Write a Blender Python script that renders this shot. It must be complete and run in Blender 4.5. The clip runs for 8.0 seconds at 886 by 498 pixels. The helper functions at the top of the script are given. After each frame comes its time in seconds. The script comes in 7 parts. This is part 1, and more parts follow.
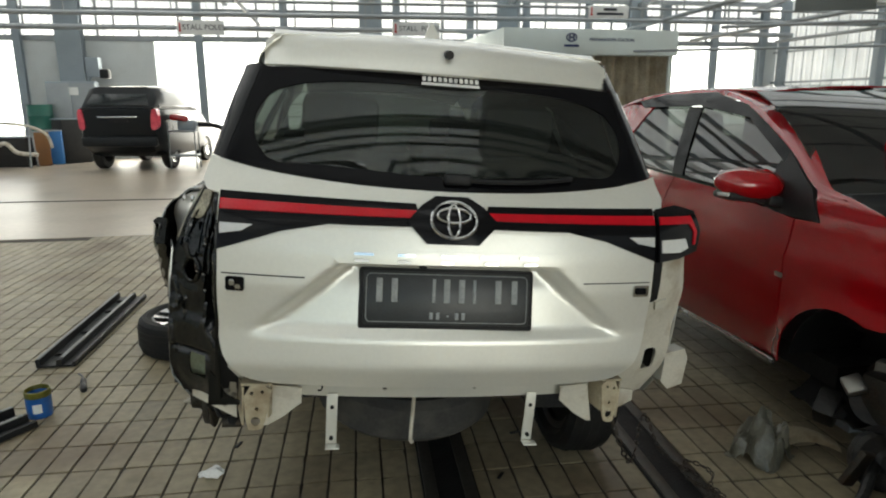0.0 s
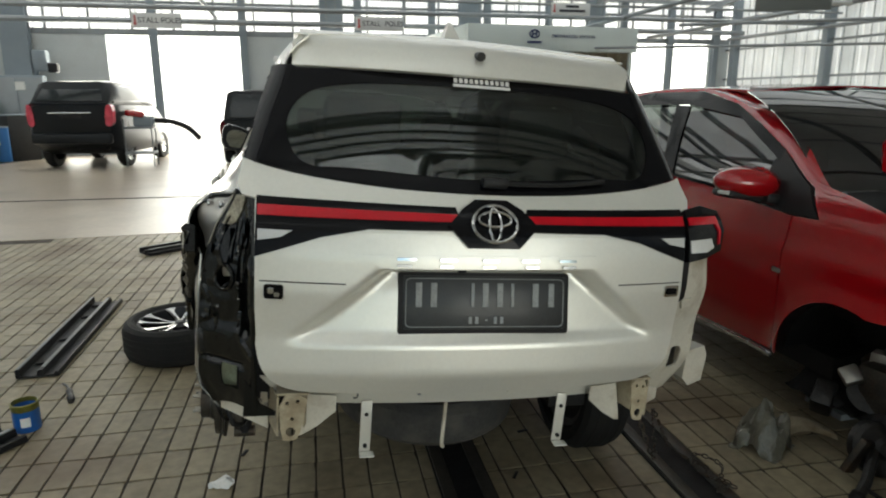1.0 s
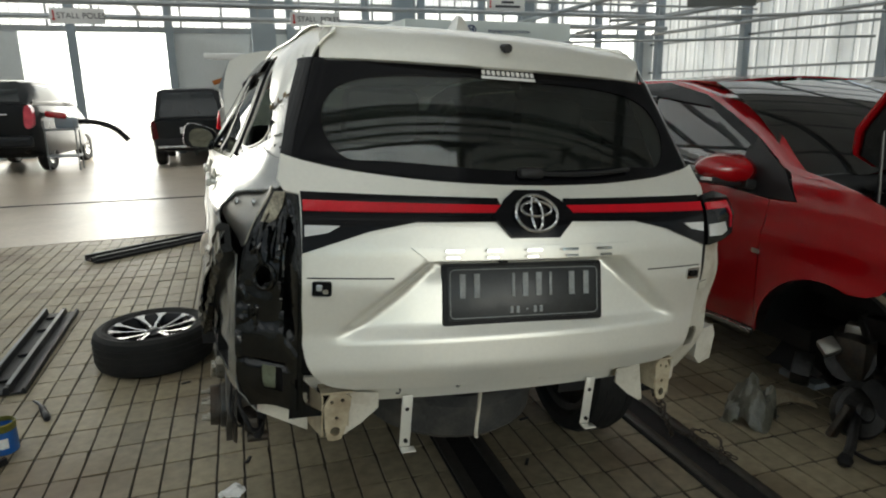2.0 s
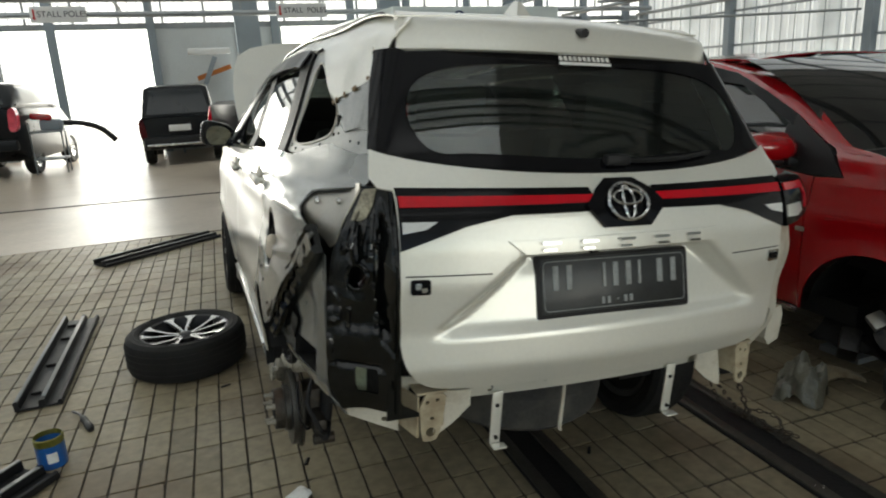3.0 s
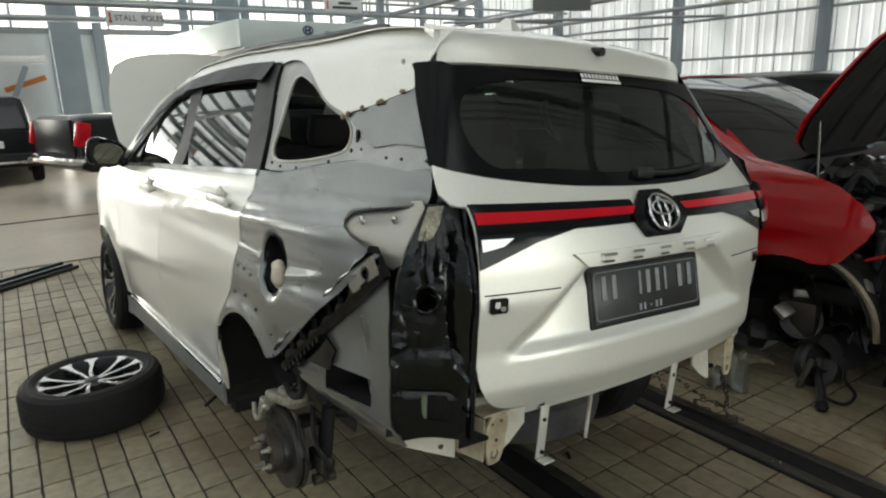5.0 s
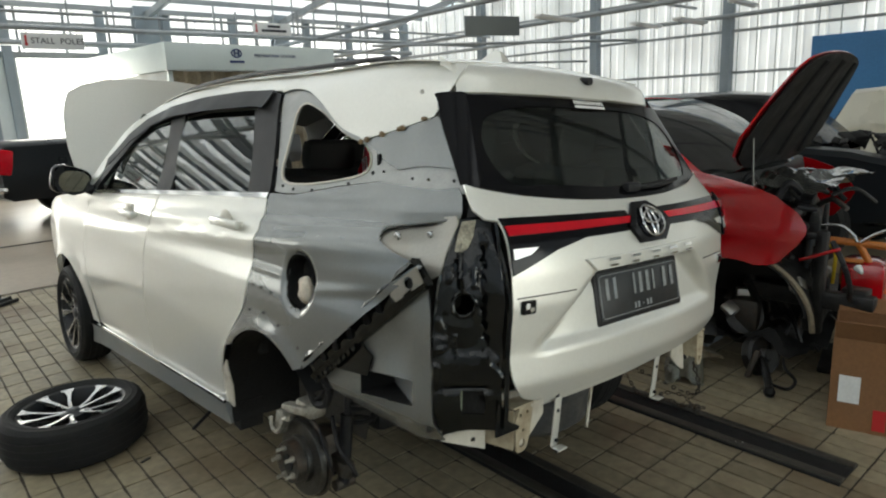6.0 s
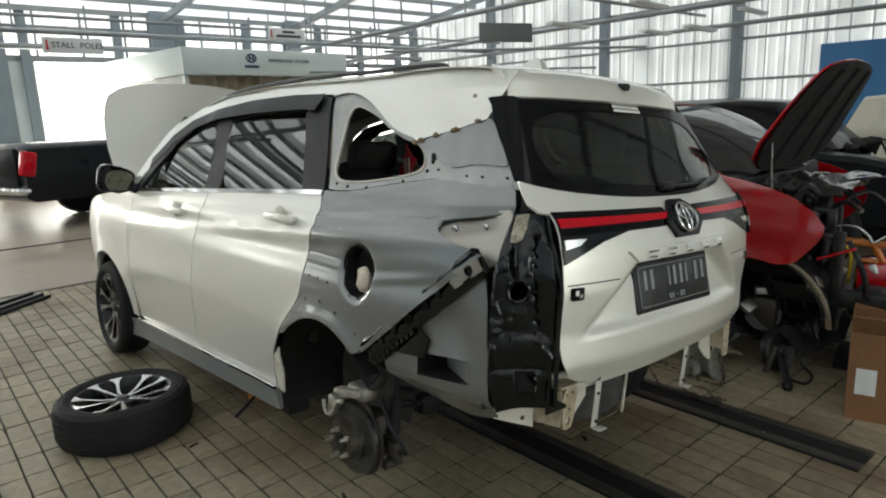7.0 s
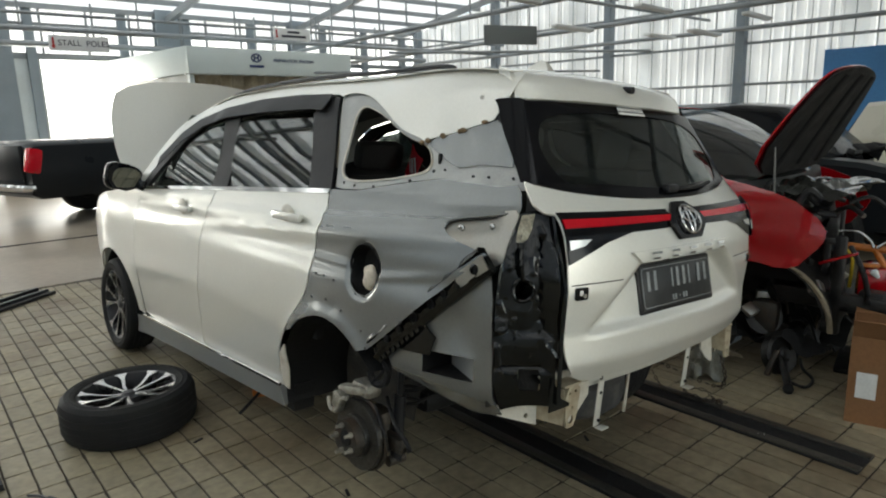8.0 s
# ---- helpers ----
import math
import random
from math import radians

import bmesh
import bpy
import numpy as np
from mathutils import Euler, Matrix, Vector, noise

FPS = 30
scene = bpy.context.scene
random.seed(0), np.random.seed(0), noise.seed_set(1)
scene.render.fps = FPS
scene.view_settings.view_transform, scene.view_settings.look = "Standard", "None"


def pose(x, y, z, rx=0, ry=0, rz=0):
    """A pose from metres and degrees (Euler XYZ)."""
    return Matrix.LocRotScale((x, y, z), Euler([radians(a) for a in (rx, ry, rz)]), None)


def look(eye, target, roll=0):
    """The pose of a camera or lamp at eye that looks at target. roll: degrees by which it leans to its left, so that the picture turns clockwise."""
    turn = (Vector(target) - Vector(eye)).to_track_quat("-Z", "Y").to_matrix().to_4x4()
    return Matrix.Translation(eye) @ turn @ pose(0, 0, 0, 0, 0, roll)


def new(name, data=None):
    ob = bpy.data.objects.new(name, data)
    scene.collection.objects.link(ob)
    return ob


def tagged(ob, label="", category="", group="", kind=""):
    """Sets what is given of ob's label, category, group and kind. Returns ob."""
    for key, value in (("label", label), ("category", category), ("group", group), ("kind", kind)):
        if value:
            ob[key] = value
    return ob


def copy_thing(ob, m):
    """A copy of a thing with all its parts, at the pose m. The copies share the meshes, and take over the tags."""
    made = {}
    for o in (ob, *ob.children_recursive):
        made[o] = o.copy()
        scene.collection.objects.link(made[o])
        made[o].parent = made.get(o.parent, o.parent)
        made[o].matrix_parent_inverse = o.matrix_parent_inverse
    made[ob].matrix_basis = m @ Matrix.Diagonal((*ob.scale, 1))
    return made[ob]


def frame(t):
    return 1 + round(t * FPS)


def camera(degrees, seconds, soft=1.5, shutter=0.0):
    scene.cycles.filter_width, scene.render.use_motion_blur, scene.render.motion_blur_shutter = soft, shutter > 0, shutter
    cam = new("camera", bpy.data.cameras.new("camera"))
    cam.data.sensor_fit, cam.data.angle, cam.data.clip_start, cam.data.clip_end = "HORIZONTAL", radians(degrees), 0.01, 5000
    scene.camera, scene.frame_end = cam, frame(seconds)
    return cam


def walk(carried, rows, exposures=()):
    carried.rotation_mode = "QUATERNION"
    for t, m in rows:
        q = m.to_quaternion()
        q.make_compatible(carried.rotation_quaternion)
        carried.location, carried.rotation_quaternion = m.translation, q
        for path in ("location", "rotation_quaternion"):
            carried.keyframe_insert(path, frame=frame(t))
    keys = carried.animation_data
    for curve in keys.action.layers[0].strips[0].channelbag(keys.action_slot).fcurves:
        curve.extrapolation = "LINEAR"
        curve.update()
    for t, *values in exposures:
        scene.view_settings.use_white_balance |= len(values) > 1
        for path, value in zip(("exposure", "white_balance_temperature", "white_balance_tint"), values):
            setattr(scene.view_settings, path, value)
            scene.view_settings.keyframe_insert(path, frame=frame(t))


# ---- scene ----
cam = camera(68.7, 8.0, soft=2.0, shutter=0.5)
PATH = [
    (0, (-0.301, -1.664, 1.476), (0.011, 0.261, 1.033), -0.3),
    (0.5, (-0.407, -1.624, 1.491), (-0.031, 0.286, 1.031), -1.3),
    (1, (-0.516, -1.601, 1.497), (-0.074, 0.295, 1.039), -0.2),
    (1.2, (-0.584, -1.583, 1.488), (-0.082, 0.302, 1.046), -0.3),
    (2.3, (-0.862, -1.497, 1.488), (-0.17, 0.318, 1.012), -0.5),
    (2.5, (-0.903, -1.471, 1.488), (-0.176, 0.331, 1.015), -0.3),
    (3, (-1.049, -1.386, 1.503), (-0.368, 0.424, 0.995), -2.9),
    (3.5, (-1.17, -1.323, 1.5), (-0.352, 0.435, 1.012), -1.4),
    (4, (-1.352, -1.259, 1.523), (-0.348, 0.398, 1.024), -2.2),
    (4.5, (-1.462, -1.189, 1.519), (-0.387, 0.427, 1.039), -0.9),
    (4.7, (-1.478, -1.133, 1.511), (-0.384, 0.468, 1.02), -1.4),
    (5.8, (-1.775, -1.033, 1.554), (-0.493, 0.445, 1.138), -2.4),
    (6, (-1.852, -1.033, 1.549), (-0.533, 0.408, 1.118), -2.5),
    (6.5, (-2.011, -1.042, 1.547), (-0.683, 0.388, 1.107), -2.6),
    (7, (-2.071, -1.046, 1.548), (-0.758, 0.405, 1.133), -2.2),
    (7.5, (-2.094, -1.059, 1.548), (-0.78, 0.391, 1.135), -2.0),
    (8, (-2.1, -1.057, 1.546), (-0.79, 0.398, 1.136), -1.6),
]
walk(cam, [(t, look(eye, target, roll)) for t, eye, target, roll in PATH], [(0.0, 0.98, 7100, 4), (1.0, 0.84, 7050, 4), (2.5, 0.76, 7050, 4), (3.7, 0.78, 7050, 4), (4.5, 1.05, 7000, 4), (6.0, 1.10, 6920, 4), (7.0, 1.03, 6880, 5), (8.0, 0.99, 6880, 5)])

# ---- light: overcast-bright day outside, seen through doors, side sheets and roof sheets ----
world = bpy.data.worlds.new("daylight")
scene.world = world
world.use_nodes = True
sky = world.node_tree.nodes.new("ShaderNodeTexSky")
sky.sky_type = "NISHITA"
sky.sun_disc = False
sky.sun_elevation, sky.sun_rotation = radians(54), radians(43)
world.node_tree.links.new(sky.outputs[0], world.node_tree.nodes["Background"].inputs[0])
world.node_tree.nodes["Background"].inputs[1].default_value = 0.15
sun = new("sun", bpy.data.lights.new("sun", "SUN"))
sun.data.energy, sun.data.angle, sun.data.color = 4.0, radians(0.6), (1.0, 0.96, 0.9)
sun.matrix_world = look((8.5, 10.5, 20), (-1.5, 0, 0))


def area(name, m, w, h, watts, colour=(1, 1, 1)):
    d = bpy.data.lights.new(name, "AREA")
    d.shape, d.size, d.size_y, d.energy, d.color = "RECTANGLE", w, h, watts, colour
    ob = new(name, d)
    ob.matrix_world = m
    return ob


# daylight in the gate openings of the back wall and the open front of the hall
area("gate_daylight", look((-4.4, 17.3, 1.7), (-4.4, 0, 1.2)), 3.6, 3.0, 104, (1, 0.98, 0.95))
area("gate_daylight", look((1.9, 17.3, 1.7), (1.9, 0, 1.2)), 3.2, 3.0, 95, (1, 0.98, 0.95))
area("front_daylight", look((2.3, -7.35, 1.5), (0.2, 0.0, 0.9)), 3.8, 2.7, 58, (1, 0.99, 0.97))


# ---- materials ----
def mat(name, col, rough=0.5, metal=0.0, coat=0.0, var=0.15, scale=3.0, fine=60.0, bump=0.05, spec=0.5, dirt=None, dirt_amount=0.0, per_object=0.0, per_island=0.0, at_place=False):
    """Principled paint with variation at two scales, an optional dirt colour in blotches and a fine relief."""
    m = bpy.data.materials.new(name)
    m.use_nodes = True
    nt = m.node_tree
    n, l = nt.nodes, nt.links
    b = n["Principled BSDF"]
    b.inputs["Metallic"].default_value = metal
    b.inputs["Coat Weight"].default_value = coat
    b.inputs["Coat Roughness"].default_value = 0.06
    b.inputs["Specular IOR Level"].default_value = spec
    where = n.new("ShaderNodeNewGeometry").outputs["Position"] if at_place else n.new("ShaderNodeTexCoord").outputs["Object"]
    big, small = n.new("ShaderNodeTexNoise"), n.new("ShaderNodeTexNoise")
    for tex, s, d in ((big, scale, 4), (small, fine, 3)):
        tex.inputs["Scale"].default_value, tex.inputs["Detail"].default_value = s, d
        l.new(where, tex.inputs["Vector"])
    add = n.new("ShaderNodeMath")
    add.operation = "ADD"
    l.new(big.outputs["Fac"], add.inputs[0])
    l.new(small.outputs["Fac"], add.inputs[1])
    ramp = n.new("ShaderNodeMapRange")
    ramp.inputs["From Min"].default_value, ramp.inputs["From Max"].default_value = 0.7, 1.3
    ramp.inputs["To Min"].default_value, ramp.inputs["To Max"].default_value = 1 - var, 1 + var
    l.new(add.outputs[0], ramp.inputs["Value"])
    value = ramp.outputs["Result"]
    if per_object or per_island:
        if per_object:
            src = n.new("ShaderNodeObjectInfo").outputs["Random"]
        else:
            src = n.new("ShaderNodeNewGeometry").outputs["Random Per Island"]
        k = max(per_object, per_island)
        r2 = n.new("ShaderNodeMapRange")
        r2.inputs["To Min"].default_value, r2.inputs["To Max"].default_value = 1 - k, 1 + k
        l.new(src, r2.inputs["Value"])
        mul = n.new("ShaderNodeMath")
        mul.operation = "MULTIPLY"
        l.new(value, mul.inputs[0])
        l.new(r2.outputs["Result"], mul.inputs[1])
        value = mul.outputs[0]
    colour = n.new("ShaderNodeVectorMath")
    colour.operation = "SCALE"
    colour.inputs[0].default_value = col
    l.new(value, colour.inputs["Scale"])
    out = colour.outputs["Vector"]
    if dirt:
        blot = n.new("ShaderNodeTexNoise")
        blot.inputs["Scale"].default_value, blot.inputs["Detail"].default_value = scale * 1.7, 6
        l.new(where, blot.inputs["Vector"])
        cut = n.new("ShaderNodeMapRange")
        cut.inputs["From Min"].default_value, cut.inputs["From Max"].default_value = 0.48, 0.72
        cut.inputs["To Max"].default_value = dirt_amount
        l.new(blot.outputs["Fac"], cut.inputs["Value"])
        mix = n.new("ShaderNodeMix")
        mix.data_type = "RGBA"
        l.new(cut.outputs["Result"], mix.inputs["Factor"])
        l.new(out, mix.inputs["A"])
        mix.inputs["B"].default_value = (*dirt, 1)
        out = mix.outputs["Result"]
    l.new(out, b.inputs["Base Color"])
    rr = n.new("ShaderNodeMapRange")
    rr.inputs["From Min"].default_value, rr.inputs["From Max"].default_value = 0.3, 0.7
    rr.inputs["To Min"].default_value, rr.inputs["To Max"].default_value = max(0.02, rough * 0.85), min(1, rough * 1.15)
    l.new(big.outputs["Fac"], rr.inputs["Value"])
    l.new(rr.outputs["Result"], b.inputs["Roughness"])
    if bump:
        bp = n.new("ShaderNodeBump")
        bp.inputs["Strength"].default_value, bp.inputs["Distance"].default_value = bump, 0.01
        l.new(small.outputs["Fac"], bp.inputs["Height"])
        l.new(bp.outputs["Normal"], b.inputs["Normal"])
    return m


def glass(name, tint, r0=0.06, rough=0.0):
    """Thin automotive glass: clear to look through from either side, with a mirror reflection that grows at flat angles."""
    m = bpy.data.materials.new(name)
    m.use_nodes = True
    n, l = m.node_tree.nodes, m.node_tree.links
    n.remove(n["Principled BSDF"])
    tr, gl, mx = (n.new("ShaderNode" + k) for k in ("BsdfTransparent", "BsdfGlossy", "MixShader"))
    lw, pw, ra = n.new("ShaderNodeLayerWeight"), n.new("ShaderNodeMath"), n.new("ShaderNodeMapRange")
    tr.inputs["Color"].default_value = (*tint, 1)
    gl.inputs["Roughness"].default_value = rough
    lw.inputs["Blend"].default_value = 0.5
    pw.operation = "POWER"
    pw.inputs[1].default_value = 5.0
    ra.inputs["To Min"].default_value = r0
    l.new(lw.outputs["Facing"], pw.inputs[0])
    l.new(pw.outputs[0], ra.inputs["Value"])
    l.new(ra.outputs["Result"], mx.inputs[0])
    l.new(tr.outputs[0], mx.inputs[1])
    l.new(gl.outputs[0], mx.inputs[2])
    l.new(mx.outputs[0], n["Material Output"].inputs["Surface"])
    return m


def sheet(name, col, through_light):
    """Fibreglass sheet: scatters daylight through."""
    m = bpy.data.materials.new(name)
    m.use_nodes = True
    n, l = m.node_tree.nodes, m.node_tree.links
    n.remove(n["Principled BSDF"])
    di, tr, mx = n.new("ShaderNodeBsdfDiffuse"), n.new("ShaderNodeBsdfTranslucent"), n.new("ShaderNodeMixShader")
    tc, no, sc, sc2 = n.new("ShaderNodeTexCoord"), n.new("ShaderNodeTexNoise"), n.new("ShaderNodeMapRange"), n.new("ShaderNodeVectorMath")
    no.inputs["Scale"].default_value = 0.9
    l.new(tc.outputs["Object"], no.inputs["Vector"])
    sc.inputs["From Min"].default_value, sc.inputs["From Max"].default_value = 0.3, 0.7
    sc.inputs["To Min"].default_value, sc.inputs["To Max"].default_value = 0.8, 1.05
    l.new(no.outputs["Fac"], sc.inputs["Value"])
    sc2.operation = "SCALE"
    sc2.inputs[0].default_value = col
    l.new(sc.outputs["Result"], sc2.inputs["Scale"])
    for s in (di, tr):
        l.new(sc2.outputs["Vector"], s.inputs["Color"])
    mx.inputs[0].default_value = through_light
    l.new(di.outputs[0], mx.inputs[1])
    l.new(tr.outputs[0], mx.inputs[2])
    l.new(mx.outputs[0], n["Material Output"].inputs["Surface"])
    return m


WHITE = mat("pearl_white_paint", (0.76, 0.75, 0.685), 0.36, 0.38, 1.0, 0.03, 1.5, 90, 0.0)
WHITE.node_tree.nodes["Principled BSDF"].inputs["Coat Roughness"].default_value = 0.15
WHITE_DUSTY = mat("dusty_white_paint", (0.56, 0.53, 0.45), 0.45, 0.0, 0.2, 0.10, 7, 120, 0.03, dirt=(0.24, 0.165, 0.085), dirt_amount=0.7)
PRIMER = mat("grey_primer", (0.21, 0.22, 0.215), 0.23, 0.6, 0.35, 0.06, 2.5, 90, 0.0)
PRIMER_LIGHT = mat("thin_grey_primer", (0.34, 0.345, 0.33), 0.36, 0.3, 0.15, 0.12, 6, 150, 0.03, dirt=(0.5, 0.5, 0.47), dirt_amount=0.4)
BARE = mat("sanded_steel", (0.33, 0.32, 0.29), 0.36, 0.8, 0.0, 0.07, 5, 150, 0.01, dirt=(0.3, 0.23, 0.15), dirt_amount=0.22)
WELD = mat("burnt_weld", (0.22, 0.15, 0.08), 0.6, 0.4, 0.0, 0.4, 25, 120, 0.4)
SEAL = mat("black_seal_paint", (0.003, 0.0036, 0.0036), 0.08, 0.0, 0.0, 0.3, 7, 45, 0.10, spec=0.42)
SEAL_DULL = mat("black_underseal", (0.011, 0.011, 0.011), 0.6, 0.0, 0.0, 0.3, 9, 90, 0.3, spec=0.25)
DUSTY_SEAL = mat("dusty_underseal", (0.032, 0.03, 0.026), 0.8, 0.0, 0.0, 0.35, 7, 70, 0.4, dirt=(0.075, 0.065, 0.05), dirt_amount=0.6)
PLASTIC = mat("black_plastic", (0.016, 0.016, 0.017), 0.42, 0.0, 0.0, 0.2, 6, 200, 0.1, spec=0.22)
GLOSS_BLACK = mat("gloss_black_plastic", (0.004, 0.004, 0.005), 0.12, 0.0, 0.0, 0.1, 5, 200, 0.0, spec=0.18)
VISOR = mat("smoked_visor_plastic", (0.010, 0.011, 0.012), 0.34, 0.0, 0.0, 0.1, 5, 200, 0.0, spec=0.12)
SKIRT = mat("grey_sill_plastic", (0.19, 0.195, 0.19), 0.42, 0.1, 0.0, 0.12, 5, 150, 0.06, dirt=(0.2, 0.18, 0.15), dirt_amount=0.4)
DUSTY_RUBBER = mat("dusty_tyre_rubber", (0.035, 0.035, 0.034), 0.8, 0.0, 0.0, 0.3, 7, 90, 0.2, dirt=(0.085, 0.08, 0.068), dirt_amount=0.6)
RUBBER = mat("tyre_rubber", (0.010, 0.010, 0.010), 0.7, 0.0, 0.0, 0.25, 8, 120, 0.15, dirt=(0.022, 0.021, 0.017), dirt_amount=0.4, spec=0.25)
ALLOY = mat("machined_alloy", (0.55, 0.55, 0.54), 0.25, 1.0, 0.0, 0.1, 8, 150, 0.02)
ALLOY_DARK = mat("dark_painted_alloy", (0.03, 0.03, 0.032), 0.35, 0.4, 0.0, 0.15, 8, 150, 0.03)
CHROME = mat("chrome", (0.75, 0.75, 0.74), 0.08, 1.0, 0.0, 0.05, 8, 150, 0.0)
# glass darkened to stand for the dim surroundings it should reflect
MIRROR = mat("darkened_mirror_glass", (0.34, 0.37, 0.36), 0.03, 1.0, 0.0, 0.02, 8, 150, 0.0)
CAST = mat("rusty_cast_iron", (0.06, 0.054, 0.046), 0.55, 0.7, 0.0, 0.35, 12, 120, 0.25, dirt=(0.10, 0.055, 0.03), dirt_amount=0.5)
DISC = mat("worn_disc_steel", (0.085, 0.082, 0.075), 0.42, 0.8, 0.0, 0.3, 14, 120, 0.15, dirt=(0.045, 0.034, 0.024), dirt_amount=0.5)
CALIPER = mat("zinc_caliper", (0.36, 0.34, 0.29), 0.5, 0.6, 0.0, 0.25, 20, 120, 0.2, dirt=(0.12, 0.1, 0.08), dirt_amount=0.6)
RED_LENS = mat("red_lamp_lens", (0.48, 0.003, 0.013), 0.12, 0.0, 0.15, 0.1, 30, 300, 0.03, spec=0.3)
CLEAR_LENS = mat("clear_lamp_lens", (0.62, 0.62, 0.6), 0.12, 0.2, 0.9, 0.1, 30, 300, 0.02)
TRIM = mat("dark_interior_trim", (0.02, 0.02, 0.02), 0.8, 0.0, 0.0, 0.2, 6, 120, 0.1)
SEAT = mat("dark_seat_cloth", (0.03, 0.03, 0.029), 0.9, 0.0, 0.0, 0.2, 8, 200, 0.15)
HEADLINER = mat("beige_headliner", (0.36, 0.35, 0.32), 0.9, 0.0, 0.0, 0.1, 6, 200, 0.08)
GLASS_DARK = glass("tinted_glass", (0.42, 0.46, 0.44), 0.11)
GLASS_REAR = glass("rear_glass", (0.54, 0.61, 0.57), 0.085)
GLASS_SMOKED = glass("smoked_glass", (0.20, 0.22, 0.21), 0.12)
RED = mat("red_paint", (0.34, 0.003, 0.007), 0.16, 0.0, 1.0, 0.05, 1.5, 90, 0.0)
BLACK_CAR = mat("black_car_paint", (0.010, 0.012, 0.014), 0.32, 0.0, 0.0, 0.1, 2, 90, 0.0, spec=0.22)
CREAM_CAR = mat("cream_car_paint", (0.60, 0.57, 0.46), 0.3, 0.0, 0.6, 0.05, 2, 90, 0.0)
ENGINE = mat("oily_engine_black", (0.010, 0.010, 0.010), 0.45, 0.1, 0.0, 0.5, 9, 60, 0.4, dirt=(0.032, 0.028, 0.023), dirt_amount=0.6)
ALU = mat("dull_aluminium", (0.2, 0.2, 0.19), 0.45, 0.8, 0.0, 0.3, 9, 90, 0.15)
TILE = mat("worn_floor_tile", (0.235, 0.200, 0.132), 0.48, 0.0, 0.0, 0.26, 0.9, 22, 0.12, dirt=(0.10, 0.062, 0.032), dirt_amount=0.8, spec=0.4, per_object=0.16, at_place=True)
TILE_FAR = mat("worn_floor_tile_far", (0.235, 0.200, 0.132), 0.48, 0.0, 0.0, 0.26, 0.9, 22, 0.12, dirt=(0.10, 0.062, 0.032), dirt_amount=0.8, spec=0.4, per_island=0.16, at_place=True)
GROUT = mat("dirty_grout", (0.034, 0.026, 0.017), 0.85, 0.0, 0.0, 0.4, 3, 50, 0.3)
CONCRETE = mat("polished_concrete", (0.345, 0.295, 0.235), 0.33, 0.0, 0.0, 0.14, 0.5, 14, 0.05, dirt=(0.2, 0.17, 0.13), dirt_amount=0.6)
STEEL = mat("galvanised_steel", (0.28, 0.3, 0.31), 0.5, 0.4, 0.0, 0.15, 2, 60, 0.05)
# blue-grey raised a little so that the columns take in the glare haze
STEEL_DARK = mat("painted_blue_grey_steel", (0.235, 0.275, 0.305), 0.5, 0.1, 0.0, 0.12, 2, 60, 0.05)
WALL_PANEL = mat("pale_wall_panel", (0.55, 0.58, 0.58), 0.55, 0.0, 0.0, 0.08, 0.8, 30, 0.03, dirt=(0.4, 0.41, 0.4), dirt_amount=0.4)
BLUE_WALL = mat("blue_wall_paint", (0.05, 0.21, 0.46), 0.5, 0.0, 0.0, 0.1, 1, 30, 0.03)
SIGN_WHITE = mat("white_sign_board", (0.72, 0.73, 0.72), 0.5, 0.0, 0.0, 0.04, 2, 60, 0.0)
SIGN_BACK = mat("grey_sign_back", (0.2, 0.22, 0.22), 0.6, 0.0, 0.0, 0.08, 2, 60, 0.02)
INK = mat("dark_lettering", (0.03, 0.035, 0.045), 0.6, 0.0, 0.0, 0.05, 5, 50, 0.0)
INK_RED = mat("red_arrow_paint", (0.5, 0.02, 0.02), 0.6, 0.0, 0.0, 0.05, 5, 50, 0.0)
INK_BLUE = mat("navy_logo_paint", (0.02, 0.035, 0.12), 0.5, 0.0, 0.0, 0.05, 5, 50, 0.0)
PALE = mat("pale_plate_lettering", (0.26, 0.275, 0.275), 0.5, 0.0, 0.0, 0.25, 60, 300, 0.0)
BOOTH = mat("pale_green_white_panel", (0.58, 0.64, 0.62), 0.45, 0.0, 0.0, 0.06, 1, 40, 0.02)
CURTAIN = mat("dirty_beige_curtain", (0.42, 0.37, 0.28), 0.8, 0.0, 0.0, 0.25, 2, 30, 0.1, dirt=(0.2, 0.16, 0.1), dirt_amount=0.5)
CARDBOARD = mat("brown_cardboard", (0.22, 0.105, 0.043), 0.8, 0.0, 0.0, 0.12, 4, 80, 0.08, dirt=(0.2, 0.1, 0.05), dirt_amount=0.4)
ORANGE = mat("orange_paint", (0.42, 0.13, 0.02), 0.45, 0.0, 0.0, 0.2, 6, 80, 0.05)
YELLOW = mat("yellow_paint", (0.6, 0.42, 0.03), 0.5, 0.0, 0.0, 0.2, 6, 80, 0.05)
BLUE_CAN = mat("blue_can_print", (0.01, 0.11, 0.4), 0.35, 0.0, 0.2, 0.1, 8, 80, 0.02)
PINK_LENS = mat("faded_pink_red_lens", (0.55, 0.06, 0.09), 0.2, 0.0, 0.3, 0.35, 9, 60, 0.05)
DRIP = mat("yellow_green_paint_drip", (0.13, 0.125, 0.02), 0.4, 0.0, 0.0, 0.3, 12, 80, 0.1)
PAPER = mat("white_paper", (0.7, 0.7, 0.68), 0.8, 0.0, 0.0, 0.08, 12, 80, 0.05)
CLOTH = mat("masking_rag", (0.62, 0.55, 0.45), 0.9, 0.0, 0.0, 0.15, 30, 120, 0.3)
GREEN_DRUM = mat("green_drum_paint", (0.02, 0.12, 0.09), 0.45, 0.0, 0.0, 0.15, 3, 60, 0.05)
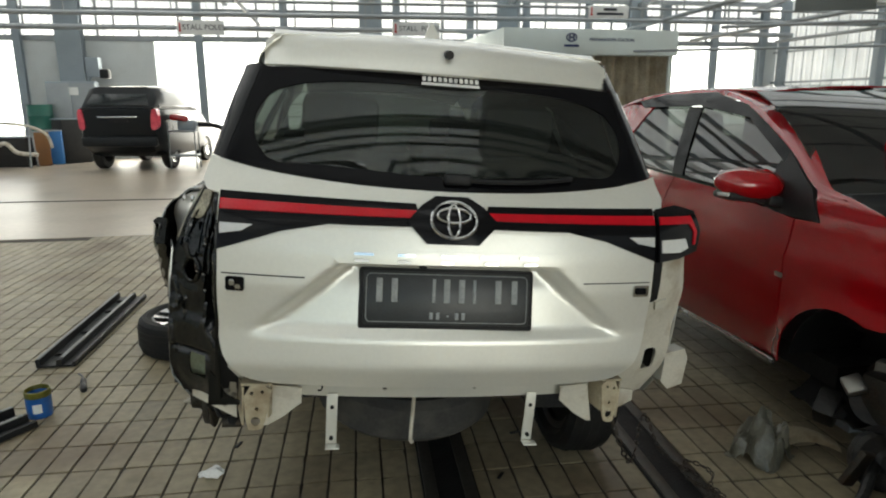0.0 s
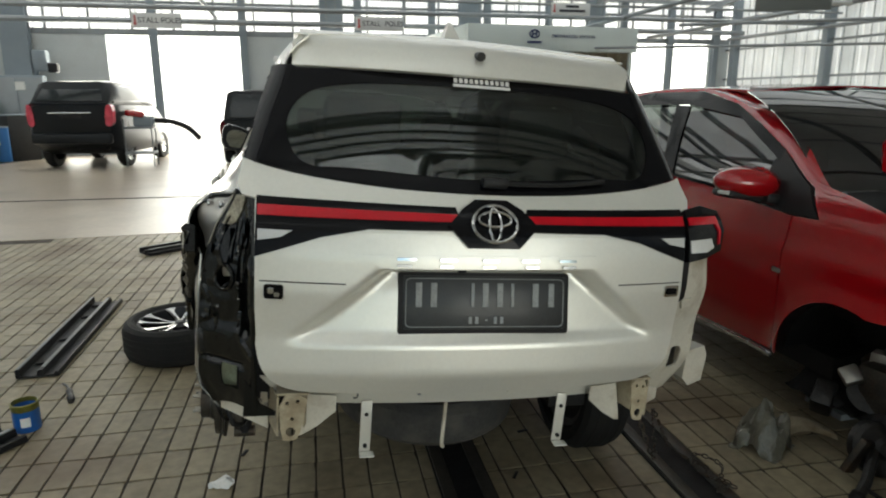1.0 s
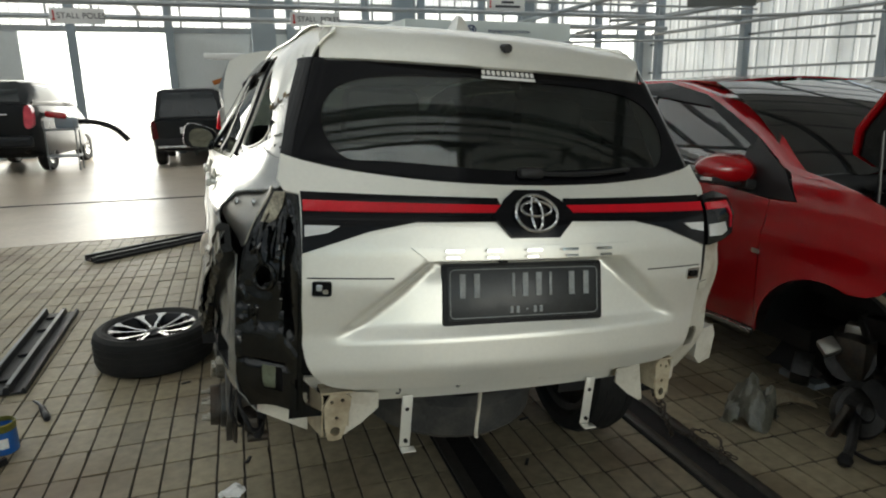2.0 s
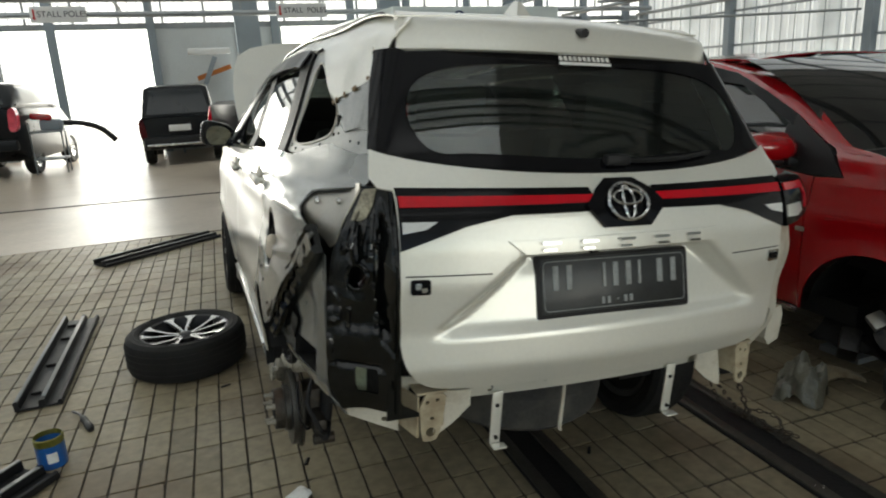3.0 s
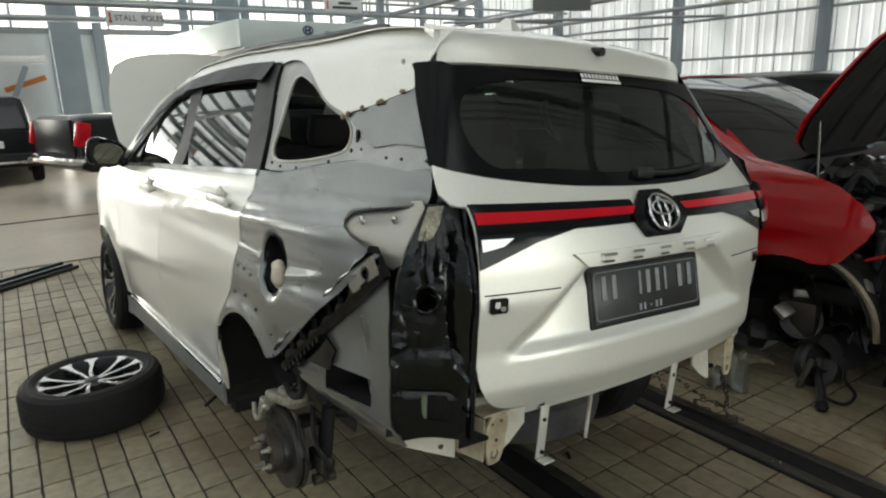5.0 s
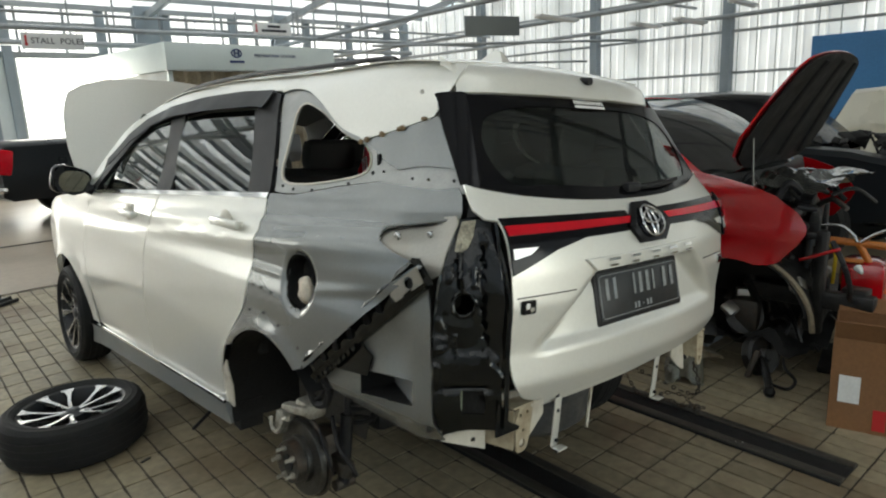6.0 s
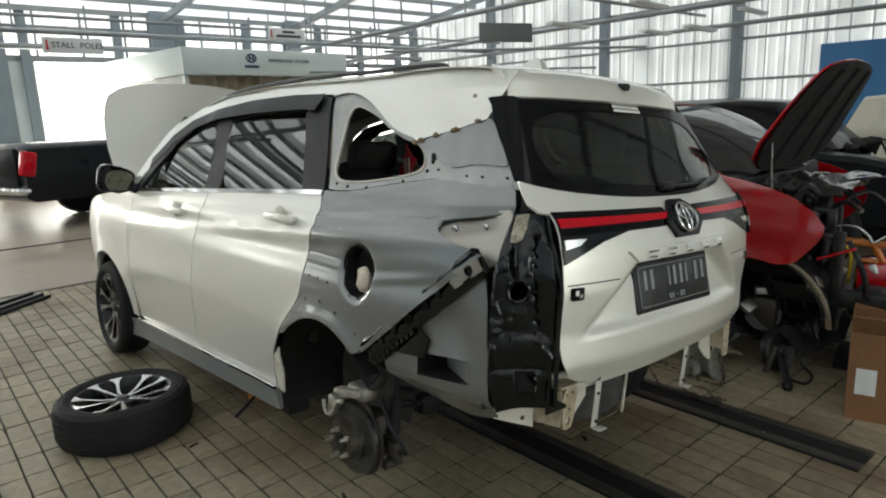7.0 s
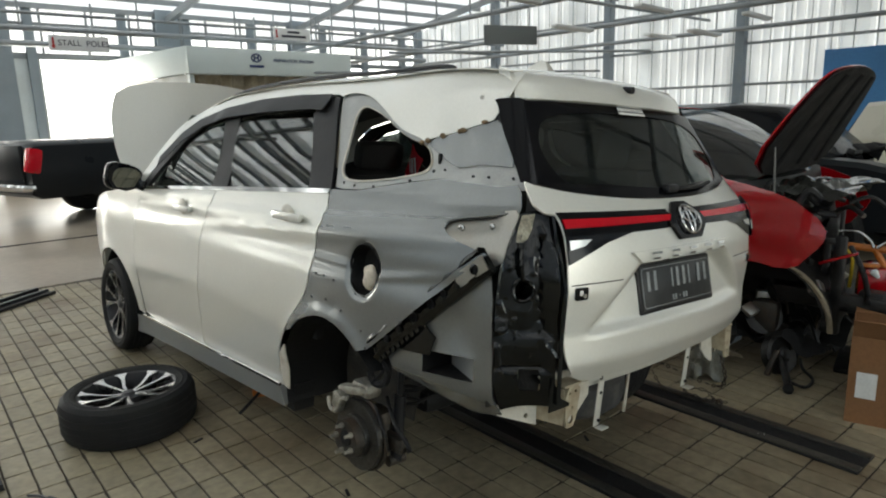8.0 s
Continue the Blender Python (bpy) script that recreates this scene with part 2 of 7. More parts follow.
BLUE_TARP = mat("blue_plastic", (0.02, 0.15, 0.4), 0.5, 0.0, 0.0, 0.2, 3, 60, 0.1)
GREASY = mat("greasy_rail_steel", (0.05, 0.047, 0.04), 0.45, 0.4, 0.0, 0.3, 5, 80, 0.1, dirt=(0.09, 0.08, 0.06), dirt_amount=0.5)
BEIGE = mat("dirty_beige_primer", (0.42, 0.36, 0.25), 0.5, 0.0, 0.0, 0.15, 9, 120, 0.06, dirt=(0.16, 0.105, 0.055), dirt_amount=0.8)
FILM = mat("clear_plastic_film", (0.045, 0.045, 0.04), 0.14, 0.0, 0.9, 0.3, 8, 60, 0.4)
POLY = mat("greyish_plastic_film", (0.125, 0.12, 0.092), 0.35, 0.0, 0.2, 0.25, 8, 60, 0.4)
LIGHT_SHEET = sheet("translucent_sheet", (0.93, 0.94, 0.94), 0.9)
SIDE_SHEET = sheet("pale_side_sheet", (0.82, 0.84, 0.84), 0.34)
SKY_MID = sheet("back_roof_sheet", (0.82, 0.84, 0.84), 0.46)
# front-slope and right-hand sheets let less light through, to dim the floor
SKY_DIM = sheet("dim_roof_sheet", (0.74, 0.76, 0.75), 0.25)
SKY_SHADED = sheet("dimmed_right_roof_sheet", (0.55, 0.56, 0.55), 0.07)
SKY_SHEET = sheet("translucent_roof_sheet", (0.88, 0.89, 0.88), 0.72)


# ---- building helpers ----
def thing(name, label, category, m=None, group="", kind=""):
    ob = new(name)
    ob.empty_display_size = 0.1
    ob.matrix_world = m or Matrix()
    return tagged(ob, label, category, group, kind)


def finish(bm, smooth=35):
    bmesh.ops.recalc_face_normals(bm, faces=bm.faces)
    if smooth:
        lim = radians(smooth)
        for f in bm.faces:
            f.smooth = True
        for e in bm.edges:
            e.smooth = len(e.link_faces) == 2 and e.calc_face_angle(4) < lim
    return bm


def part(name, bm, material, parent=None, label="", smooth=35):
    me = bpy.data.meshes.new(name)
    finish(bm, smooth).to_mesh(me)
    bm.free()
    me.materials.append(material)
    ob = new(name, me)
    ob.parent = parent
    return tagged(ob, label) if label else ob


def struct(name, bm, material, label="", smooth=0):
    return tagged(part(name, bm, material, None, label, smooth), kind="structure")


def single(name, bm, material, label, category, m=None, group="", kind="", smooth=35):
    ob = part(name, bm, material, None, "", smooth)
    if m:
        ob.matrix_world = m
    return tagged(ob, label, category, group, kind)


def box(bm, c, s, rot=None, bevel=0.0):
    m = Matrix.Translation(c)
    if rot:
        m = m @ Euler([radians(a) for a in rot]).to_matrix().to_4x4()
    made = bmesh.ops.create_cube(bm, size=1.0, matrix=m @ Matrix.Diagonal((*s, 1)))
    if bevel:
        es = list({e for v in made["verts"] for e in v.link_edges})
        bmesh.ops.bevel(bm, geom=es, offset=bevel, segments=2, affect="EDGES", profile=0.5)
    return bm


def boxes(*items):
    bm = bmesh.new()
    for it in items:
        box(bm, *it)
    return bm


def cyl(bm, a, b, r, r2=None, seg=16, caps=True):
    a, b = Vector(a), Vector(b)
    d = b - a
    m = Matrix.Translation((a + b) / 2) @ d.to_track_quat("Z", "Y").to_matrix().to_4x4()
    bmesh.ops.create_cone(bm, cap_ends=caps, segments=seg, radius1=r, radius2=r if r2 is None else r2, depth=d.length, matrix=m)
    return bm


def rod(a, b, r, seg=12):
    return cyl(bmesh.new(), a, b, r, seg=seg)


def catmull(pts, n=6, closed=False):
    p = [Vector(q) for q in pts]
    out = []
    count = len(p) if closed else len(p) - 1
    for i in range(count):
        a, b = p[i], p[(i + 1) % len(p)]
        z = p[i - 1] if (closed or i > 0) else a
        c = p[(i + 2) % len(p)] if (closed or i + 2 < len(p)) else b
        for k in range(n):
            t = k / n
            out.append(0.5 * (2 * a + (b - z) * t + (2 * z - 5 * a + 4 * b - c) * t * t + (3 * a - z - 3 * b + c) * t ** 3))
    return out if closed else out + [p[-1]]


def tube(pts, r, n=6, seg=8, closed=False, bm=None):
    """A bent round bar through the points."""
    bm = bm or bmesh.new()
    path = catmull(pts, n, closed) if n else [Vector(q) for q in pts]
    rings, up = [], Vector((0.13, 0.31, 0.94)).normalized()
    for i, p in enumerate(path):
        nxt, prv = (path[(i + 1) % len(path)], path[i - 1]) if closed else (path[min(i + 1, len(path) - 1)], path[max(i - 1, 0)])
        d = (nxt - prv).normalized()
        s = d.cross(up)
        if s.length < 1e-3:
            s = d.cross(Vector((1, 0, 0)))
        s.normalize()
        u = s.cross(d)
        rings.append([bm.verts.new(p + r * (math.cos(2 * math.pi * k / seg) * s + math.sin(2 * math.pi * k / seg) * u)) for k in range(seg)])
    pairs = list(zip(rings, rings[1:])) + ([(rings[-1], rings[0])] if closed else [])
    for a, b in pairs:
        for k in range(seg):
            bm.faces.new((a[k], a[(k + 1) % seg], b[(k + 1) % seg], b[k]))
    if not closed:
        bm.faces.new(rings[0])
        bm.faces.new(rings[-1])
    return bm


def lathe(profile, seg=48, bm=None, closed=True):
    """Turns (radius, height) points round the z axis."""
    bm = bm or bmesh.new()
    rings = [[bm.verts.new((r * math.cos(2 * math.pi * k / seg), r * math.sin(2 * math.pi * k / seg), z)) for k in range(seg)] for r, z in profile]
    pairs = list(zip(rings, rings[1:])) + ([(rings[-1], rings[0])] if closed else [])
    for a, b in pairs:
        for k in range(seg):
            bm.faces.new((a[k], a[(k + 1) % seg], b[(k + 1) % seg], b[k]))
    return bm


def flat(loops):
    """Fills an outline with holes in the plane."""
    bm = bmesh.new()
    edges = []
    for loop in loops:
        vs = [bm.verts.new((u, v, 0)) for u, v in loop]
        edges += [bm.edges.new((vs[i], vs[(i + 1) % len(vs)])) for i in range(len(vs))]
    bmesh.ops.triangle_fill(bm, use_beauty=True, use_dissolve=False, edges=edges)
    return bm


def panel(outer, f, thick=0.004, step=0.05, holes=(), bm=None):
    """A sheet with an outline (and holes) in u, v, laid on the surface f(u, v) and given thickness."""
    bm = flat([outer, *holes])
    us, vs = [p[0] for p in outer], [p[1] for p in outer]
    for lo, hi, axis in ((min(us), max(us), 0), (min(vs), max(vs), 1)):
        count = int((hi - lo) / step)
        for k in range(1, count + 1):
            at = lo + (hi - lo) * k / (count + 1)
            co, no = [0, 0, 0], [0, 0, 0]
            co[axis], no[axis] = at, 1
            bmesh.ops.bisect_plane(bm, geom=bm.verts[:] + bm.edges[:] + bm.faces[:], dist=1e-5, plane_co=co, plane_no=no)
    # clear the slanting edges away from the rim, so that the sheet is an even net of quads
    slant = [e for e in bm.edges if not e.is_boundary and not any(v.is_boundary for v in e.verts) and abs(e.verts[0].co.x - e.verts[1].co.x) > 1e-4 and abs(e.verts[0].co.y - e.verts[1].co.y) > 1e-4]
    bmesh.ops.dissolve_edges(bm, edges=slant, use_verts=False)
    bmesh.ops.dissolve_verts(bm, verts=[v for v in bm.verts if len(v.link_edges) == 2 and not v.is_boundary])
    for v in bm.verts:
        v.co = f(v.co.x, v.co.y)
    bmesh.ops.remove_doubles(bm, verts=bm.verts, dist=1e-5)
    bmesh.ops.recalc_face_normals(bm, faces=bm.faces)
    if thick:
        bmesh.ops.solidify(bm, geom=bm.faces[:], thickness=thick)
    return bm


def prism(loop, f, depth, holes=()):
    """A flat outline placed by f(u, v) -> point, pushed along depth (a vector)."""
    bm = flat([loop, *holes])
    for v in bm.verts:
        v.co = f(v.co.x, v.co.y)
    made = bmesh.ops.extrude_face_region(bm, geom=bm.faces[:])
    for v in made["geom"]:
        if isinstance(v, bmesh.types.BMVert):
            v.co += Vector(depth)
    return bm


def ring(cu, cv, ru, rv=None, n=20):
    rv = rv or ru
    return [(cu + ru * math.cos(2 * math.pi * k / n), cv + rv * math.sin(2 * math.pi * k / n)) for k in range(n)]


def soft(pts, k=2):
    """Rounds the corners of a closed outline."""
    for _ in range(k):
        out = []
        for i, a in enumerate(pts):
            b = pts[(i + 1) % len(pts)]
            out += [(a[0] * 0.75 + b[0] * 0.25, a[1] * 0.75 + b[1] * 0.25), (a[0] * 0.25 + b[0] * 0.75, a[1] * 0.25 + b[1] * 0.75)]
        pts = out
    return pts


def spline(pts, n=5):
    return [(p.x, p.y) for p in catmull([(a, b, 0) for a, b in pts], n)]


def rrect(cu, cv, w, h, r, n=4):
    out = []
    for sx, sy, a0 in ((1, 1, 0), (-1, 1, 90), (-1, -1, 180), (1, -1, 270)):
        for k in range(n + 1):
            a = radians(a0 + 90 * k / n)
            out.append((cu + sx * (w / 2 - r) + r * math.cos(a), cv + sy * (h / 2 - r) + r * math.sin(a)))
    return out


def smoothstep(t):
    t = min(1.0, max(0.0, t))
    return t * t * (3 - 2 * t)


SMOOTH = np.array([1, 2, 3, 4, 4, 4, 3, 2, 1]) / 24


def smooth_table(x, xs, ys, h):
    return float(np.interp([x + h * k / 4 for k in range(-4, 5)], xs, ys) @ SMOOTH)


def lettering(name, words, size, m, material, parent, label=""):
    """Raised letters in the built-in font, turned into a mesh."""
    cu = bpy.data.curves.new(name, "FONT")
    cu.body, cu.size, cu.extrude, cu.align_x, cu.align_y = words, size, 0.004, "CENTER", "CENTER"
    tmp = bpy.data.objects.new(name, cu)
    me = bpy.data.meshes.new_from_object(tmp)
    bpy.data.objects.remove(tmp)
    me.materials.clear()
    me.materials.append(material)
    me.transform(m)
    ob = new(name, me)
    ob.parent = parent
    return tagged(ob, label) if label else ob


# ---- the hall ----
X0, X1, Y0, Y1, EAVE, RIDGE_Y, SLOPE = -13.0, 13.4, -7.5, 17.5, 4.3, 5.0, 0.14


def roof_at(y):
    return EAVE + SLOPE * (12.5 - abs(y - RIDGE_Y))


struct("ground", boxes(((0, 60, -0.15), (400, 400, 0.1)),), CONCRETE, "pale concrete yard outside")
struct("floor", boxes(((0, -0.7, -0.044), (26.4, 13.6, 0.076)),), GROUT, "dark grout bed of the tiled floor")
struct("floor_far", boxes(((0, 12.05, -0.05), (26.4, 11.9, 0.1)),), CONCRETE, "shiny worn concrete floor beyond the tiles")

# glowing sheet outside stands in for the overexposed daylight beyond the gates
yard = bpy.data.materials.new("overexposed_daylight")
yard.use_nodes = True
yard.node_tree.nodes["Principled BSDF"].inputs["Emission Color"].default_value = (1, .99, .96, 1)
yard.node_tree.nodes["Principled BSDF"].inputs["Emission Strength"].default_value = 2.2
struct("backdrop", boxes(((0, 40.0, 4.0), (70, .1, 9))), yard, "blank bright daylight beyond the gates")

# back wall: pale panels, gates between them, a lit band above
for k, (a, b) in enumerate(((-13.0, -10.4), (-8.25, -5.02), (-1.6, 1.68), (5.2, 7.9), (12.7, 13.4))):
    struct("wall_back_%d" % (k + 1), box(bmesh.new(), ((a + b) / 2, Y1 + .05, 1.55), (b - a, .1, 3.1)), WALL_PANEL, "pale grey-white panelled wall")
struct("wall_lintel", box(bmesh.new(), (.2, Y1 + .05, 3.16), (26.4, .14, .14)), STEEL, "grey steel lintel over the gates")


def ribbed(name, along, a, b, z0, top, at, label, pitch=0.22, material=LIGHT_SHEET):
    """Upright ribbed translucent sheeting along x or y, from z0 up to top(position)."""
    bm = bmesh.new()
    n = int((b - a) / pitch)
    prev = None
    for k in range(n + 1):
        base = a + (b - a) * k / n
        for du, dv in ((0, 0), (.72, 0), (.79, .035), (.93, .035)):
            u = base + du * (b - a) / n
            if u > b:
                break
            lo, hi = ((u, at + dv, z0), (u, at + dv, top(u))) if along == "x" else ((at + dv, u, z0), (at + dv, u, top(u)))
            cur = (bm.verts.new(lo), bm.verts.new(hi))
            if prev:
                bm.faces.new((prev[0], cur[0], cur[1], prev[1]))
            prev = cur
    return struct(name, bm, material, label)


ribbed("wall_back_band", "x", X0, X1, 3.23, lambda u: EAVE, Y1 + .05, "ribbed translucent sheeting above the gates")
ribbed("wall_right", "y", Y0, Y1, 0.0, lambda u: roof_at(u), X1, "ribbed pale gable wall sheeting", 0.22, SIDE_SHEET)
for k, y in enumerate(np.arange(-6.0, 17.0, 2.3)):
    ribbed("wall_right_strip_%d" % (k + 1), "y", y, y + .55, 1.1, lambda u: roof_at(u) - .3, X1 - .05, "clear strip in the gable wall", 0.22)
ribbed("wall_left", "y", Y0, Y1, 2.4, lambda u: roof_at(u), X0, "ribbed translucent gable wall")
struct("wall_left_low", box(bmesh.new(), (X0, 5, 1.2), (.1, 25, 2.4)), WALL_PANEL, "pale lower wall")
struct("wall_front_1", box(bmesh.new(), (9.2, Y0, 1.3), (8.4, .1, 2.6)), WALL_PANEL, "pale lower wall")
struct("wall_front_2", box(bmesh.new(), (-8.0, Y0, 1.3), (10.0, .1, 2.6)), WALL_PANEL, "pale lower wall")
ribbed("wall_front_band", "x", X0, X1, 2.6, lambda u: EAVE, Y0, "ribbed translucent sheeting")
# side wall details: dark band low down, blue panel, bright panes
struct("wall_blue", box(bmesh.new(), (X1 - .12, 1.7, 1.5), (.08, 4.5, 2.24)), BLUE_WALL, "blue painted wall panel")

# roof: sheets dimmed over the front slope and right side to darken the floor, with clear ones let in on one side and in
# narrow strips over the entrance end
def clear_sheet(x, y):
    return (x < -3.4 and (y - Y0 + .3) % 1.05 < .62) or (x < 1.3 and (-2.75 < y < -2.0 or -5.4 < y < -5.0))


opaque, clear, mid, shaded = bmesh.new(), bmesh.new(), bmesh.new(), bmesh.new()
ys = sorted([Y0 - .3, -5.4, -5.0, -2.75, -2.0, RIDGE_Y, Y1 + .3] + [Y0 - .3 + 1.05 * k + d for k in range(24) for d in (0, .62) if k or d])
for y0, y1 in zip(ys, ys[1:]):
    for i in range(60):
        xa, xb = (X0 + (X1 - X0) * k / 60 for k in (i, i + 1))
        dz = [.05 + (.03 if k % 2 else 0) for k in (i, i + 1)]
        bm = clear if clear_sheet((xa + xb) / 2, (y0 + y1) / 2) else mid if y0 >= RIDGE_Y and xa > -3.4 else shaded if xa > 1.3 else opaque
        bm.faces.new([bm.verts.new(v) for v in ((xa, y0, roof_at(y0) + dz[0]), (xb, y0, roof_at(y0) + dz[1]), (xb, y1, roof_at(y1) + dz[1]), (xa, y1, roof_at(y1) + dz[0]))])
struct("ceiling_sheets", opaque, SKY_DIM, "pale roof sheeting dimmed so that less light comes through")
struct("ceiling_shaded_sheets", shaded, SKY_SHADED, "roof sheeting dimmed to keep the floor on the right dark")
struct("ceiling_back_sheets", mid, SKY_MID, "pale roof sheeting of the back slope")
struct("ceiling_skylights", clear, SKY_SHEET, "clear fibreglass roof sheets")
purl = bmesh.new()
for y in np.arange(Y0 + .6, Y1, 1.05):
    box(purl, (.2, y, roof_at(y) - .05), (26.4, .06, .13))
struct("ceiling_purlins", purl, STEEL, "grey steel roof purlins")
raft = bmesh.new()
for x in (-11.0, -7.0, -3.1, .8, 4.7, 8.6, 12.5):
    for s, a, b in ((1, Y0 if x != .8 else 1.6, RIDGE_Y), (-1, RIDGE_Y, Y1)):
        z0_, z1_ = roof_at(a) - .2, roof_at(b) - .2
        box(raft, (x, (a + b) / 2, (z0_ + z1_) / 2), (.12, math.hypot(b - a, z1_ - z0_), .16), (math.degrees(math.atan2(z1_ - z0_, b - a)), 0, 0))
for k in range(5):
    cyl(raft, (-6, -1.5 - .09 * k, 4.86), (8, -1.5 - .09 * k, 4.86), .014, seg=8)
struct("ceiling_rafters", raft, STEEL, "grey steel rafters")


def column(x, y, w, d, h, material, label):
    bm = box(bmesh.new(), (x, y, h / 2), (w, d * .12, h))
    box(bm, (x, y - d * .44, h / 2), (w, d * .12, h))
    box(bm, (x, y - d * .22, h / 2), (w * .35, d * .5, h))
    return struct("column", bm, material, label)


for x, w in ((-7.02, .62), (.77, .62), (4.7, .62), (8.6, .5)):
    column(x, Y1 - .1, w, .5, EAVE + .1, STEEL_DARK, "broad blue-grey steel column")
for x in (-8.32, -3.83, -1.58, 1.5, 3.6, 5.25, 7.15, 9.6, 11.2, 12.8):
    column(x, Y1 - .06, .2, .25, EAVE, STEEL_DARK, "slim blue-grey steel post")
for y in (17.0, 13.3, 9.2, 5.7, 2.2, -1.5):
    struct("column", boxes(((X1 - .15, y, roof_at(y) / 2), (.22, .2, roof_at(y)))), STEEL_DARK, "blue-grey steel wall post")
girt = bmesh.new()
for z in (1.0, 2.0, 2.9, 3.8):
    box(girt, (X1 - .09, 5, z), (.04, 25, .06))
    box(girt, (X0 + .1, 5, z + .3), (.07, 25, .09))
for z in (3.45, 3.9):
    box(girt, (.2, Y1 - .02, z), (26.4, .07, .07))
struct("wall_girts", girt, STEEL, "horizontal wall rails")
mull = bmesh.new()
for k in range(26):
    box(mull, (X0 + .5 + k * 1.02, Y1 - .02, 3.75), (.05, .06, 1.05))
for k in range(60):
    box(mull, (X1 - .07, Y0 + .3 + k * .41, 2.9), (.016, .016, 3.2))
struct("wall_mullions", mull, STEEL, "thin upright wall posts")

# sign rail, cable trays and pipes under the roof
for a, b, r in (((-13, 13.4, 3.30), (13.3, 13.4, 3.30), .05), ((-13, 13.0, 3.52), (13.3, 13.0, 3.52), .03), ((-12.9, 16.6, 3.35), (13.2, 16.6, 3.35), .07), ((-13, 9.0, 4.3), (13.3, 9.0, 4.3), .04), ((-13, 6.5, 3.5), (13.3, 6.5, 3.5), .035), ((13.0, -7, 3.2), (13.0, 17, 3.2), .05), ((7.5, 5.4, 3.45), (7.5, 17, 3.3), .05), ((10.2, 3.0, 3.3), (10.2, 17, 3.2), .05), ((-2.2, 6.5, 3.55), (-2.2, 17, 3.5), .04), ((4.0, 10.0, 3.9), (13.2, 5.0, 3.75), .04), ((8.2, 12.2, 3.05), (13.3, 8.0, 2.95), .035), ((6.5, 13.2, 2.6), (13.3, 9.5, 2.55), .03)):
    struct("ceiling_pipe", cyl(bmesh.new(), a, b, r, seg=8), STEEL, "grey pipe under the roof")
tray = bmesh.new()
for k in range(12):
    box(tray, (-12 + k * 2.1, 13.4, 3.62), (.03, .03, .6))
    box(tray, (-12 + k * 2.1, 16.6, 3.85), (.04, .04, .95))
    box(tray, (7.5, 5.6 + k, 4.1), (.03, .03, 1.3))
struct("ceiling_hangers", tray, STEEL, "steel hangers")


def tube_light(m):
    t = thing("ceiling_light", "unlit white fluorescent batten hung under the roof", "lamp", m, "hanging battens")
    part("housing", box(bmesh.new(), (0, 0, .03), (1.3, .16, .06), None, .01), SIGN_WHITE, t)
    part("fluorescent_tube", cyl(bmesh.new(), (-.6, 0, -.012), (.6, 0, -.012), .014, seg=10), PAPER, t)
    for x in (-.5, .5):
        part("hanger", cyl(bmesh.new(), (x, 0, .06), (x, 0, .9), .006, seg=6), STEEL, t)
    return t


tl = tube_light(pose(6.0, 6.1, 3.25, 0, 0, 4))
for x, y, z, r in ((9.3, 5.6, 3.3, 4), (8.6, 6.9, 3.05, 4), (11.4, 4.6, 3.2, 4), (-3.2, 12.0, 3.7, 0), (-6.5, 12.2, 3.7, 0), (9.6, 9.5, 3.2, 4), (12.0, 7.0, 3.1, 4), (1.5, 11.8, 3.8, 0), (10.5, 5.2, 2.9, 4)):
    copy_thing(tl, pose(x, y, z, 0, 0, r))


def hung_sign(m, w, h, words, arrow=True):
    s = thing("hanging_sign", "white hanging workshop sign with dark lettering", "sign", m, "hanging signs")
    part("board", box(bmesh.new(), (0, 0, 0), (w, .03, h), None, .006), SIGN_WHITE, s)
    if words:
        for word, dx in zip(words.split(), (-.185, .285)):
            lettering("word", word, h * .52, Matrix.Translation(((.02 + dx) * w, -.017, 0)) @ Matrix.Rotation(radians(90), 4, "X"), INK, s)
    if arrow:
        part("arrow", boxes(((-.43 * w, -.02, .03), (.022 * w * 1.4, .008, h * .45)), ((-.43 * w, -.02, -h * .22), (.07 * w * .7, .008, .07 * w * .7), (0, 45, 0))), INK_RED, s, "red arrow pointing down")
    for x in (-.4 * w, .4 * w):
        part("hanger", cyl(bmesh.new(), (x, 0, h / 2), (x, 0, h / 2 + .15), .008, seg=6), STEEL, s)
    return s


hung_sign(pose(-3.04, 13.4, 3.035), .96, .29, "STALL POLES")
hung_sign(pose(1.56, 13.4, 3.06), 1.06, .29, "STALL POLES")
hung_sign(pose(-7.6, 13.4, 3.035), .96, .29, "STALL POLES")
sg = hung_sign(pose(5.6, 12.3, 3.34), .90, .25, "")
part("unread_line", boxes(((.03, -.018, .05), (.3, .006, .05)), ((.03, -.018, -.04), (.6, .006, .05))), INK, sg)
bd = thing("hanging_board", "grey hanging board seen from behind", "sign", pose(6.24, 6.4, 2.77, 0, 0, -20))
part("board", box(bmesh.new(), (0, 0, 0), (.98, .03, .30), None, .006), SIGN_BACK, bd)
for x in (-.35, .35):
    part("hanger", cyl(bmesh.new(), (x, 0, .15), (x, 0, .72), .01, seg=6), STEEL, bd)

# preparation station: a canopy on a curtained booth
st = thing("preparation_station", "pale green-white spray preparation booth with dirty curtains", "booth", pose(3.48, 12.9, 0, 0, 0, 4) @ pose(2.12, 0, 0))
part("canopy_front", box(bmesh.new(), (0, .04, 2.79), (4.32, .08, .56), None, .01), BOOTH, st)
part("canopy_side", box(bmesh.new(), (-2.12, 2.24, 2.79), (.08, 4.3, .56), None, .01), BOOTH, st)
part("canopy_side", box(bmesh.new(), (2.12, 2.1, 2.79), (.08, 4.0, .56), None, .01), BOOTH, st)
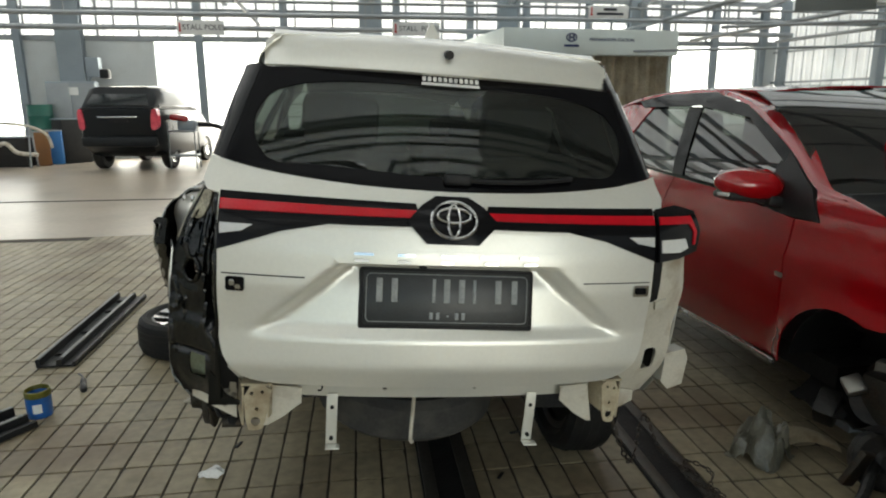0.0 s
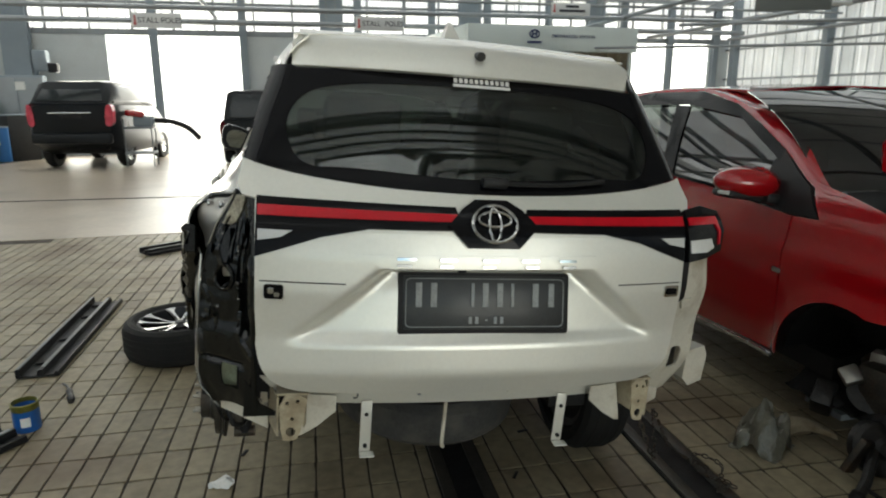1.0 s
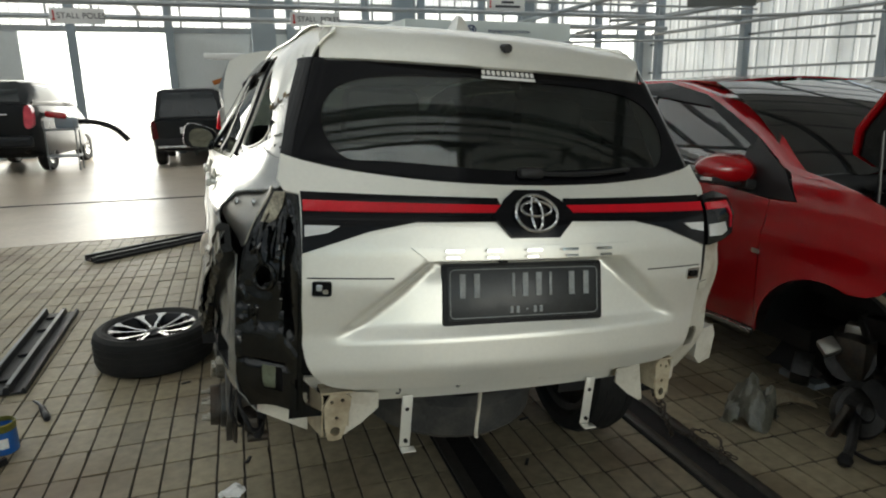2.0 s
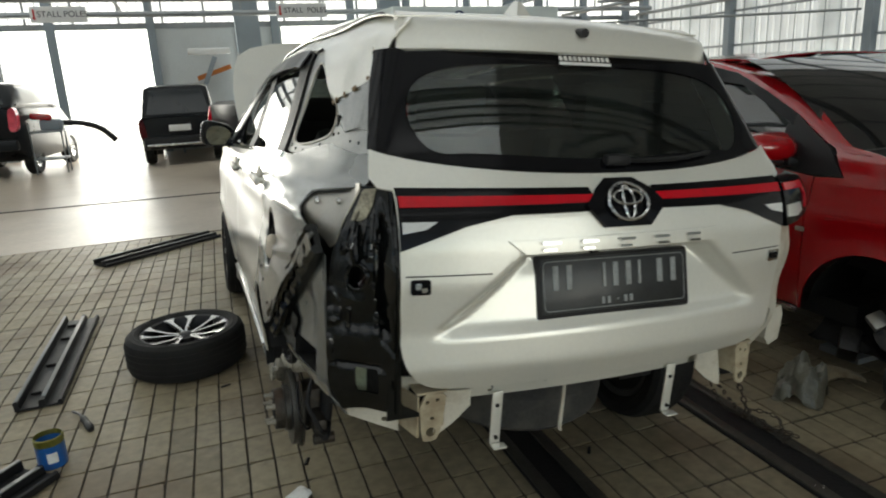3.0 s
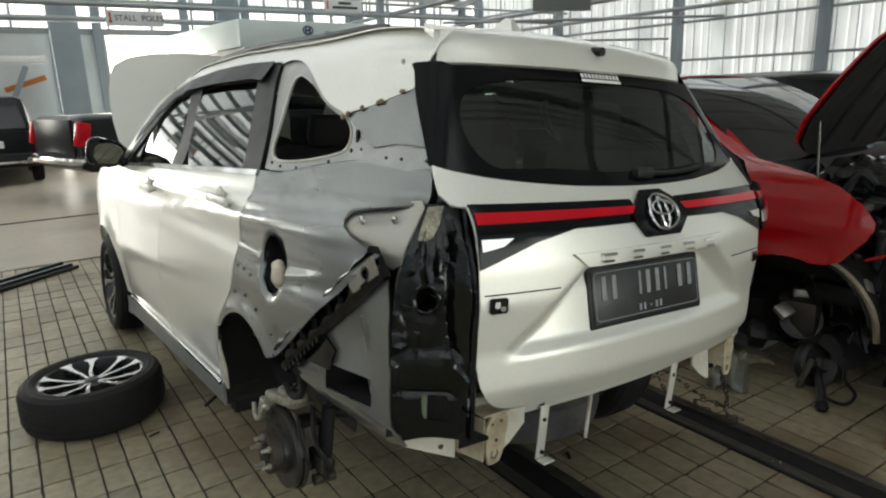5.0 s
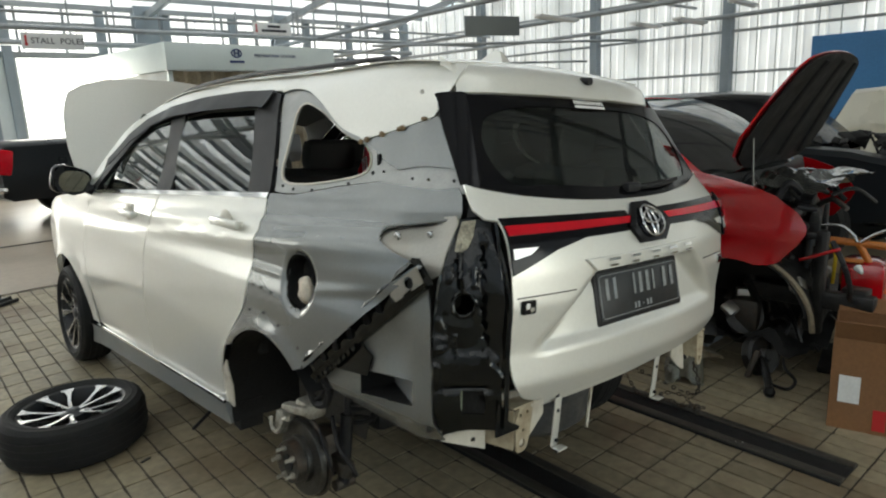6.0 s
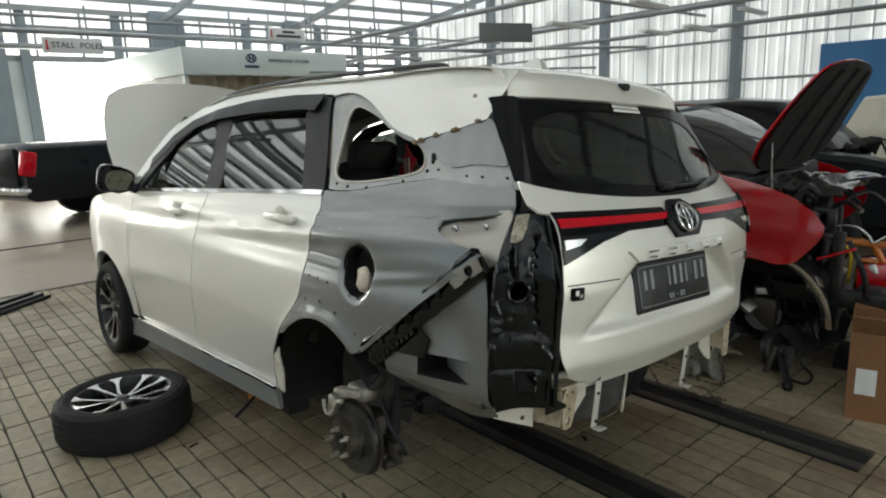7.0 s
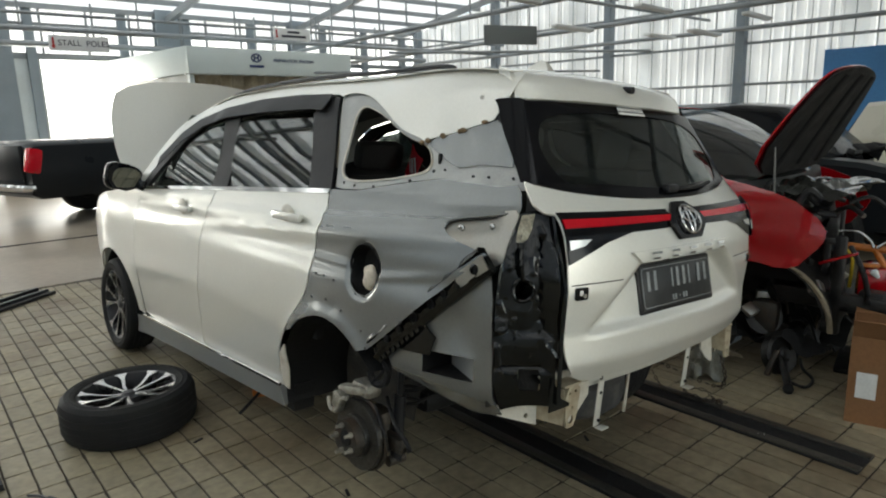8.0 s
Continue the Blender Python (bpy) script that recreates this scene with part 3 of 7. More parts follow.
part("canopy_top", box(bmesh.new(), (0, 2.1, 3.04), (4.3, 4.1, .05)), BOOTH, st)
logo = part("logo", tube([(x, -.012, z) for x, z in ring(-.55, 2.88, .12, .085, 18)], .014, 2, 6, True), INK_BLUE, st, "navy oval logo")
part("logo_bar", boxes(((-.60, -.012, 2.88), (.03, .01, .15)), ((-.50, -.012, 2.88), (.03, .01, .15)), ((-.55, -.012, 2.88), (.1, .01, .03)), ((-.55, -.012, 2.70), (.36, .01, .05))), INK_BLUE, st)
for word, x in (("PREPARATION", .22), ("STATION", .80)):
    lettering("word", word, .10, Matrix.Translation((x, -.006, 2.84)) @ Matrix.Rotation(radians(90), 4, "X"), INK_BLUE, st)
for x in (-2.05, 2.05):
    for y in (.15, 4.0):
        part("post", box(bmesh.new(), (x, y, 1.25), (.1, .1, 2.5)), BOOTH, st)


def curtain(a, b, n):
    bm = bmesh.new()
    a, b = Vector(a), Vector(b)
    d = (b - a)
    nrm = Vector((d.y, -d.x, 0)).normalized()
    prev = None
    for k in range(n + 1):
        p = a + d * k / n + nrm * (.05 * math.sin(k * 1.3) + .03 * math.sin(k * .47))
        cur = [bm.verts.new((p.x, p.y, z)) for z in (.08, 1.3, 2.5)]
        if prev:
            for j in range(2):
                bm.faces.new((prev[j], cur[j], cur[j + 1], prev[j + 1]))
        prev = cur
    bmesh.ops.solidify(bm, geom=bm.faces[:], thickness=.004)
    return bm


part("curtain", curtain((-2.1, .2, 0), (2.1, .2, 0), 70), CURTAIN, st, "dirty beige plastic curtain")
part("side_wall", box(bmesh.new(), (-2.07, 2.24, 1.27), (.05, 4.2, 2.46), None, .006), mat("dirty_white_panel", (0.55, 0.56, 0.53), 0.5, 0.0, 0.0, 0.1, 1.2, 30, 0.03, dirt=(0.3, 0.27, 0.2), dirt_amount=0.5), st, "dirty white side panel")
part("curtain", curtain((2.05, .2, 0), (2.05, 4.0, 0), 60), CURTAIN, st, "dirty beige plastic curtain")

# workshop clutter along the back wall
def drum(m, material, label):
    d = thing("drum", label, "drum", m)
    part("barrel", lathe([(0, 0), (.28, 0), (.29, .02), (.285, .28), (.295, .3), (.285, .32), (.285, .58), (.295, .6), (.285, .62), (.29, .88), (.27, .88), (.27, .86), (0, .86)], 28, closed=False), material, d)
    return d


drum(pose(-7.72, 16.65, .58), GREEN_DRUM, "green steel drum on a low platform by the back wall")
plat = thing("low_platform", "dark low steel platform under the green drum", "platform", pose(-7.75, 16.65, 0))
part("deck", box(bmesh.new(), (0, 0, .55), (1.2, .7, .06), None, .01), STEEL_DARK, plat)
for x in (-.55, .55):
    for y in (-.3, .3):
        part("leg", box(bmesh.new(), (x, y, .26), (.06, .06, .52)), STEEL_DARK, plat)
cab = thing("steel_cabinet", "tall grey steel cabinet against the back wall", "cabinet", pose(-7.0, 17.0, 0))
part("body", box(bmesh.new(), (0, 0, 1.02), (1.2, .3, 2.04), None, .01), STEEL_DARK, cab)
for x in (-.3, .3):
    dd = part("door", box(bmesh.new(), (x, -.16, 1.02), (.58, .02, 1.94), None, .005), STEEL, cab)
    part("handle", box(bmesh.new(), (x * .2, -.18, .95), (.02, .02, .12)), STEEL, dd)
part("notice", box(bmesh.new(), (.08, -.176, 1.79), (.22, .006, .2)), PAPER, cab, "white paper notice")
duct = thing("extractor_box", "grey extractor box on a bracket high on the wall", "extractor", pose(-6.35, 17.1, 2.25))
part("casing", box(bmesh.new(), (-.1, 0, .15), (.32, .3, .5), (0, 0, 0), .03), STEEL_DARK, duct)
part("motor", box(bmesh.new(), (.16, -.02, -.02), (.24, .22, .24), None, .04), PLASTIC, duct, "dark motor housing")
part("hose", tube([(-.2, 0, -.05), (-.26, 0, -.2), (-.2, 0, -.4)], .05, 5, 10), STEEL_DARK, duct)
bench = thing("workbench", "grey steel workbench with tools by the back wall", "bench", pose(0.0, 16.7, 0))
part("top", box(bmesh.new(), (0, 0, .88), (2.6, .7, .06), None, .01), STEEL, bench)
for x in (-1.2, 1.2):
    for y in (-.28, .28):
        part("leg", box(bmesh.new(), (x, y, .43), (.06, .06, .86)), STEEL, bench)
part("drawer", box(bmesh.new(), (.5, -.1, .6), (.9, .5, .45), None, .01), CARDBOARD, bench, "brown drawer box")
brk = thing("wall_bracket", "orange and red tool bracket crossed on the wall", "bracket", pose(-.2, 17.2, 1.95))
part("arm", box(bmesh.new(), (0, 0, 0), (.9, .1, .12), (0, -18, 0), .01), ORANGE, brk)
part("arm", box(bmesh.new(), (-.1, -.1, .05), (.12, .1, .75), (0, 25, 0), .01), STEEL_DARK, brk)
tray_ = thing("hanging_fixture", "grey light fixture above the bench", "fixture", pose(-.3, 16.5, 2.45))
part("casing", box(bmesh.new(), (0, 0, 0), (1.0, .3, .14), None, .02), SIGN_WHITE, tray_)
for k, (x, y, z, sx, sy, sz, mt, lb) in enumerate(((-8.0, 15.6, .35, .8, .6, .7, TRIM, "dark parts bin"), (-7.2, 16.0, .42, .36, .4, .82, BLUE_TARP, "blue plastic crate"), (-7.34, 15.6, .41, .32, .12, .82, CARDBOARD, "brown cardboard panel"), (1.2, 16.4, .3, .7, .6, .6, TRIM, "dark tool trolley"), (-6.95, 16.4, .55, .7, .5, 1.1, TRIM, "pile of dark removed parts"))):
    b_ = thing("parts_bin", lb + " on the far workshop floor", "bin", pose(x, y, 0))
    part("body", box(bmesh.new(), (0, 0, z), (sx, sy, sz), (0, 0, 12 * k), .03), mt, b_)
    part("rim", box(bmesh.new(), (0, 0, z + sz / 2), (sx * 1.03, sy * 1.03, .03), (0, 0, 12 * k), .01), STEEL_DARK, b_)
bump = thing("bumper_cover", "pale bumper cover resting on trestles", "bumper", pose(-7.9, 15.2, 0))
part("cover", tube([(-1.2, .1, .95), (-.7, 0, 1.04), (-.1, -.05, 1.04), (.3, -.03, 1.0), (.64, 0, .9), (.84, .05, .74), (.9, .1, .45)], .035, 6, 8), WHITE_DUSTY, bump)
part("lower_lip", tube([(-.5, -.1, .3), (-.05, -.12, .58), (.2, -.1, .36), (.62, -.05, .3)], .05, 6, 8), WHITE_DUSTY, bump, "pale lower lip")
for x in (-.5, .5):
    part("trestle", boxes(((x, .10, .48), (.03, .03, .98), (9, 0, 0)), ((x, -.14, .48), (.03, .03, .98), (-9, 0, 0))), STEEL, bump)
struct("floor_drain", box(bmesh.new(), (-3.2, 9.05, .002), (19.5, .07, .008), (0, 0, -3)), SEAL_DULL, "dark drain channel across the floor")
# ---- the white people carrier under repair: x across, y from its tail forwards, z up ----
ZS = [0.2, .45, .65, .89, 1.05, 1.13, 1.2, 1.35, 1.56, 1.66, 1.76]
WS = [.77, .81, .84, .838, .815, .79, .742, .675, .595, .52, .3]
YS = [-.1, 0.05, .2, .37, .5, .75, 1.1, 3.0, 3.8, 4.1, 4.35, 4.5]
DY = [.24, .15, .09, .045, .035, .02, 0.0, 0.0, -.010, .02, .12, .4]
DY_LOW = [.12, .06, .008, -.010, -.014, -.016, -.003, 0.0, -.010, .02, .12, .4]
RY = [.30, .42, .7, 1.2, 1.8, 2.4, 2.8, 3.05, 3.3]
RZ = [1.64, 1.668, 1.70, 1.722, 1.73, 1.705, 1.64, 1.56, 1.42]
ARCH_R, ARCH_F = (0.965, 0.375, 0.378), (3.64, 0.285, 0.375)


def roof_z(x, y):
    return smooth_table(y, RY, RZ, 0.12) - (0.07 + 0.17 * smoothstep((y - 0.38) / 0.9)) * x * x


def half_width(y, z):
    edge = roof_z(0.52, min(max(y, 0.3), 3.0))
    zz = z + (1.66 - edge) * smoothstep((z - 1.2) / 0.46)
    # the tail narrows above the belt, while the flank below stays full up to the lamp corner
    k = smoothstep((z - 1.11) / 0.13)
    pull = smooth_table(y, YS, DY, 0.08) * k + smooth_table(y, YS, DY_LOW, 0.08) * (1 - k)
    w = smooth_table(zz, ZS, WS, 0.06) - pull * (1 - 0.6 * smoothstep((z - 1.42) / 0.18))
    # two shoulder creases, one above the other, running into each other towards the tail
    k = 1 - 0.6 * smoothstep((y - 1.5) / 1.2)
    c1, c2 = 1.136 - 0.06 * (y - .93), 1.090 - 0.085 * (y - .93)
    w -= k * (0.010 * smoothstep((z - c1) / 0.012) + 0.009 * smoothstep((z - c2) / 0.010) - 0.009) * (1 - smoothstep((z - c1 - .02) / .05)) * smoothstep((z - c2 + .07) / .06)
    w -= 0.010 * math.exp(-((z - 0.98) / 0.05) ** 2)
    for cy, cz, r in (ARCH_R, ARCH_F):
        d = math.hypot(y - cy, z - cz)
        w += 0.014 * math.exp(-((d - r) / 0.045) ** 2) * (1.0 if z < 0.95 else 0.3)
    return w


def on_side(sgn, out=0.0):
    return lambda y, z: Vector((sgn * (half_width(y, z) + out), y, z))


def arc(c, a0, a1, n=18, grow=0.0):
    cy, cz, r = c
    return [(cy + (r + grow) * math.cos(radians(a0 + (a1 - a0) * k / n)), cz + (r + grow) * math.sin(radians(a0 + (a1 - a0) * k / n))) for k in range(n + 1)]


TZ = [.45, .60, .69, .75, .855, .976, 1.07, 1.15, 1.19, 1.235, 1.28, 1.55, 1.64]
TY = [.10, .06, .018, -.008, -.002, -.014, -.006, .012, .031, .078, .12, .29, .35]


def tail_y(x, z):
    y = smooth_table(z, TZ, TY, 0.012) + 0.055 * (abs(x) / 0.6) ** 2.2
    if abs(x) > 0.6:
        y += 0.4 * (abs(x) - 0.6) ** 1.6
    wide = 0.30 + (1.045 - z) * 1.25
    # plate recess: deepest under the name strip, closed below by a narrow ledge that faces up
    deep = (0.022 + 0.055 * min(1.0, max(0.0, (z - 0.862) / 0.18))) * smoothstep((z - 0.832) / 0.034)
    y += deep * smoothstep((wide - abs(x)) / 0.07) * smoothstep((1.050 - z) / 0.022)
    return y


def on_tail(out=0.0):
    return lambda x, z: Vector((x, tail_y(x, z) - out, z))


def mirrored(pts):
    """An outline symmetric about x = 0 from its right half, listed from the middle of the top to the middle of the bottom."""
    return pts + [(-x, z) for x, z in reversed(pts) if abs(x) > 1e-6]


CAR = pose(-0.086, 0, 0, 0, 4.2, 0)
car = thing("people_carrier", "pearl white people carrier stripped for rear corner repair", "car", CAR)

# roof, rails and fin
part("roof", panel([(-.52, .40), (.52, .40)] + spline([(.52, .40), (.52, 2.6), (.50, 3.0)])[1:] + spline([(.5, 3.0), (0, 3.1), (-.5, 3.0)])[1:] + [(-.52, 2.6)], lambda x, y: Vector((x, y, roof_z(x, y))), 0.004, 0.07), WHITE, car)
for s in (-1, 1):
    rail = [(s * .455, .72, roof_z(.455, .72) + .002), (s * .455, .80, roof_z(.455, .8) + .013)] + [(s * .46, y, roof_z(.46, y) + .016) for y in (1.2, 1.7, 2.2)] + [(s * .455, 2.5, roof_z(.455, 2.5) + .013), (s * .45, 2.6, roof_z(.45, 2.6) + .002)]
    part("roof_rail", tube(rail, 0.009, 5, 10), ALLOY_DARK, car, "dark silver roof rail")
fin = bmesh.new()
prof = [(.63, 0), (.665, .05), (.69, .058), (.715, .05), (.80, .010), (.84, 0)]
for s in (-1, 1):
    vs = [fin.verts.new((s * (0.028 if z < .01 else 0.006), y, 1.692 + z)) for y, z in prof]
    fin.faces.new(vs if s > 0 else vs[::-1])
    if s < 0:
        left = vs
    else:
        for i in range(len(vs)):
            fin.faces.new((left[i], left[(i + 1) % 6], vs[(i + 1) % 6], vs[i]))
part("roof_fin", fin, WHITE, car, smooth=50)

# doors, wing and sill on both sides
BELT = [(1.105, 1.208), (1.5, 1.188), (2.06, 1.157), (2.6, 1.127), (3.06, 1.098)]


def belt(y):
    return float(np.interp(y, [p[0] for p in BELT], [p[1] for p in BELT]))


def door_bottom(y):
    return 0.352 - 0.042 * (y - 1.307)


REAR_EDGE = spline([(1.105, 1.205), (1.066, 1.10), (1.086, .994), (1.104, .883), (1.137, .80), (1.27, .655), (1.345, .56), (1.383, .498), (1.392, .42), (1.388, door_bottom(1.39))], 4)
B_LINE = [(2.075, 1.155), (2.13, 1.02), (2.172, .85), (2.215, .6), (2.252, .378), (2.255, door_bottom(2.255))]
gap = 0.004
for s in (-1, 1):
    rear = [(y + gap, z) for y, z in REAR_EDGE] + [(2.255 - gap, door_bottom(2.255))] + [(y - gap, z) for y, z in reversed(B_LINE)] + [(1.6, belt(1.6))]
    d = part("rear_door", panel(rear, on_side(s), 0.006, 0.018), WHITE, car)
    front = [(y + gap, z) for y, z in B_LINE] + [(3.0, door_bottom(3.0)), (3.18, .30), (3.2, .6), (3.16, .9), (3.13, 1.09), (2.6, belt(2.6))]
    f = part("front_door", panel(front, on_side(s), 0.006, 0.02), WHITE, car)
    for door, y0, z0 in ((d, 1.30, 1.098), (f, 2.40, 1.035)):
        x0 = half_width(y0, z0)
        cup = bmesh.new()
        bmesh.ops.create_uvsphere(cup, u_segments=20, v_segments=10, radius=1, matrix=Matrix.Translation((s * (x0 + .001), y0 + .03, z0 + .005)) @ Matrix.Diagonal((.010, .05, .042, 1)))
        part("handle_cup", cup, WHITE_DUSTY, door)
        grip = box(bmesh.new(), (s * (x0 + .024), y0, z0), (.02, .225, .034), None, 0.009)
        cyl(grip, (s * (x0 - .01), y0 - .09, z0), (s * (x0 + .02), y0 - .09, z0), .012)
        cyl(grip, (s * (x0 - .01), y0 + .09, z0), (s * (x0 + .02), y0 + .09, z0), .012)
        part("door_handle", grip, WHITE, door, "body-coloured bar handle")
    wing = [(3.205, .30), (3.205, .285)] + arc(ARCH_F, 178, 2) + [(4.04, .24), (4.34, .26), (4.44, .45), (4.44, .80), (4.28, .93), (3.9, 1.01), (3.4, 1.075), (3.135, 1.09), (3.165, .9), (3.205, .6)]
    part("front_wing", panel(wing, on_side(s), 0.006, 0.05), WHITE, car)
    sill = [(1.40, .345), (3.40, .262), (3.38, .140), (3.2, .15), (1.40, .248), (1.372, .262)]
    part("side_sill", panel(sill, on_side(s, 0.012), 0.03, 0.08), SKIRT, car, "grey plastic sill skirt")
    strip = [(1.395, .358), (3.3, .276), (3.3, .266), (1.395, .346)]
    part("sill_moulding", panel(strip, on_side(s, 0.018), 0.012, 0.1), CHROME if s < 0 else WHITE, car, "bright strip along the sill")
    trim = [(y, z + .012) for y, z in BELT] + [(y, z - .006) for y, z in reversed(BELT)]
    part("belt_moulding", panel(trim, on_side(s, 0.008), 0.012, 0.1), CHROME, car, "chrome strip under the side windows")
    # side glass, pillars and rain visor
    rear_glass = [(1.262, 1.212), (2.0, 1.172), (2.17, 1.497), (1.9, 1.522), (1.435, 1.528), (1.40, 1.5)]
    front_glass = [(2.16, 1.165), (3.02, 1.115), (2.95, 1.21), (2.78, 1.36), (2.58, 1.45), (2.32, 1.488)]
    for gl, nm in ((rear_glass, "rear_door_glass"), (front_glass, "front_door_glass")):
        ob = part(nm, panel(gl, lambda y, z, s=s: Vector((s * (.745 - .43 * (z - 1.17) + .25 * (z - 1.17) * max(0, 1.53 - z) - .012 * ((y - 2.0) / .9) ** 2), y, z)), 0.003, 0.06), GLASS_DARK if s < 0 else GLASS_SMOKED, car, "dark tinted side window")
        ob.visible_shadow = False
    part("centre_pillar", panel([(2.0, 1.168), (2.17, 1.16), (2.33, 1.50), (2.165, 1.52)], on_side(s, -0.004), 0.012, 0.08), PLASTIC, car, "dark grey pillar trim")
    part("rear_door_pillar", panel([(1.108, 1.212), (1.268, 1.205), (1.442, 1.52), (1.36, 1.59), (1.29, 1.585)], on_side(s, -0.002), 0.012, 0.06), PLASTIC, car, "dark grey pillar trim")
    part("window_frame", panel([(1.40, 1.545), (1.9, 1.545), (2.33, 1.512), (2.6, 1.468), (2.8, 1.378), (2.97, 1.225), (3.05, 1.10), (3.14, 1.10), (3.02, 1.27), (2.86, 1.42), (2.66, 1.505), (2.35, 1.562), (1.9, 1.595), (1.40, 1.6), (1.33, 1.59), (1.36, 1.55)], on_side(s, -0.002), 0.02, 0.06), PLASTIC, car, "black window frame")
    visor = [(1.35, 1.532), (1.335, 1.57), (1.345, 1.602), (1.6, 1.606), (2.0, 1.598), (2.35, 1.566), (2.66, 1.51), (2.86, 1.425), (3.0, 1.29), (2.96, 1.235), (2.78, 1.385), (2.55, 1.47), (2.3, 1.512), (1.9, 1.532), (1.45, 1.540)]
    part("rain_visor", panel(visor, lambda y, z, s=s: Vector((s * (half_width(y, z) + 0.012 + 0.16 * max(0, 1.60 - z) * (1 if y < 2.4 else 0.4)), y, z)), 0.003, 0.05), VISOR, car, "smoked plastic rain visor")
    # roof side above the doors
    top = [(y, roof_z(.52, y)) for y in (3.0, 2.7, 2.3, 1.9, 1.5, 1.29)]
    low = [(1.29, 1.597), (1.6, 1.61), (2.0, 1.602), (2.36, 1.568), (2.67, 1.512), (2.87, 1.427), (3.02, 1.285), (3.15, 1.11), (3.24, 1.10)]
    part("roof_side", panel(top + low + [(3.15, 1.3)], on_side(s), 0.004, 0.06), WHITE, car)
    # door mirror
    mir = part("door_mirror", panel([(x_ - .02 + (x_ - .80) * .12, z_ - .058 + (z_ - 1.213) * .35) for x_, z_ in ((.80, 1.165), (.815, 1.24), (.86, 1.272), (.93, 1.278), (.962, 1.25), (.965, 1.2), (.945, 1.165), (.88, 1.15))], lambda x, z, s=s: Vector((s * x, 3.20 - 0.25 * (x - .8) ** 2, z)), 0.002, 0.03), PLASTIC, car, "black door mirror")
    shell = bmesh.new()
    bmesh.ops.create_uvsphere(shell, u_segments=24, v_segments=14, radius=1)
    for v in shell.verts:
        # squared off, taller on the outer end
        a_, b_ = (math.copysign(abs(c) ** .62, c) for c in (v.co.x, v.co.z))
        v.co = Matrix.Translation((s * .873, 3.225, 1.160)) @ Matrix.Rotation(radians(-7 * s), 4, "Y") @ Vector((a_ * .108, v.co.y * .085, b_ * (.078 + .016 * a_ * s)))
        if v.co.y < 3.195:
            v.co.y = 3.195
    part("mirror_shell", shell, GLOSS_BLACK if s < 0 else WHITE, mir)
    part("mirror_glass", panel(soft([(.79, 1.095), (.795, 1.205), (.935, 1.222), (.95, 1.115), (.925, 1.092)]), lambda x, z, s=s: Vector((s * x, 3.168 + .30 * (x - .87) - .20 * (z - 1.157), z)), 0.002, 0.2), MIRROR, mir, "mirror glass")
    part("mirror_foot", box(bmesh.new(), (s * .785, 3.14, 1.10), (.08, .14, .06), (0, -25 * s, 0), 0.012), GLOSS_BLACK, mir)

# right side behind the doors: an undamaged quarter with its glass and dark inner trim
quarter_r = [(y - gap, z) for y, z in REAR_EDGE[:22]] + arc(ARCH_R, 52, 178)[1:] + [(.56, .45), (.40, .50), (.30, .62), (.26, .9), (.22, 1.1), (.20, 1.24), (.30, 1.40), (.40, 1.52), (.43, 1.63), (.43, roof_z(.52, .43)), (.8, roof_z(.52, .8)), (1.28, roof_z(.52, 1.28)), (1.28, 1.585), (1.10, 1.215)]
win_r = soft([(1.13, 1.53), (1.08, 1.29), (.66, 1.32), (.64, 1.38), (.86, 1.45)], 3)
part("quarter_panel", panel(quarter_r, on_side(1), 0.005, 0.06, [win_r]), WHITE, car)
part("quarter_trim", panel([(.32, .62), (1.25, .62), (1.25, 1.57), (.80, 1.59), (.46, 1.55), (.36, 1.42), (.30, 1.25)], on_side(1, -0.045), 0.006, 0.08, [win_r]), TRIM, car, "dark inner trim panel")
ob = part("quarter_glass", panel(win_r, on_side(1, -0.006), 0.003, 0.1), GLASS_SMOKED, car, "tinted quarter window")
ob.visible_shadow = False

# left quarter: new grey panel, white roof corner, open window
WINDOW = soft([(1.128, 1.552), (1.112, 1.40), (1.098, 1.262), (.93, 1.258), (.70, 1.292), (.612, 1.318), (.655, 1.395), (.80, 1.425), (.97, 1.515)], 3)
FLANGE = spline([(1.285, 1.588), (1.20, 1.60), (1.08, 1.583), (.96, 1.535), (.82, 1.455), (.70, 1.42)], 4)
flange_low = FLANGE + [(.655, 1.408), (.56, 1.335), (.545, 1.29), (.75, 1.262), (.95, 1.226), (1.06, 1.222), (1.10, 1.225)]
part("window_flange", panel(flange_low + [(1.18, 1.38)], on_side(-1, -0.014), 0.005, 0.05, [WINDOW]), PRIMER_LIGHT, car, "window flange with thin grey primer")
lip_out = [(u + (u - .88) * .035, v + (v - 1.40) * .045) for u, v in WINDOW]
part("window_lip", panel(lip_out, on_side(-1, -0.010), 0.004, 0.1, [WINDOW]), WHITE_DUSTY, car, "dusty white window rim")
roof_corner = FLANGE + [(.684, 1.412), (.60, 1.432), (.52, 1.452), (.405, 1.482), (.375, 1.54), (.352, 1.58), (.352, 1.62), (.358, roof_z(.52, .36)), (.43, roof_z(.52, .43))] + [(y, roof_z(.52, y)) for y in (.6, .8, 1.0, 1.29)]


def corner_side(y, z):
    p = on_side(-1)(y, z)
    # pressed gutter towards the tail edge, where the lamp strip used to sit
    k = smoothstep((0.66 - y) / 0.1) * smoothstep((1.60 - z) / 0.06)
    p.x += 0.012 * k
    p.x += 0.004 * math.exp(-(((y - .475) / .03) ** 2 + ((z - 1.556) / .03) ** 2))
    return p


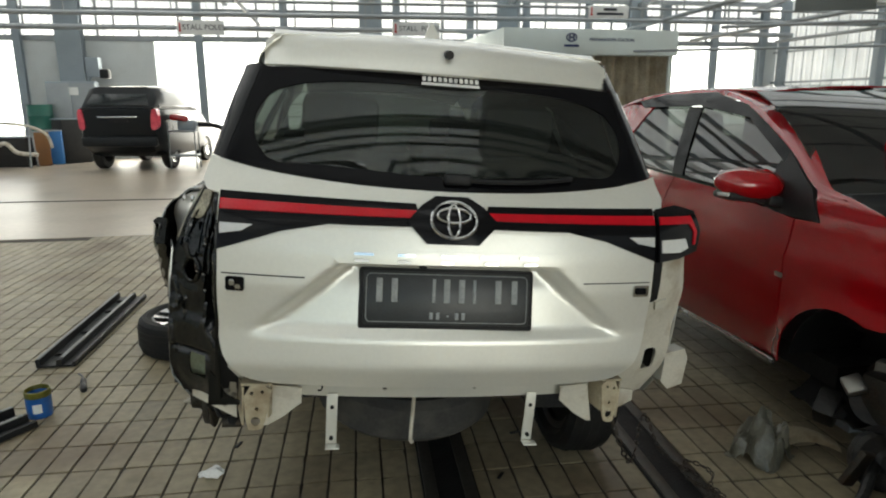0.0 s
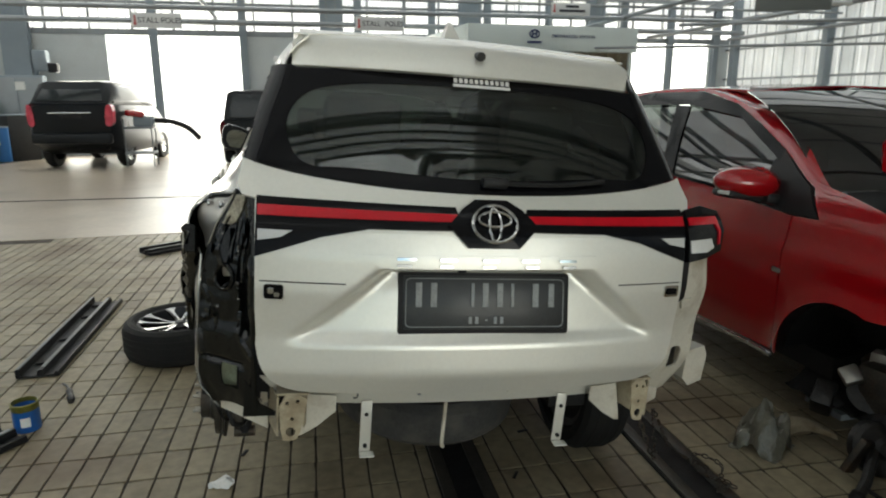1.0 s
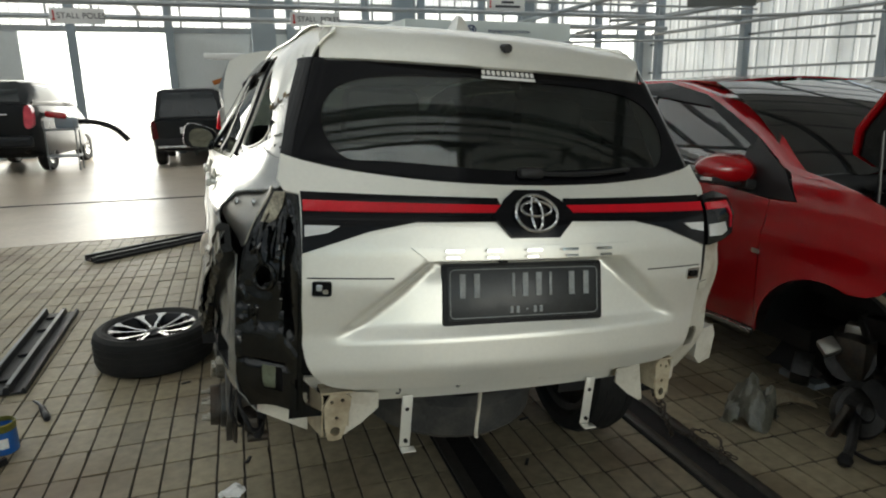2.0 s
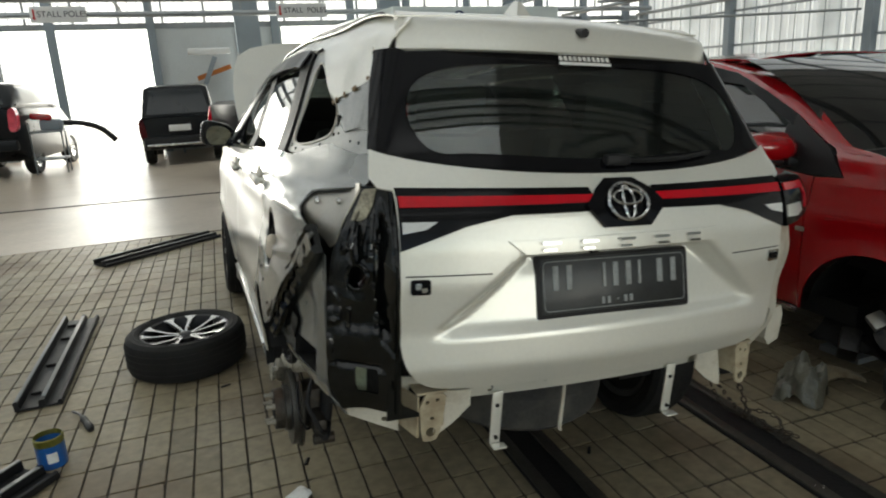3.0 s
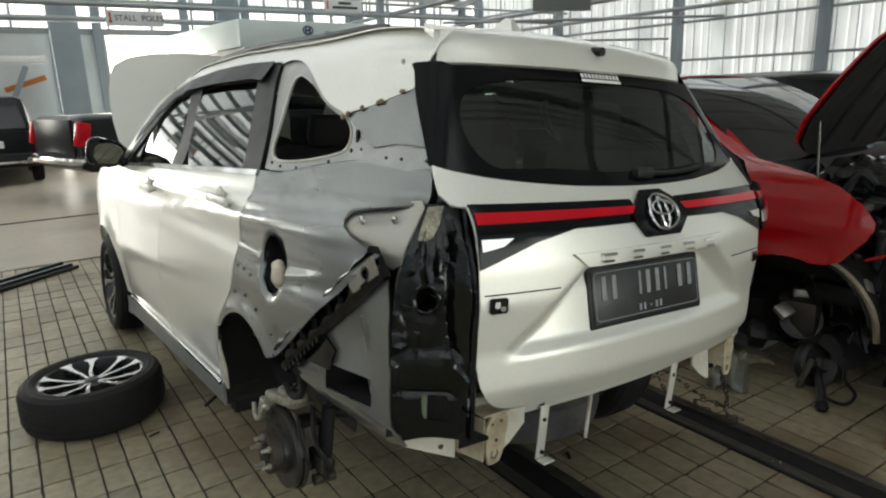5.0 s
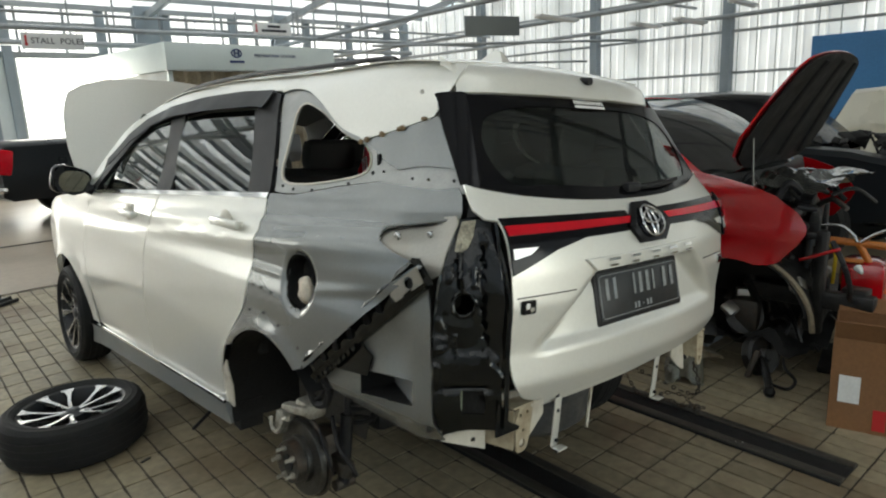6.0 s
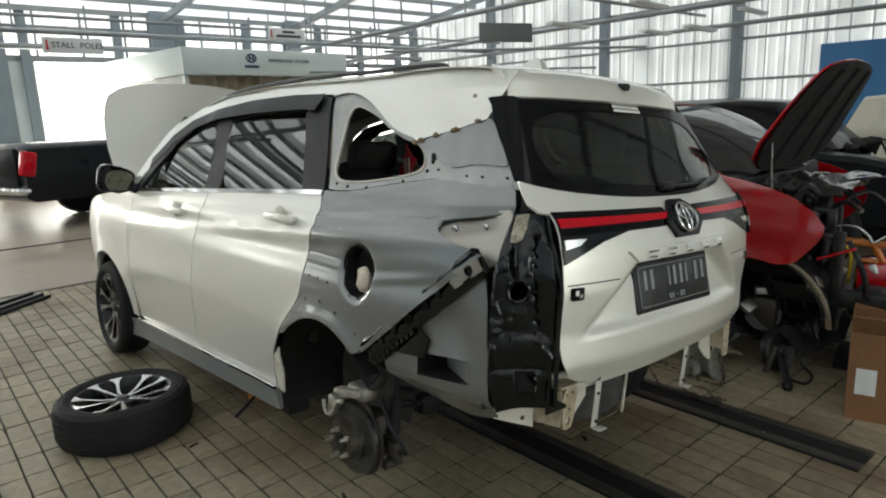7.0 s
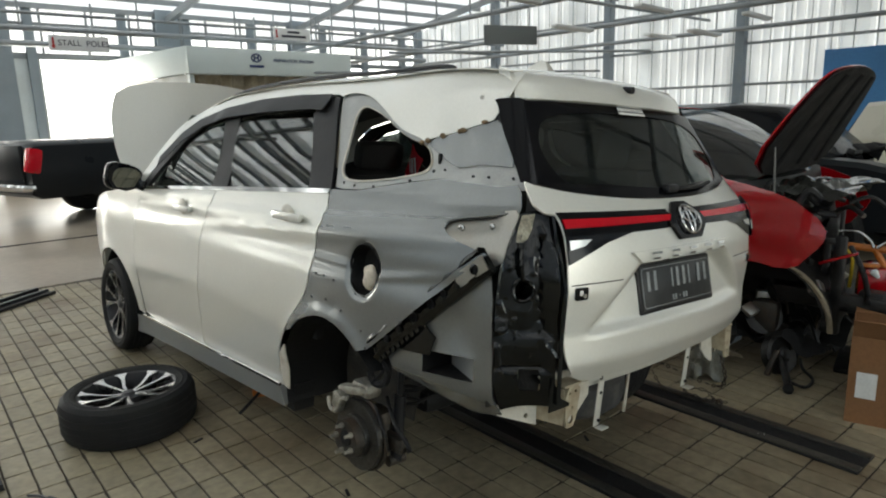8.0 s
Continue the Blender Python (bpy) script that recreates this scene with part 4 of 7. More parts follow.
part("roof_corner", panel(roof_corner, corner_side, 0.004, 0.016), WHITE, car, "white roof corner cut at a raw seam")
part("seam_hole", cyl(bmesh.new(), corner_side(.475, 1.556) + Vector((-.002, 0, 0)), corner_side(.475, 1.556) + Vector((.01, 0, 0)), .008), BARE, car)
patch = [(.676, 1.408), (.60, 1.428), (.52, 1.448), (.385, 1.482), (.348, 1.45), (.298, 1.37), (.283, 1.336), (.40, 1.34), (.485, 1.325), (.545, 1.345)]
part("pillar_patch", panel(patch, lambda y, z: on_side(-1, -0.006)(y, z), 0.004, 0.04), PRIMER, car, "grey primed pillar patch")
random.seed(5)
for y, z in ((.69, 1.405), (.665, 1.413), (.60, 1.43), (.53, 1.445), (.515, 1.449), (.43, 1.476)):
    blob = bmesh.new()
    bmesh.ops.create_icosphere(blob, subdivisions=2, radius=.010, matrix=Matrix.Translation((-half_width(y, z) + .001, y, z)) @ Matrix.Diagonal((.3, random.uniform(.9, 1.7), random.uniform(.6, 1.0), 1)))
    part("weld_spot", blob, WELD, car, "brown burnt weld spot")
part("seam_flange", panel([(.60, 1.362), (.485, 1.345), (.315, 1.352), (.238, 1.338), (.215, 1.27), (.30, 1.262), (.545, 1.275)], on_side(-1, -0.012), 0.004, 0.04), PRIMER_LIGHT, car, "primed spot-weld flange")

FUEL = ring(.752, .964, .086, .089, 28)
quarter = [(y - gap, z) for y, z in REAR_EDGE[:22]] + arc(ARCH_R, 46, 126)[0:] + spline([(.690, .700), (.54, .815), (.38, .945), (.225, 1.070)], 3) + [(.205, 1.092), (.31, 1.115), (.402, 1.146), (.410, 1.158), (.396, 1.171), (.205, 1.204), (.225, 1.262), (.245, 1.285), (.31, 1.276), (.545, 1.288), (.75, 1.258), (.95, 1.222), (1.105, 1.218)]


def quarter_side(y, z):
    p = on_side(-1)(y, z)
    d = math.hypot(y - .752, (z - .962) * .95)
    p.x += 0.010 * math.exp(-((d - .088) / .007) ** 2)
    # a soft swage running back from the filler
    p.x -= 0.007 * math.exp(-((z - .955 - .16 * (.66 - y)) / .013) ** 2) * smoothstep((.69 - y) / .05) * (1 - .7 * smoothstep((.52 - y) / .2))
    p.x -= 0.005 * math.exp(-((z - .968) / .012) ** 2) * smoothstep((y - .83) / .04)
    # two dents under work
    p.x += 0.004 * math.exp(-(((y - .93) / .06) ** 2 + ((z - .80) / .03) ** 2))
    return p


qp = part("quarter_panel", panel(quarter, quarter_side, 0.004, 0.0095, [FUEL]), PRIMER, car, "new quarter panel in grey primer")
cupf = bmesh.new()
rings_ = []
for k, (r, dx) in enumerate(((1.0, .0), (.97, .03), (.9, .06), (.45, .075))):
    rings_.append([cupf.verts.new((-half_width(.752, .962) + .006 + dx, .752 + .087 * r * math.cos(a), .964 + .090 * r * math.sin(a))) for a in np.linspace(0, 2 * math.pi, 25)[:-1]])
for a, b in zip(rings_, rings_[1:]):
    for k in range(24):
        cupf.faces.new((a[k], a[(k + 1) % 24], b[(k + 1) % 24], b[k]))
cupf.faces.new(rings_[-1])
part("filler_bowl", cupf, SEAL_DULL, qp, "dark fuel filler bowl")
rag = bmesh.new()
bmesh.ops.create_icosphere(rag, subdivisions=3, radius=1, matrix=Matrix.Translation((-.832, .712, .945)) @ Matrix.Diagonal((.022, .031, .047, 1)))
for v in rag.verts:
    v.co += 0.01 * Vector(noise.noise_vector(v.co * 30))
part("filler_rag", rag, CLOTH, qp, "crumpled rag stuffed in the filler")
# rivet holes: the dark inside is a black disc on the skin
for y, z in ((1.05, .905), (.99, .905), (.92, .90), (1.075, .81), (.97, .82), (.86, .80), (.70, .70), (.73, .755), (.52, .83)):
    x = half_width(y, z)
    part("rivet_hole", cyl(bmesh.new(), (-x - .002, y, z), (-x + .004, y, z), .0055, seg=8), SEAL_DULL, qp)
# weld holes, their darkness put on as black discs
for y, z in ((1.06, 1.245), (.99, 1.238), (.88, 1.24), (.70, 1.272), (.60, 1.31), (.55, 1.315), (.42, 1.30), (.36, 1.30), (.275, 1.30), (.262, 1.32)):
    x = half_width(y, z) - .014
    part("weld_hole", cyl(bmesh.new(), (-x - .003, y, z), (-x + .004, y, z), .006, seg=8), SEAL_DULL, car)
# small black block stands for the dark of a square hole
part("square_hole", boxes(((-half_width(.585, 1.352) + .008, .585, 1.352), (.008, .012, .035))), SEAL_DULL, car)

# left edge of the lamp well by height
LZ = [.545, .60, .70, .82, .95, 1.04, 1.12, 1.205]
LX = [-.700, -.722, -.765, -.765, -.757, -.745, -.715, -.670]
LY = [.195, .19, .19, .195, .20, .20, .195, .20]

# lamp shelf: triangular bracket plate between quarter and lamp well
shelf = [(.435, 1.152), (.415, 1.182), (.205, 1.214), (.192, 1.20), (.192, 1.065), (.215, 1.050), (.33, 1.09)]


def shelf_f(y, z):
    # from just under the quarter skin at the tip, in to the edge of the lamp well
    k = smoothstep((.41 - y) / .24)
    return Vector((-(half_width(y, z) - .016) * (1 - k) + (smooth_table(z, LZ, LX, .02) - .003) * k, y, z))


part("lamp_shelf", panel(shelf, shelf_f, 0.004, 0.03), BARE, car, "sanded bare metal lamp bracket")
for y, z, r in ((.352, 1.148, .013), (.262, 1.160, .010)):
    part("shelf_bolt", lathe([(r, 0), (r, .006), (r * .5, .008), (r * .5, .004)], 16), ALLOY, car).matrix_basis = Matrix.Translation(shelf_f(y, z) + Vector((-.002, 0, 0))) @ Matrix.Rotation(radians(-90), 4, "Y")
part("lamp_shelf_edge", tube([(-half_width(y, z) + .003, y, z) for y, z in ((.402, 1.146), (.410, 1.158), (.396, 1.171), (.30, 1.188), (.21, 1.203))], .005, 4, 6), PRIMER, car)

# inner wheelhouse panel below the diagonal cut
inner = [(.62, .685), (.50, .80), (.36, .93), (.262, 1.04), (.215, 1.03), (.20, .95), (.195, .82), (.19, .70), (.192, .59), (.30, .565), (.475, .60), (.60, .635)]
vent = [(.458, .750), (.458, .674), (.252, .690), (.252, .765)]


def inner_side(y, z):
    w = smooth_table(y, [.19, .25, .35, .46, .62], [.764, .784, .796, .807, .82], .03)
    w -= .75 * max(0.0, .66 - z) + .10 * max(0.0, z - .92) + .022 * math.exp(-(((y - .32) / .05) ** 2 + ((z - .86) / .06) ** 2))
    w -= .012 * smoothstep((.36 - abs(y - .36)) / .02) * math.exp(-((z - .79) / .012) ** 2)
    return Vector((-w, y, z))


part("inner_quarter", panel(inner, inner_side, 0.004, 0.03, [vent]), PRIMER, car, "grey primed inner quarter panel")
# recess behind the vent: deep at its front end, running out to the sheet at the tail end; shade is in the black walls,
# light in the paler floor
deep = [.13, .13, .008, .008]
front_ = [inner_side(*a) for a in vent]
back_ = [p + Vector((k, 0, 0)) for p, k in zip(front_, deep)]
duct = bmesh.new()
for k in range(4):
    duct.faces.new([duct.verts.new(v) for v in (front_[k], front_[(k + 1) % 4], back_[(k + 1) % 4], back_[k])])
part("vent_recess", duct, SEAL_DULL, car, "dark rectangular vent recess")
part("vent_floor", panel([(0, 0), (1, 0), (1, 1), (0, 1)], lambda u, v: (back_[1].lerp(back_[2], u)).lerp(back_[0].lerp(back_[3], u), v), .003, .25), PRIMER_LIGHT, car, "slanting floor of the vent recess")
# diagonal reinforcement rail in black
diag = bmesh.new()
A, B = Vector((-.783, .200, 1.068)), Vector((-.838, .668, .690))
along = (B - A).normalized()
side = Vector((-1, -.1, 0)).cross(along).normalized()
sec = [(-.012, .030), (-.022, .012), (-.006, .006), (-.006, -.030), (-.026, -.04), (-.014, -.055), (.01, -.05), (.01, .03)]
rows_ = []
for k in range(25):
    p = A + (B - A) * k / 24
    wob = 0.004 * math.sin(k * 1.9)
    rows_.append([diag.verts.new(p + Vector((u + wob, 0, 0)) + side * v) for u, v in sec])
for a, b in zip(rows_, rows_[1:]):
    for k in range(len(sec)):
        diag.faces.new((a[k], a[(k + 1) % len(sec)], b[(k + 1) % len(sec)], b[k]))
diag.faces.new(rows_[0])
diag.faces.new(rows_[-1])
dr = part("diagonal_rail", diag, SEAL, car, "black coated diagonal reinforcement rail")
for k, r in ((.10, .017), (.24, .015), (.34, .012), (.45, .015), (.60, .016), (.74, .013), (.86, .012)):
    p = A + (B - A) * k - side * .012
    part("rail_hole", cyl(bmesh.new(), p + Vector((-.0085, 0, 0)), p + Vector((.0, 0, 0)), r, seg=14), SEAL_DULL, dr)
for k in range(9):
    p = A + (B - A) * (.60 + .045 * k) + side * .034
    part("folded_tab", box(bmesh.new(), p + Vector((-.012, 0, 0)), (.012, .012, .02), (40, 0, 0)), SEAL, dr)
part("gusset", panel([(.56, .80), (.47, .865), (.40, .80), (.42, .74), (.55, .73)], lambda y, z: inner_side(y, z) + Vector((-.012, 0, 0)), 0.006, 0.05), SEAL, car, "black gusset plate")

part("rail_end", panel([(-.004, -.026), (.10, -.030), (.125, -.012), (.118, .012), (.0, .020)], lambda u, v: A + along * u + side * v + Vector((-.022, 0, 0)), .004, .02, [ring(.045, -.006, .017, None, 16)]), BARE, dr, "ground bare metal end of the rail")
# black lamp well: pressed corner panel between the quarter and the tailgate opening
def ridge(u, z, way, w, h):
    """A pressed bead of height h along a way of (u, z) points."""
    best = 9.0
    for (u0, z0), (u1, z1) in zip(way, way[1:]):
        dx, dz = (u1 - u0) * .17, z1 - z0
        k = min(1.0, max(0.0, ((u - u0) * .17 * dx + (z - z0) * dz) / (dx * dx + dz * dz)))
        best = min(best, math.hypot((u - u0) * .17 - dx * k, z - z0 - dz * k))
    return h * math.exp(-(best / w) ** 2)


def dome(u, z, uc, zc, wu, wz, h):
    return h * math.exp(-abs((u - uc) / wu) ** 3.2 - abs((z - zc) / wz) ** 3.2)


def well(u, z):
    xl, yl = smooth_table(z, LZ, LX, .02), smooth_table(z, LZ, LY, .02)
    xr, yr = -.616, .075 + .05 * smoothstep((z - 1.0) / .2)
    x, y = xl + (xr - xl) * u, yl + (yr - yl) * u
    y += .016 * max(0.0, math.sin(math.pi * u)) ** 0.8
    st = lambda d, w: smoothstep(d / w)
    # bulged pads, the channel beside the socket and the step over the window
    y -= dome(u, z, .45, .800, .46, .058, .018) + dome(u, z, .40, .905, .24, .036, .012) + dome(u, z, .10, .878, .12, .020, .008)
    y -= dome(u, z, .42, .984, .32, .060, .009)
    y += .012 * math.exp(-((z - .752) / .010) ** 2) * st(.46 - abs(u - .45), .1)
    y -= dome(u, z, .55, .690, .42, .050, .012)
    y += .024 * st(.10 - abs(u - .82 - .05 * math.sin(z * 17)), .05) * st(z - .83, .03) * st(1.15 - z, .03)
    # beads
    y -= ridge(u, z, ((.62, 1.135), (.61, 1.035)), .006, .009)
    y -= ridge(u, z, ((.78, 1.172), (.97, 1.10), (.95, 1.045), (.96, .93)), .007, .009)
    y -= ridge(u, z, ((.80, 1.085), (.73, 1.04), (.74, .975)), .006, .008)
    y -= ridge(u, z, ((.74, .845), (.80, .82), (.97, .785)), .006, .008)
    y -= ridge(u, z, ((.06, .945), (.16, .915), (.18, .872), (.05, .862)), .005, .007)
    y -= ridge(u, z, ((.03, .82), (.05, .775), (.12, .742)), .006, .008)
    y -= ridge(u, z, ((.24, 1.14), (.13, 1.09), (.20, 1.05)), .008, .012)
    y -= ridge(u, z, ((.33, .90), (.33, .855)), .004, .006)
    y += .0035 * noise.noise(Vector((x * 22, z * 14, 3.1))) + .0016 * noise.noise(Vector((x * 60, z * 38, 1.7)))
    return Vector((x, y, z))


WU = .17
hole_a = ring(.44, .984, .17, .033, 20)
hole_b = rrect(.60, .712, .34, .062, .02)
flat_u = lambda pts: [(u * WU, z) for u, z in pts]
lw = part("lamp_well", panel(flat_u([(0, .612), (.5, .628), (1, .632), (1, .9), (1, 1.2), (.5, 1.208), (0, 1.2), (0, .9)]), lambda s, z: well(s / WU, z), 0.004, 0.0052, [flat_u(hole_a), flat_u(hole_b)]), SEAL, car, "glossy black coated lamp well")
wb = bmesh.new()
for (u0, z0), (u1, z1) in zip(hole_a, hole_a[1:] + hole_a[:1]):
    p0, p1 = well(u0, z0), well(u1, z1)
    wb.faces.new([wb.verts.new(v) for v in (p0, p1, p1 + Vector((.01, .06, 0)), p0 + Vector((.01, .06, 0)))])
part("round_socket", wb, SEAL, lw)
part("socket_rim", tube([well(u, z) + Vector((-.002, -.005, 0)) for u, z in hole_a[::2]], .006, 3, 8, True), SEAL, lw, "wet shining rim")
FILLER = mat("filler_smears", (0.36, 0.33, 0.25), 0.55, 0.2, 0, 0.45, 22, 140, 0.3, dirt=(0.10, 0.085, 0.06), dirt_amount=0.7)
part("raw_patch", panel([(.20, 1.20), (.62, 1.205), (.60, 1.165), (.50, 1.132), (.38, 1.122), (.16, 1.125)], lambda u, z: well(u, z) + Vector((-.004, -.009, 0)), 0.003, 0.02), FILLER, lw, "filler-smeared bare patch")
# the cavity's darkness is put in as a black sheet
part("behind_well", panel([(-.76, .62), (-.54, .62), (-.54, .78), (-.76, .78)], lambda x, z: Vector((x, .200 - .25 * (x + .69), z)), 0.003, 0.2), SEAL_DULL, car, "black sheet painting the dark of the cavity behind the opening")
part("inner_flange", panel([(-.715, .665), (-.664, .660), (-.662, .765), (-.715, .762)], lambda x, z: Vector((x, .186 - .25 * (x + .69), z)), 0.003, 0.05), mat("greenish_primer", (0.33, 0.37, 0.26), 0.5, 0.1, 0, 0.2, 9, 120, 0.05, dirt=(0.2, 0.2, 0.13), dirt_amount=0.5), car, "pale green primed flange behind the opening")
for k, (u, z) in enumerate(((.30, .885), (.34, .84), (.36, .815), (.6, .79), (.25, .76), (.66, 1.05), (.75, .86))):
    part("bolt_head", cyl(bmesh.new(), well(u, z) + Vector((0, .004, 0)), well(u, z) + Vector((-.001, -.005, 0)), .007, seg=6), SEAL, lw)
part("well_lip", tube([well(1.0, z) + Vector((.004, -.012, 0)) for z in (.64, .7, .85, 1.0, 1.12, 1.2)], .008, 3, 6), SEAL, lw, "black weather strip flange")
part("well_corner", panel([(-.635, .72), (-.612, .69), (-.595, .655), (-.555, .632), (-.555, .622), (-.64, .618)], lambda x, z: Vector((x, .072 - .1 * (x + .616), z)), .006, .03), SEAL, lw, "black fillet at the foot of the opening")
part("wire_clip", tube([well(.3, 1.12) + Vector((-.01, -.02, 0)), well(.34, 1.06) + Vector((-.012, -.03, 0)), well(.36, 1.02) + Vector((0, -.02, 0))], .007, 4, 6), SEAL, lw)

# left tail pillar beside the tailgate glass, coloured black to draw the dark gap there
pill = [(.205, 1.206), (.25, 1.335), (.33, 1.375), (.40, 1.478), (.385, 1.54), (.372, 1.55), (.325, 1.45), (.24, 1.33), (.165, 1.215)]
part("tail_pillar", panel(pill, lambda y, z: on_side(-1, -0.016)(y, z) + Vector((.02 * smoothstep((.30 - y) / .2), 0, 0)), 0.006, 0.03), PLASTIC, car, "black underlap drawing the dark gap beside the tailgate")

# red sheet added behind the middle seat row, seen through the open quarter window: stands in for the red hatchback
# beyond, its pale stripes for reflections
refl = part("reflector", panel([(1.269, 1.401), (1.172, 1.333), (1.20, 1.28), (1.20, .90), (1.32, .90), (1.33, 1.275)], lambda y, z: Vector((-.20 + .02 * math.sin(y * 30), y, z)), .004, .03), mat("stand_in_red", (0.62, 0.02, 0.035), 0.25, 0.0, 0.0, 0.1, 9, 90, 0.0), car, "added red sheet standing in for the red hatchback seen through the cabin")
for k in range(4):
    y_ = 1.20 + .026 * k
    part("reflection_stripe", panel([(y_, 1.27), (y_ + .008, 1.27), (y_ + .016, 1.34 - .004 * k), (y_ + .008, 1.34 - .004 * k)], lambda y, z: Vector((-.208 + .02 * math.sin(y * 30), y, z)), .001, .1), PAPER, refl)

# ---- tailgate ----
gate = part("tailgate", panel(
    spline([(0, 1.236), (.25, 1.243), (.47, 1.262), (.60, 1.284), (.648, 1.298)], 3)[1:] + [(.662, 1.235), (.648, 1.212), (.614, 1.206), (.612, 1.08), (.611, .84)] + spline([(.611, .84), (.598, .775), (.565, .725), (.51, .697), (.40, .690), (0, .687)], 4)[1:-1]
    + [(-x, z) for x, z in reversed(spline([(0, 1.236), (.25, 1.243), (.47, 1.262), (.60, 1.284), (.648, 1.298)], 3)[1:] + [(.662, 1.235), (.648, 1.212), (.614, 1.206), (.612, 1.08), (.611, .84)] + spline([(.611, .84), (.598, .775), (.565, .725), (.51, .697), (.40, .690), (0, .687)], 4)[1:])],
    on_tail(), 0.006, 0.012), WHITE, car, smooth=70)
OUTLINE = mirrored([(0, 1.557), (.30, 1.556), (.512, 1.545)] + spline([(.512, 1.553), (.578, 1.549), (.588, 1.525), (.612, 1.45), (.638, 1.34), (.648, 1.297)], 3)[1:] + [(.60, 1.287), (.47, 1.265), (.25, 1.246), (0, 1.239)])
INNER = soft(mirrored([(0, 1.527), (.46, 1.515), (.555, 1.41), (.51, 1.285), (.38, 1.292), (0, 1.268)]), 3)
def border_at(x, z):
    p = on_tail(0.004)(x, z)
    p.y += 13 * max(0, abs(x) - (.52 + (1.54 - z) * .36)) ** 2
    return p


part("side_fin", panel([(x, z) for x, z in ((.520, 1.552), (.522, 1.60), (.530, 1.632), (.540, 1.630), (.560, 1.59), (.586, 1.535), (.578, 1.549))], lambda x, z: border_at(x, z) + Vector((0, .004, 0)), .006, .02), GLOSS_BLACK, gate, "black fin beside the spoiler")
part("glass_border", panel(OUTLINE, border_at, 0.004, 0.014, [INNER]), GLOSS_BLACK, gate, "black printed glass border")
ob = part("rear_window", panel([(x * 1.01, 1.40 + (z - 1.40) * 1.02) for x, z in INNER], on_tail(0.0), 0.004, 0.04), GLASS_REAR, gate, "grey tinted rear window")
ob.visible_shadow = False
for k in range(6):
    zz = 1.300 + .034 * k
    half = .47 - .012 * abs(k - 3)
    part("heater_line", tube([on_tail(-0.006)(x, zz + .03 * (1 - (x / .5) ** 2)) for x in np.linspace(-half, half, 9)], .0011, 0, 4), TRIM, gate)
# spoiler
sp = bmesh.new()
sec = [(.32, 1.553), (.272, 1.551), (.262, 1.557), (.278, 1.60), (.305, 1.628), (.36, 1.652), (.45, 1.672), (.45, 1.64)]
rows_ = []
for x in np.linspace(-.527, .527, 31):
    k = (x / .527) ** 2
    rows_.append([sp.verts.new((x * (1 if y < .35 else 1 - .04 * k * k), .262 + (y - .262) * (1 - .5 * k ** 4) + .062 * k + .035 * k ** 4, z - (.010 if z > 1.6 else .004) * k)) for y, z in sec])
for a, b in zip(rows_, rows_[1:]):
    for k in range(len(sec)):
        sp.faces.new((a[k], a[(k + 1) % len(sec)], b[(k + 1) % len(sec)], b[k]))
sp.faces.new(rows_[0])
sp.faces.new(rows_[-1])
part("spoiler", sp, WHITE, gate, "white roof spoiler")
part("washer_nozzle", cyl(bmesh.new(), (.002, .262, 1.612), (.002, .30, 1.615), .013, seg=14), PLASTIC, gate, "black washer nozzle")
# wiper
part("wiper", tube([on_tail(.018)(x, z) for x, z in ((.02, 1.272), (.10, 1.268), (.24, 1.272), (.36, 1.285))], .007, 4, 6), PLASTIC, gate, "black rear wiper")
part("wiper_boss", box(bmesh.new(), on_tail(.014)(.02, 1.27), (.075, .03, .03), None, .008), PLASTIC, gate)
# dealer sticker: unreadable bars
part("dealer_sticker", panel([(-.075, 1.532), (.098, 1.532), (.098, 1.524), (-.075, 1.524)], on_tail(.012), .001, .1), PAPER, gate, "white sticker strip")
for k in range(11):
    part("sticker_letter", panel(rrect(-.067 + k * .0157, 1.542, .011, .013, .002), on_tail(.012), .001, .1), PAPER, gate)
# light bar
for s in (-1, 1):
    m_ = lambda pts: [(s * x, z) for x, z in pts]
    part("lamp_bar", panel(m_([(.611, 1.213), (.10, 1.207), (.08, 1.15), (.33, 1.147), (.45, 1.122), (.612, 1.066)]), on_tail(.006), .012, .04), GLOSS_BLACK, gate, "gloss black light bar housing")
    part("red_strip", panel(m_([(.608, 1.195), (.06, 1.191), (.06, 1.173), (.608, 1.170)]), on_tail(.010), .006, .05), RED_LENS, gate, "red light strip")
    part("reverse_lens", panel(m_([(.606, 1.136), (.52, 1.136), (.55, 1.118), (.606, 1.108)]), on_tail(.010), .006, .05), CLEAR_LENS, gate, "clear reversing lens")
hexo = [(-.125, 1.165), (-.085, 1.205), (-.045, 1.228), (.045, 1.228), (.085, 1.205), (.125, 1.165), (.07, 1.108), (-.07, 1.108)]
hx = part("emblem_plate", panel(hexo, on_tail(.014), .016, .05), GLOSS_BLACK, gate, "gloss black hexagonal emblem plate")
em = lambda u, v: on_tail(.022)(u, v)
part("emblem_ring", tube([em(x, z) for x, z in ring(0, 1.171, .061, .045, 20)], .0045, 2, 6, True), CHROME, hx, "chrome oval ring")
part("emblem_bar", tube([em(x, z) for x, z in ring(0, 1.183, .045, .018, 16)], .0036, 2, 6, True), CHROME, hx)
part("emblem_bar", tube([em(x, z) for x, z in ring(0, 1.169, .016, .040, 16)], .0036, 2, 6, True), CHROME, hx)
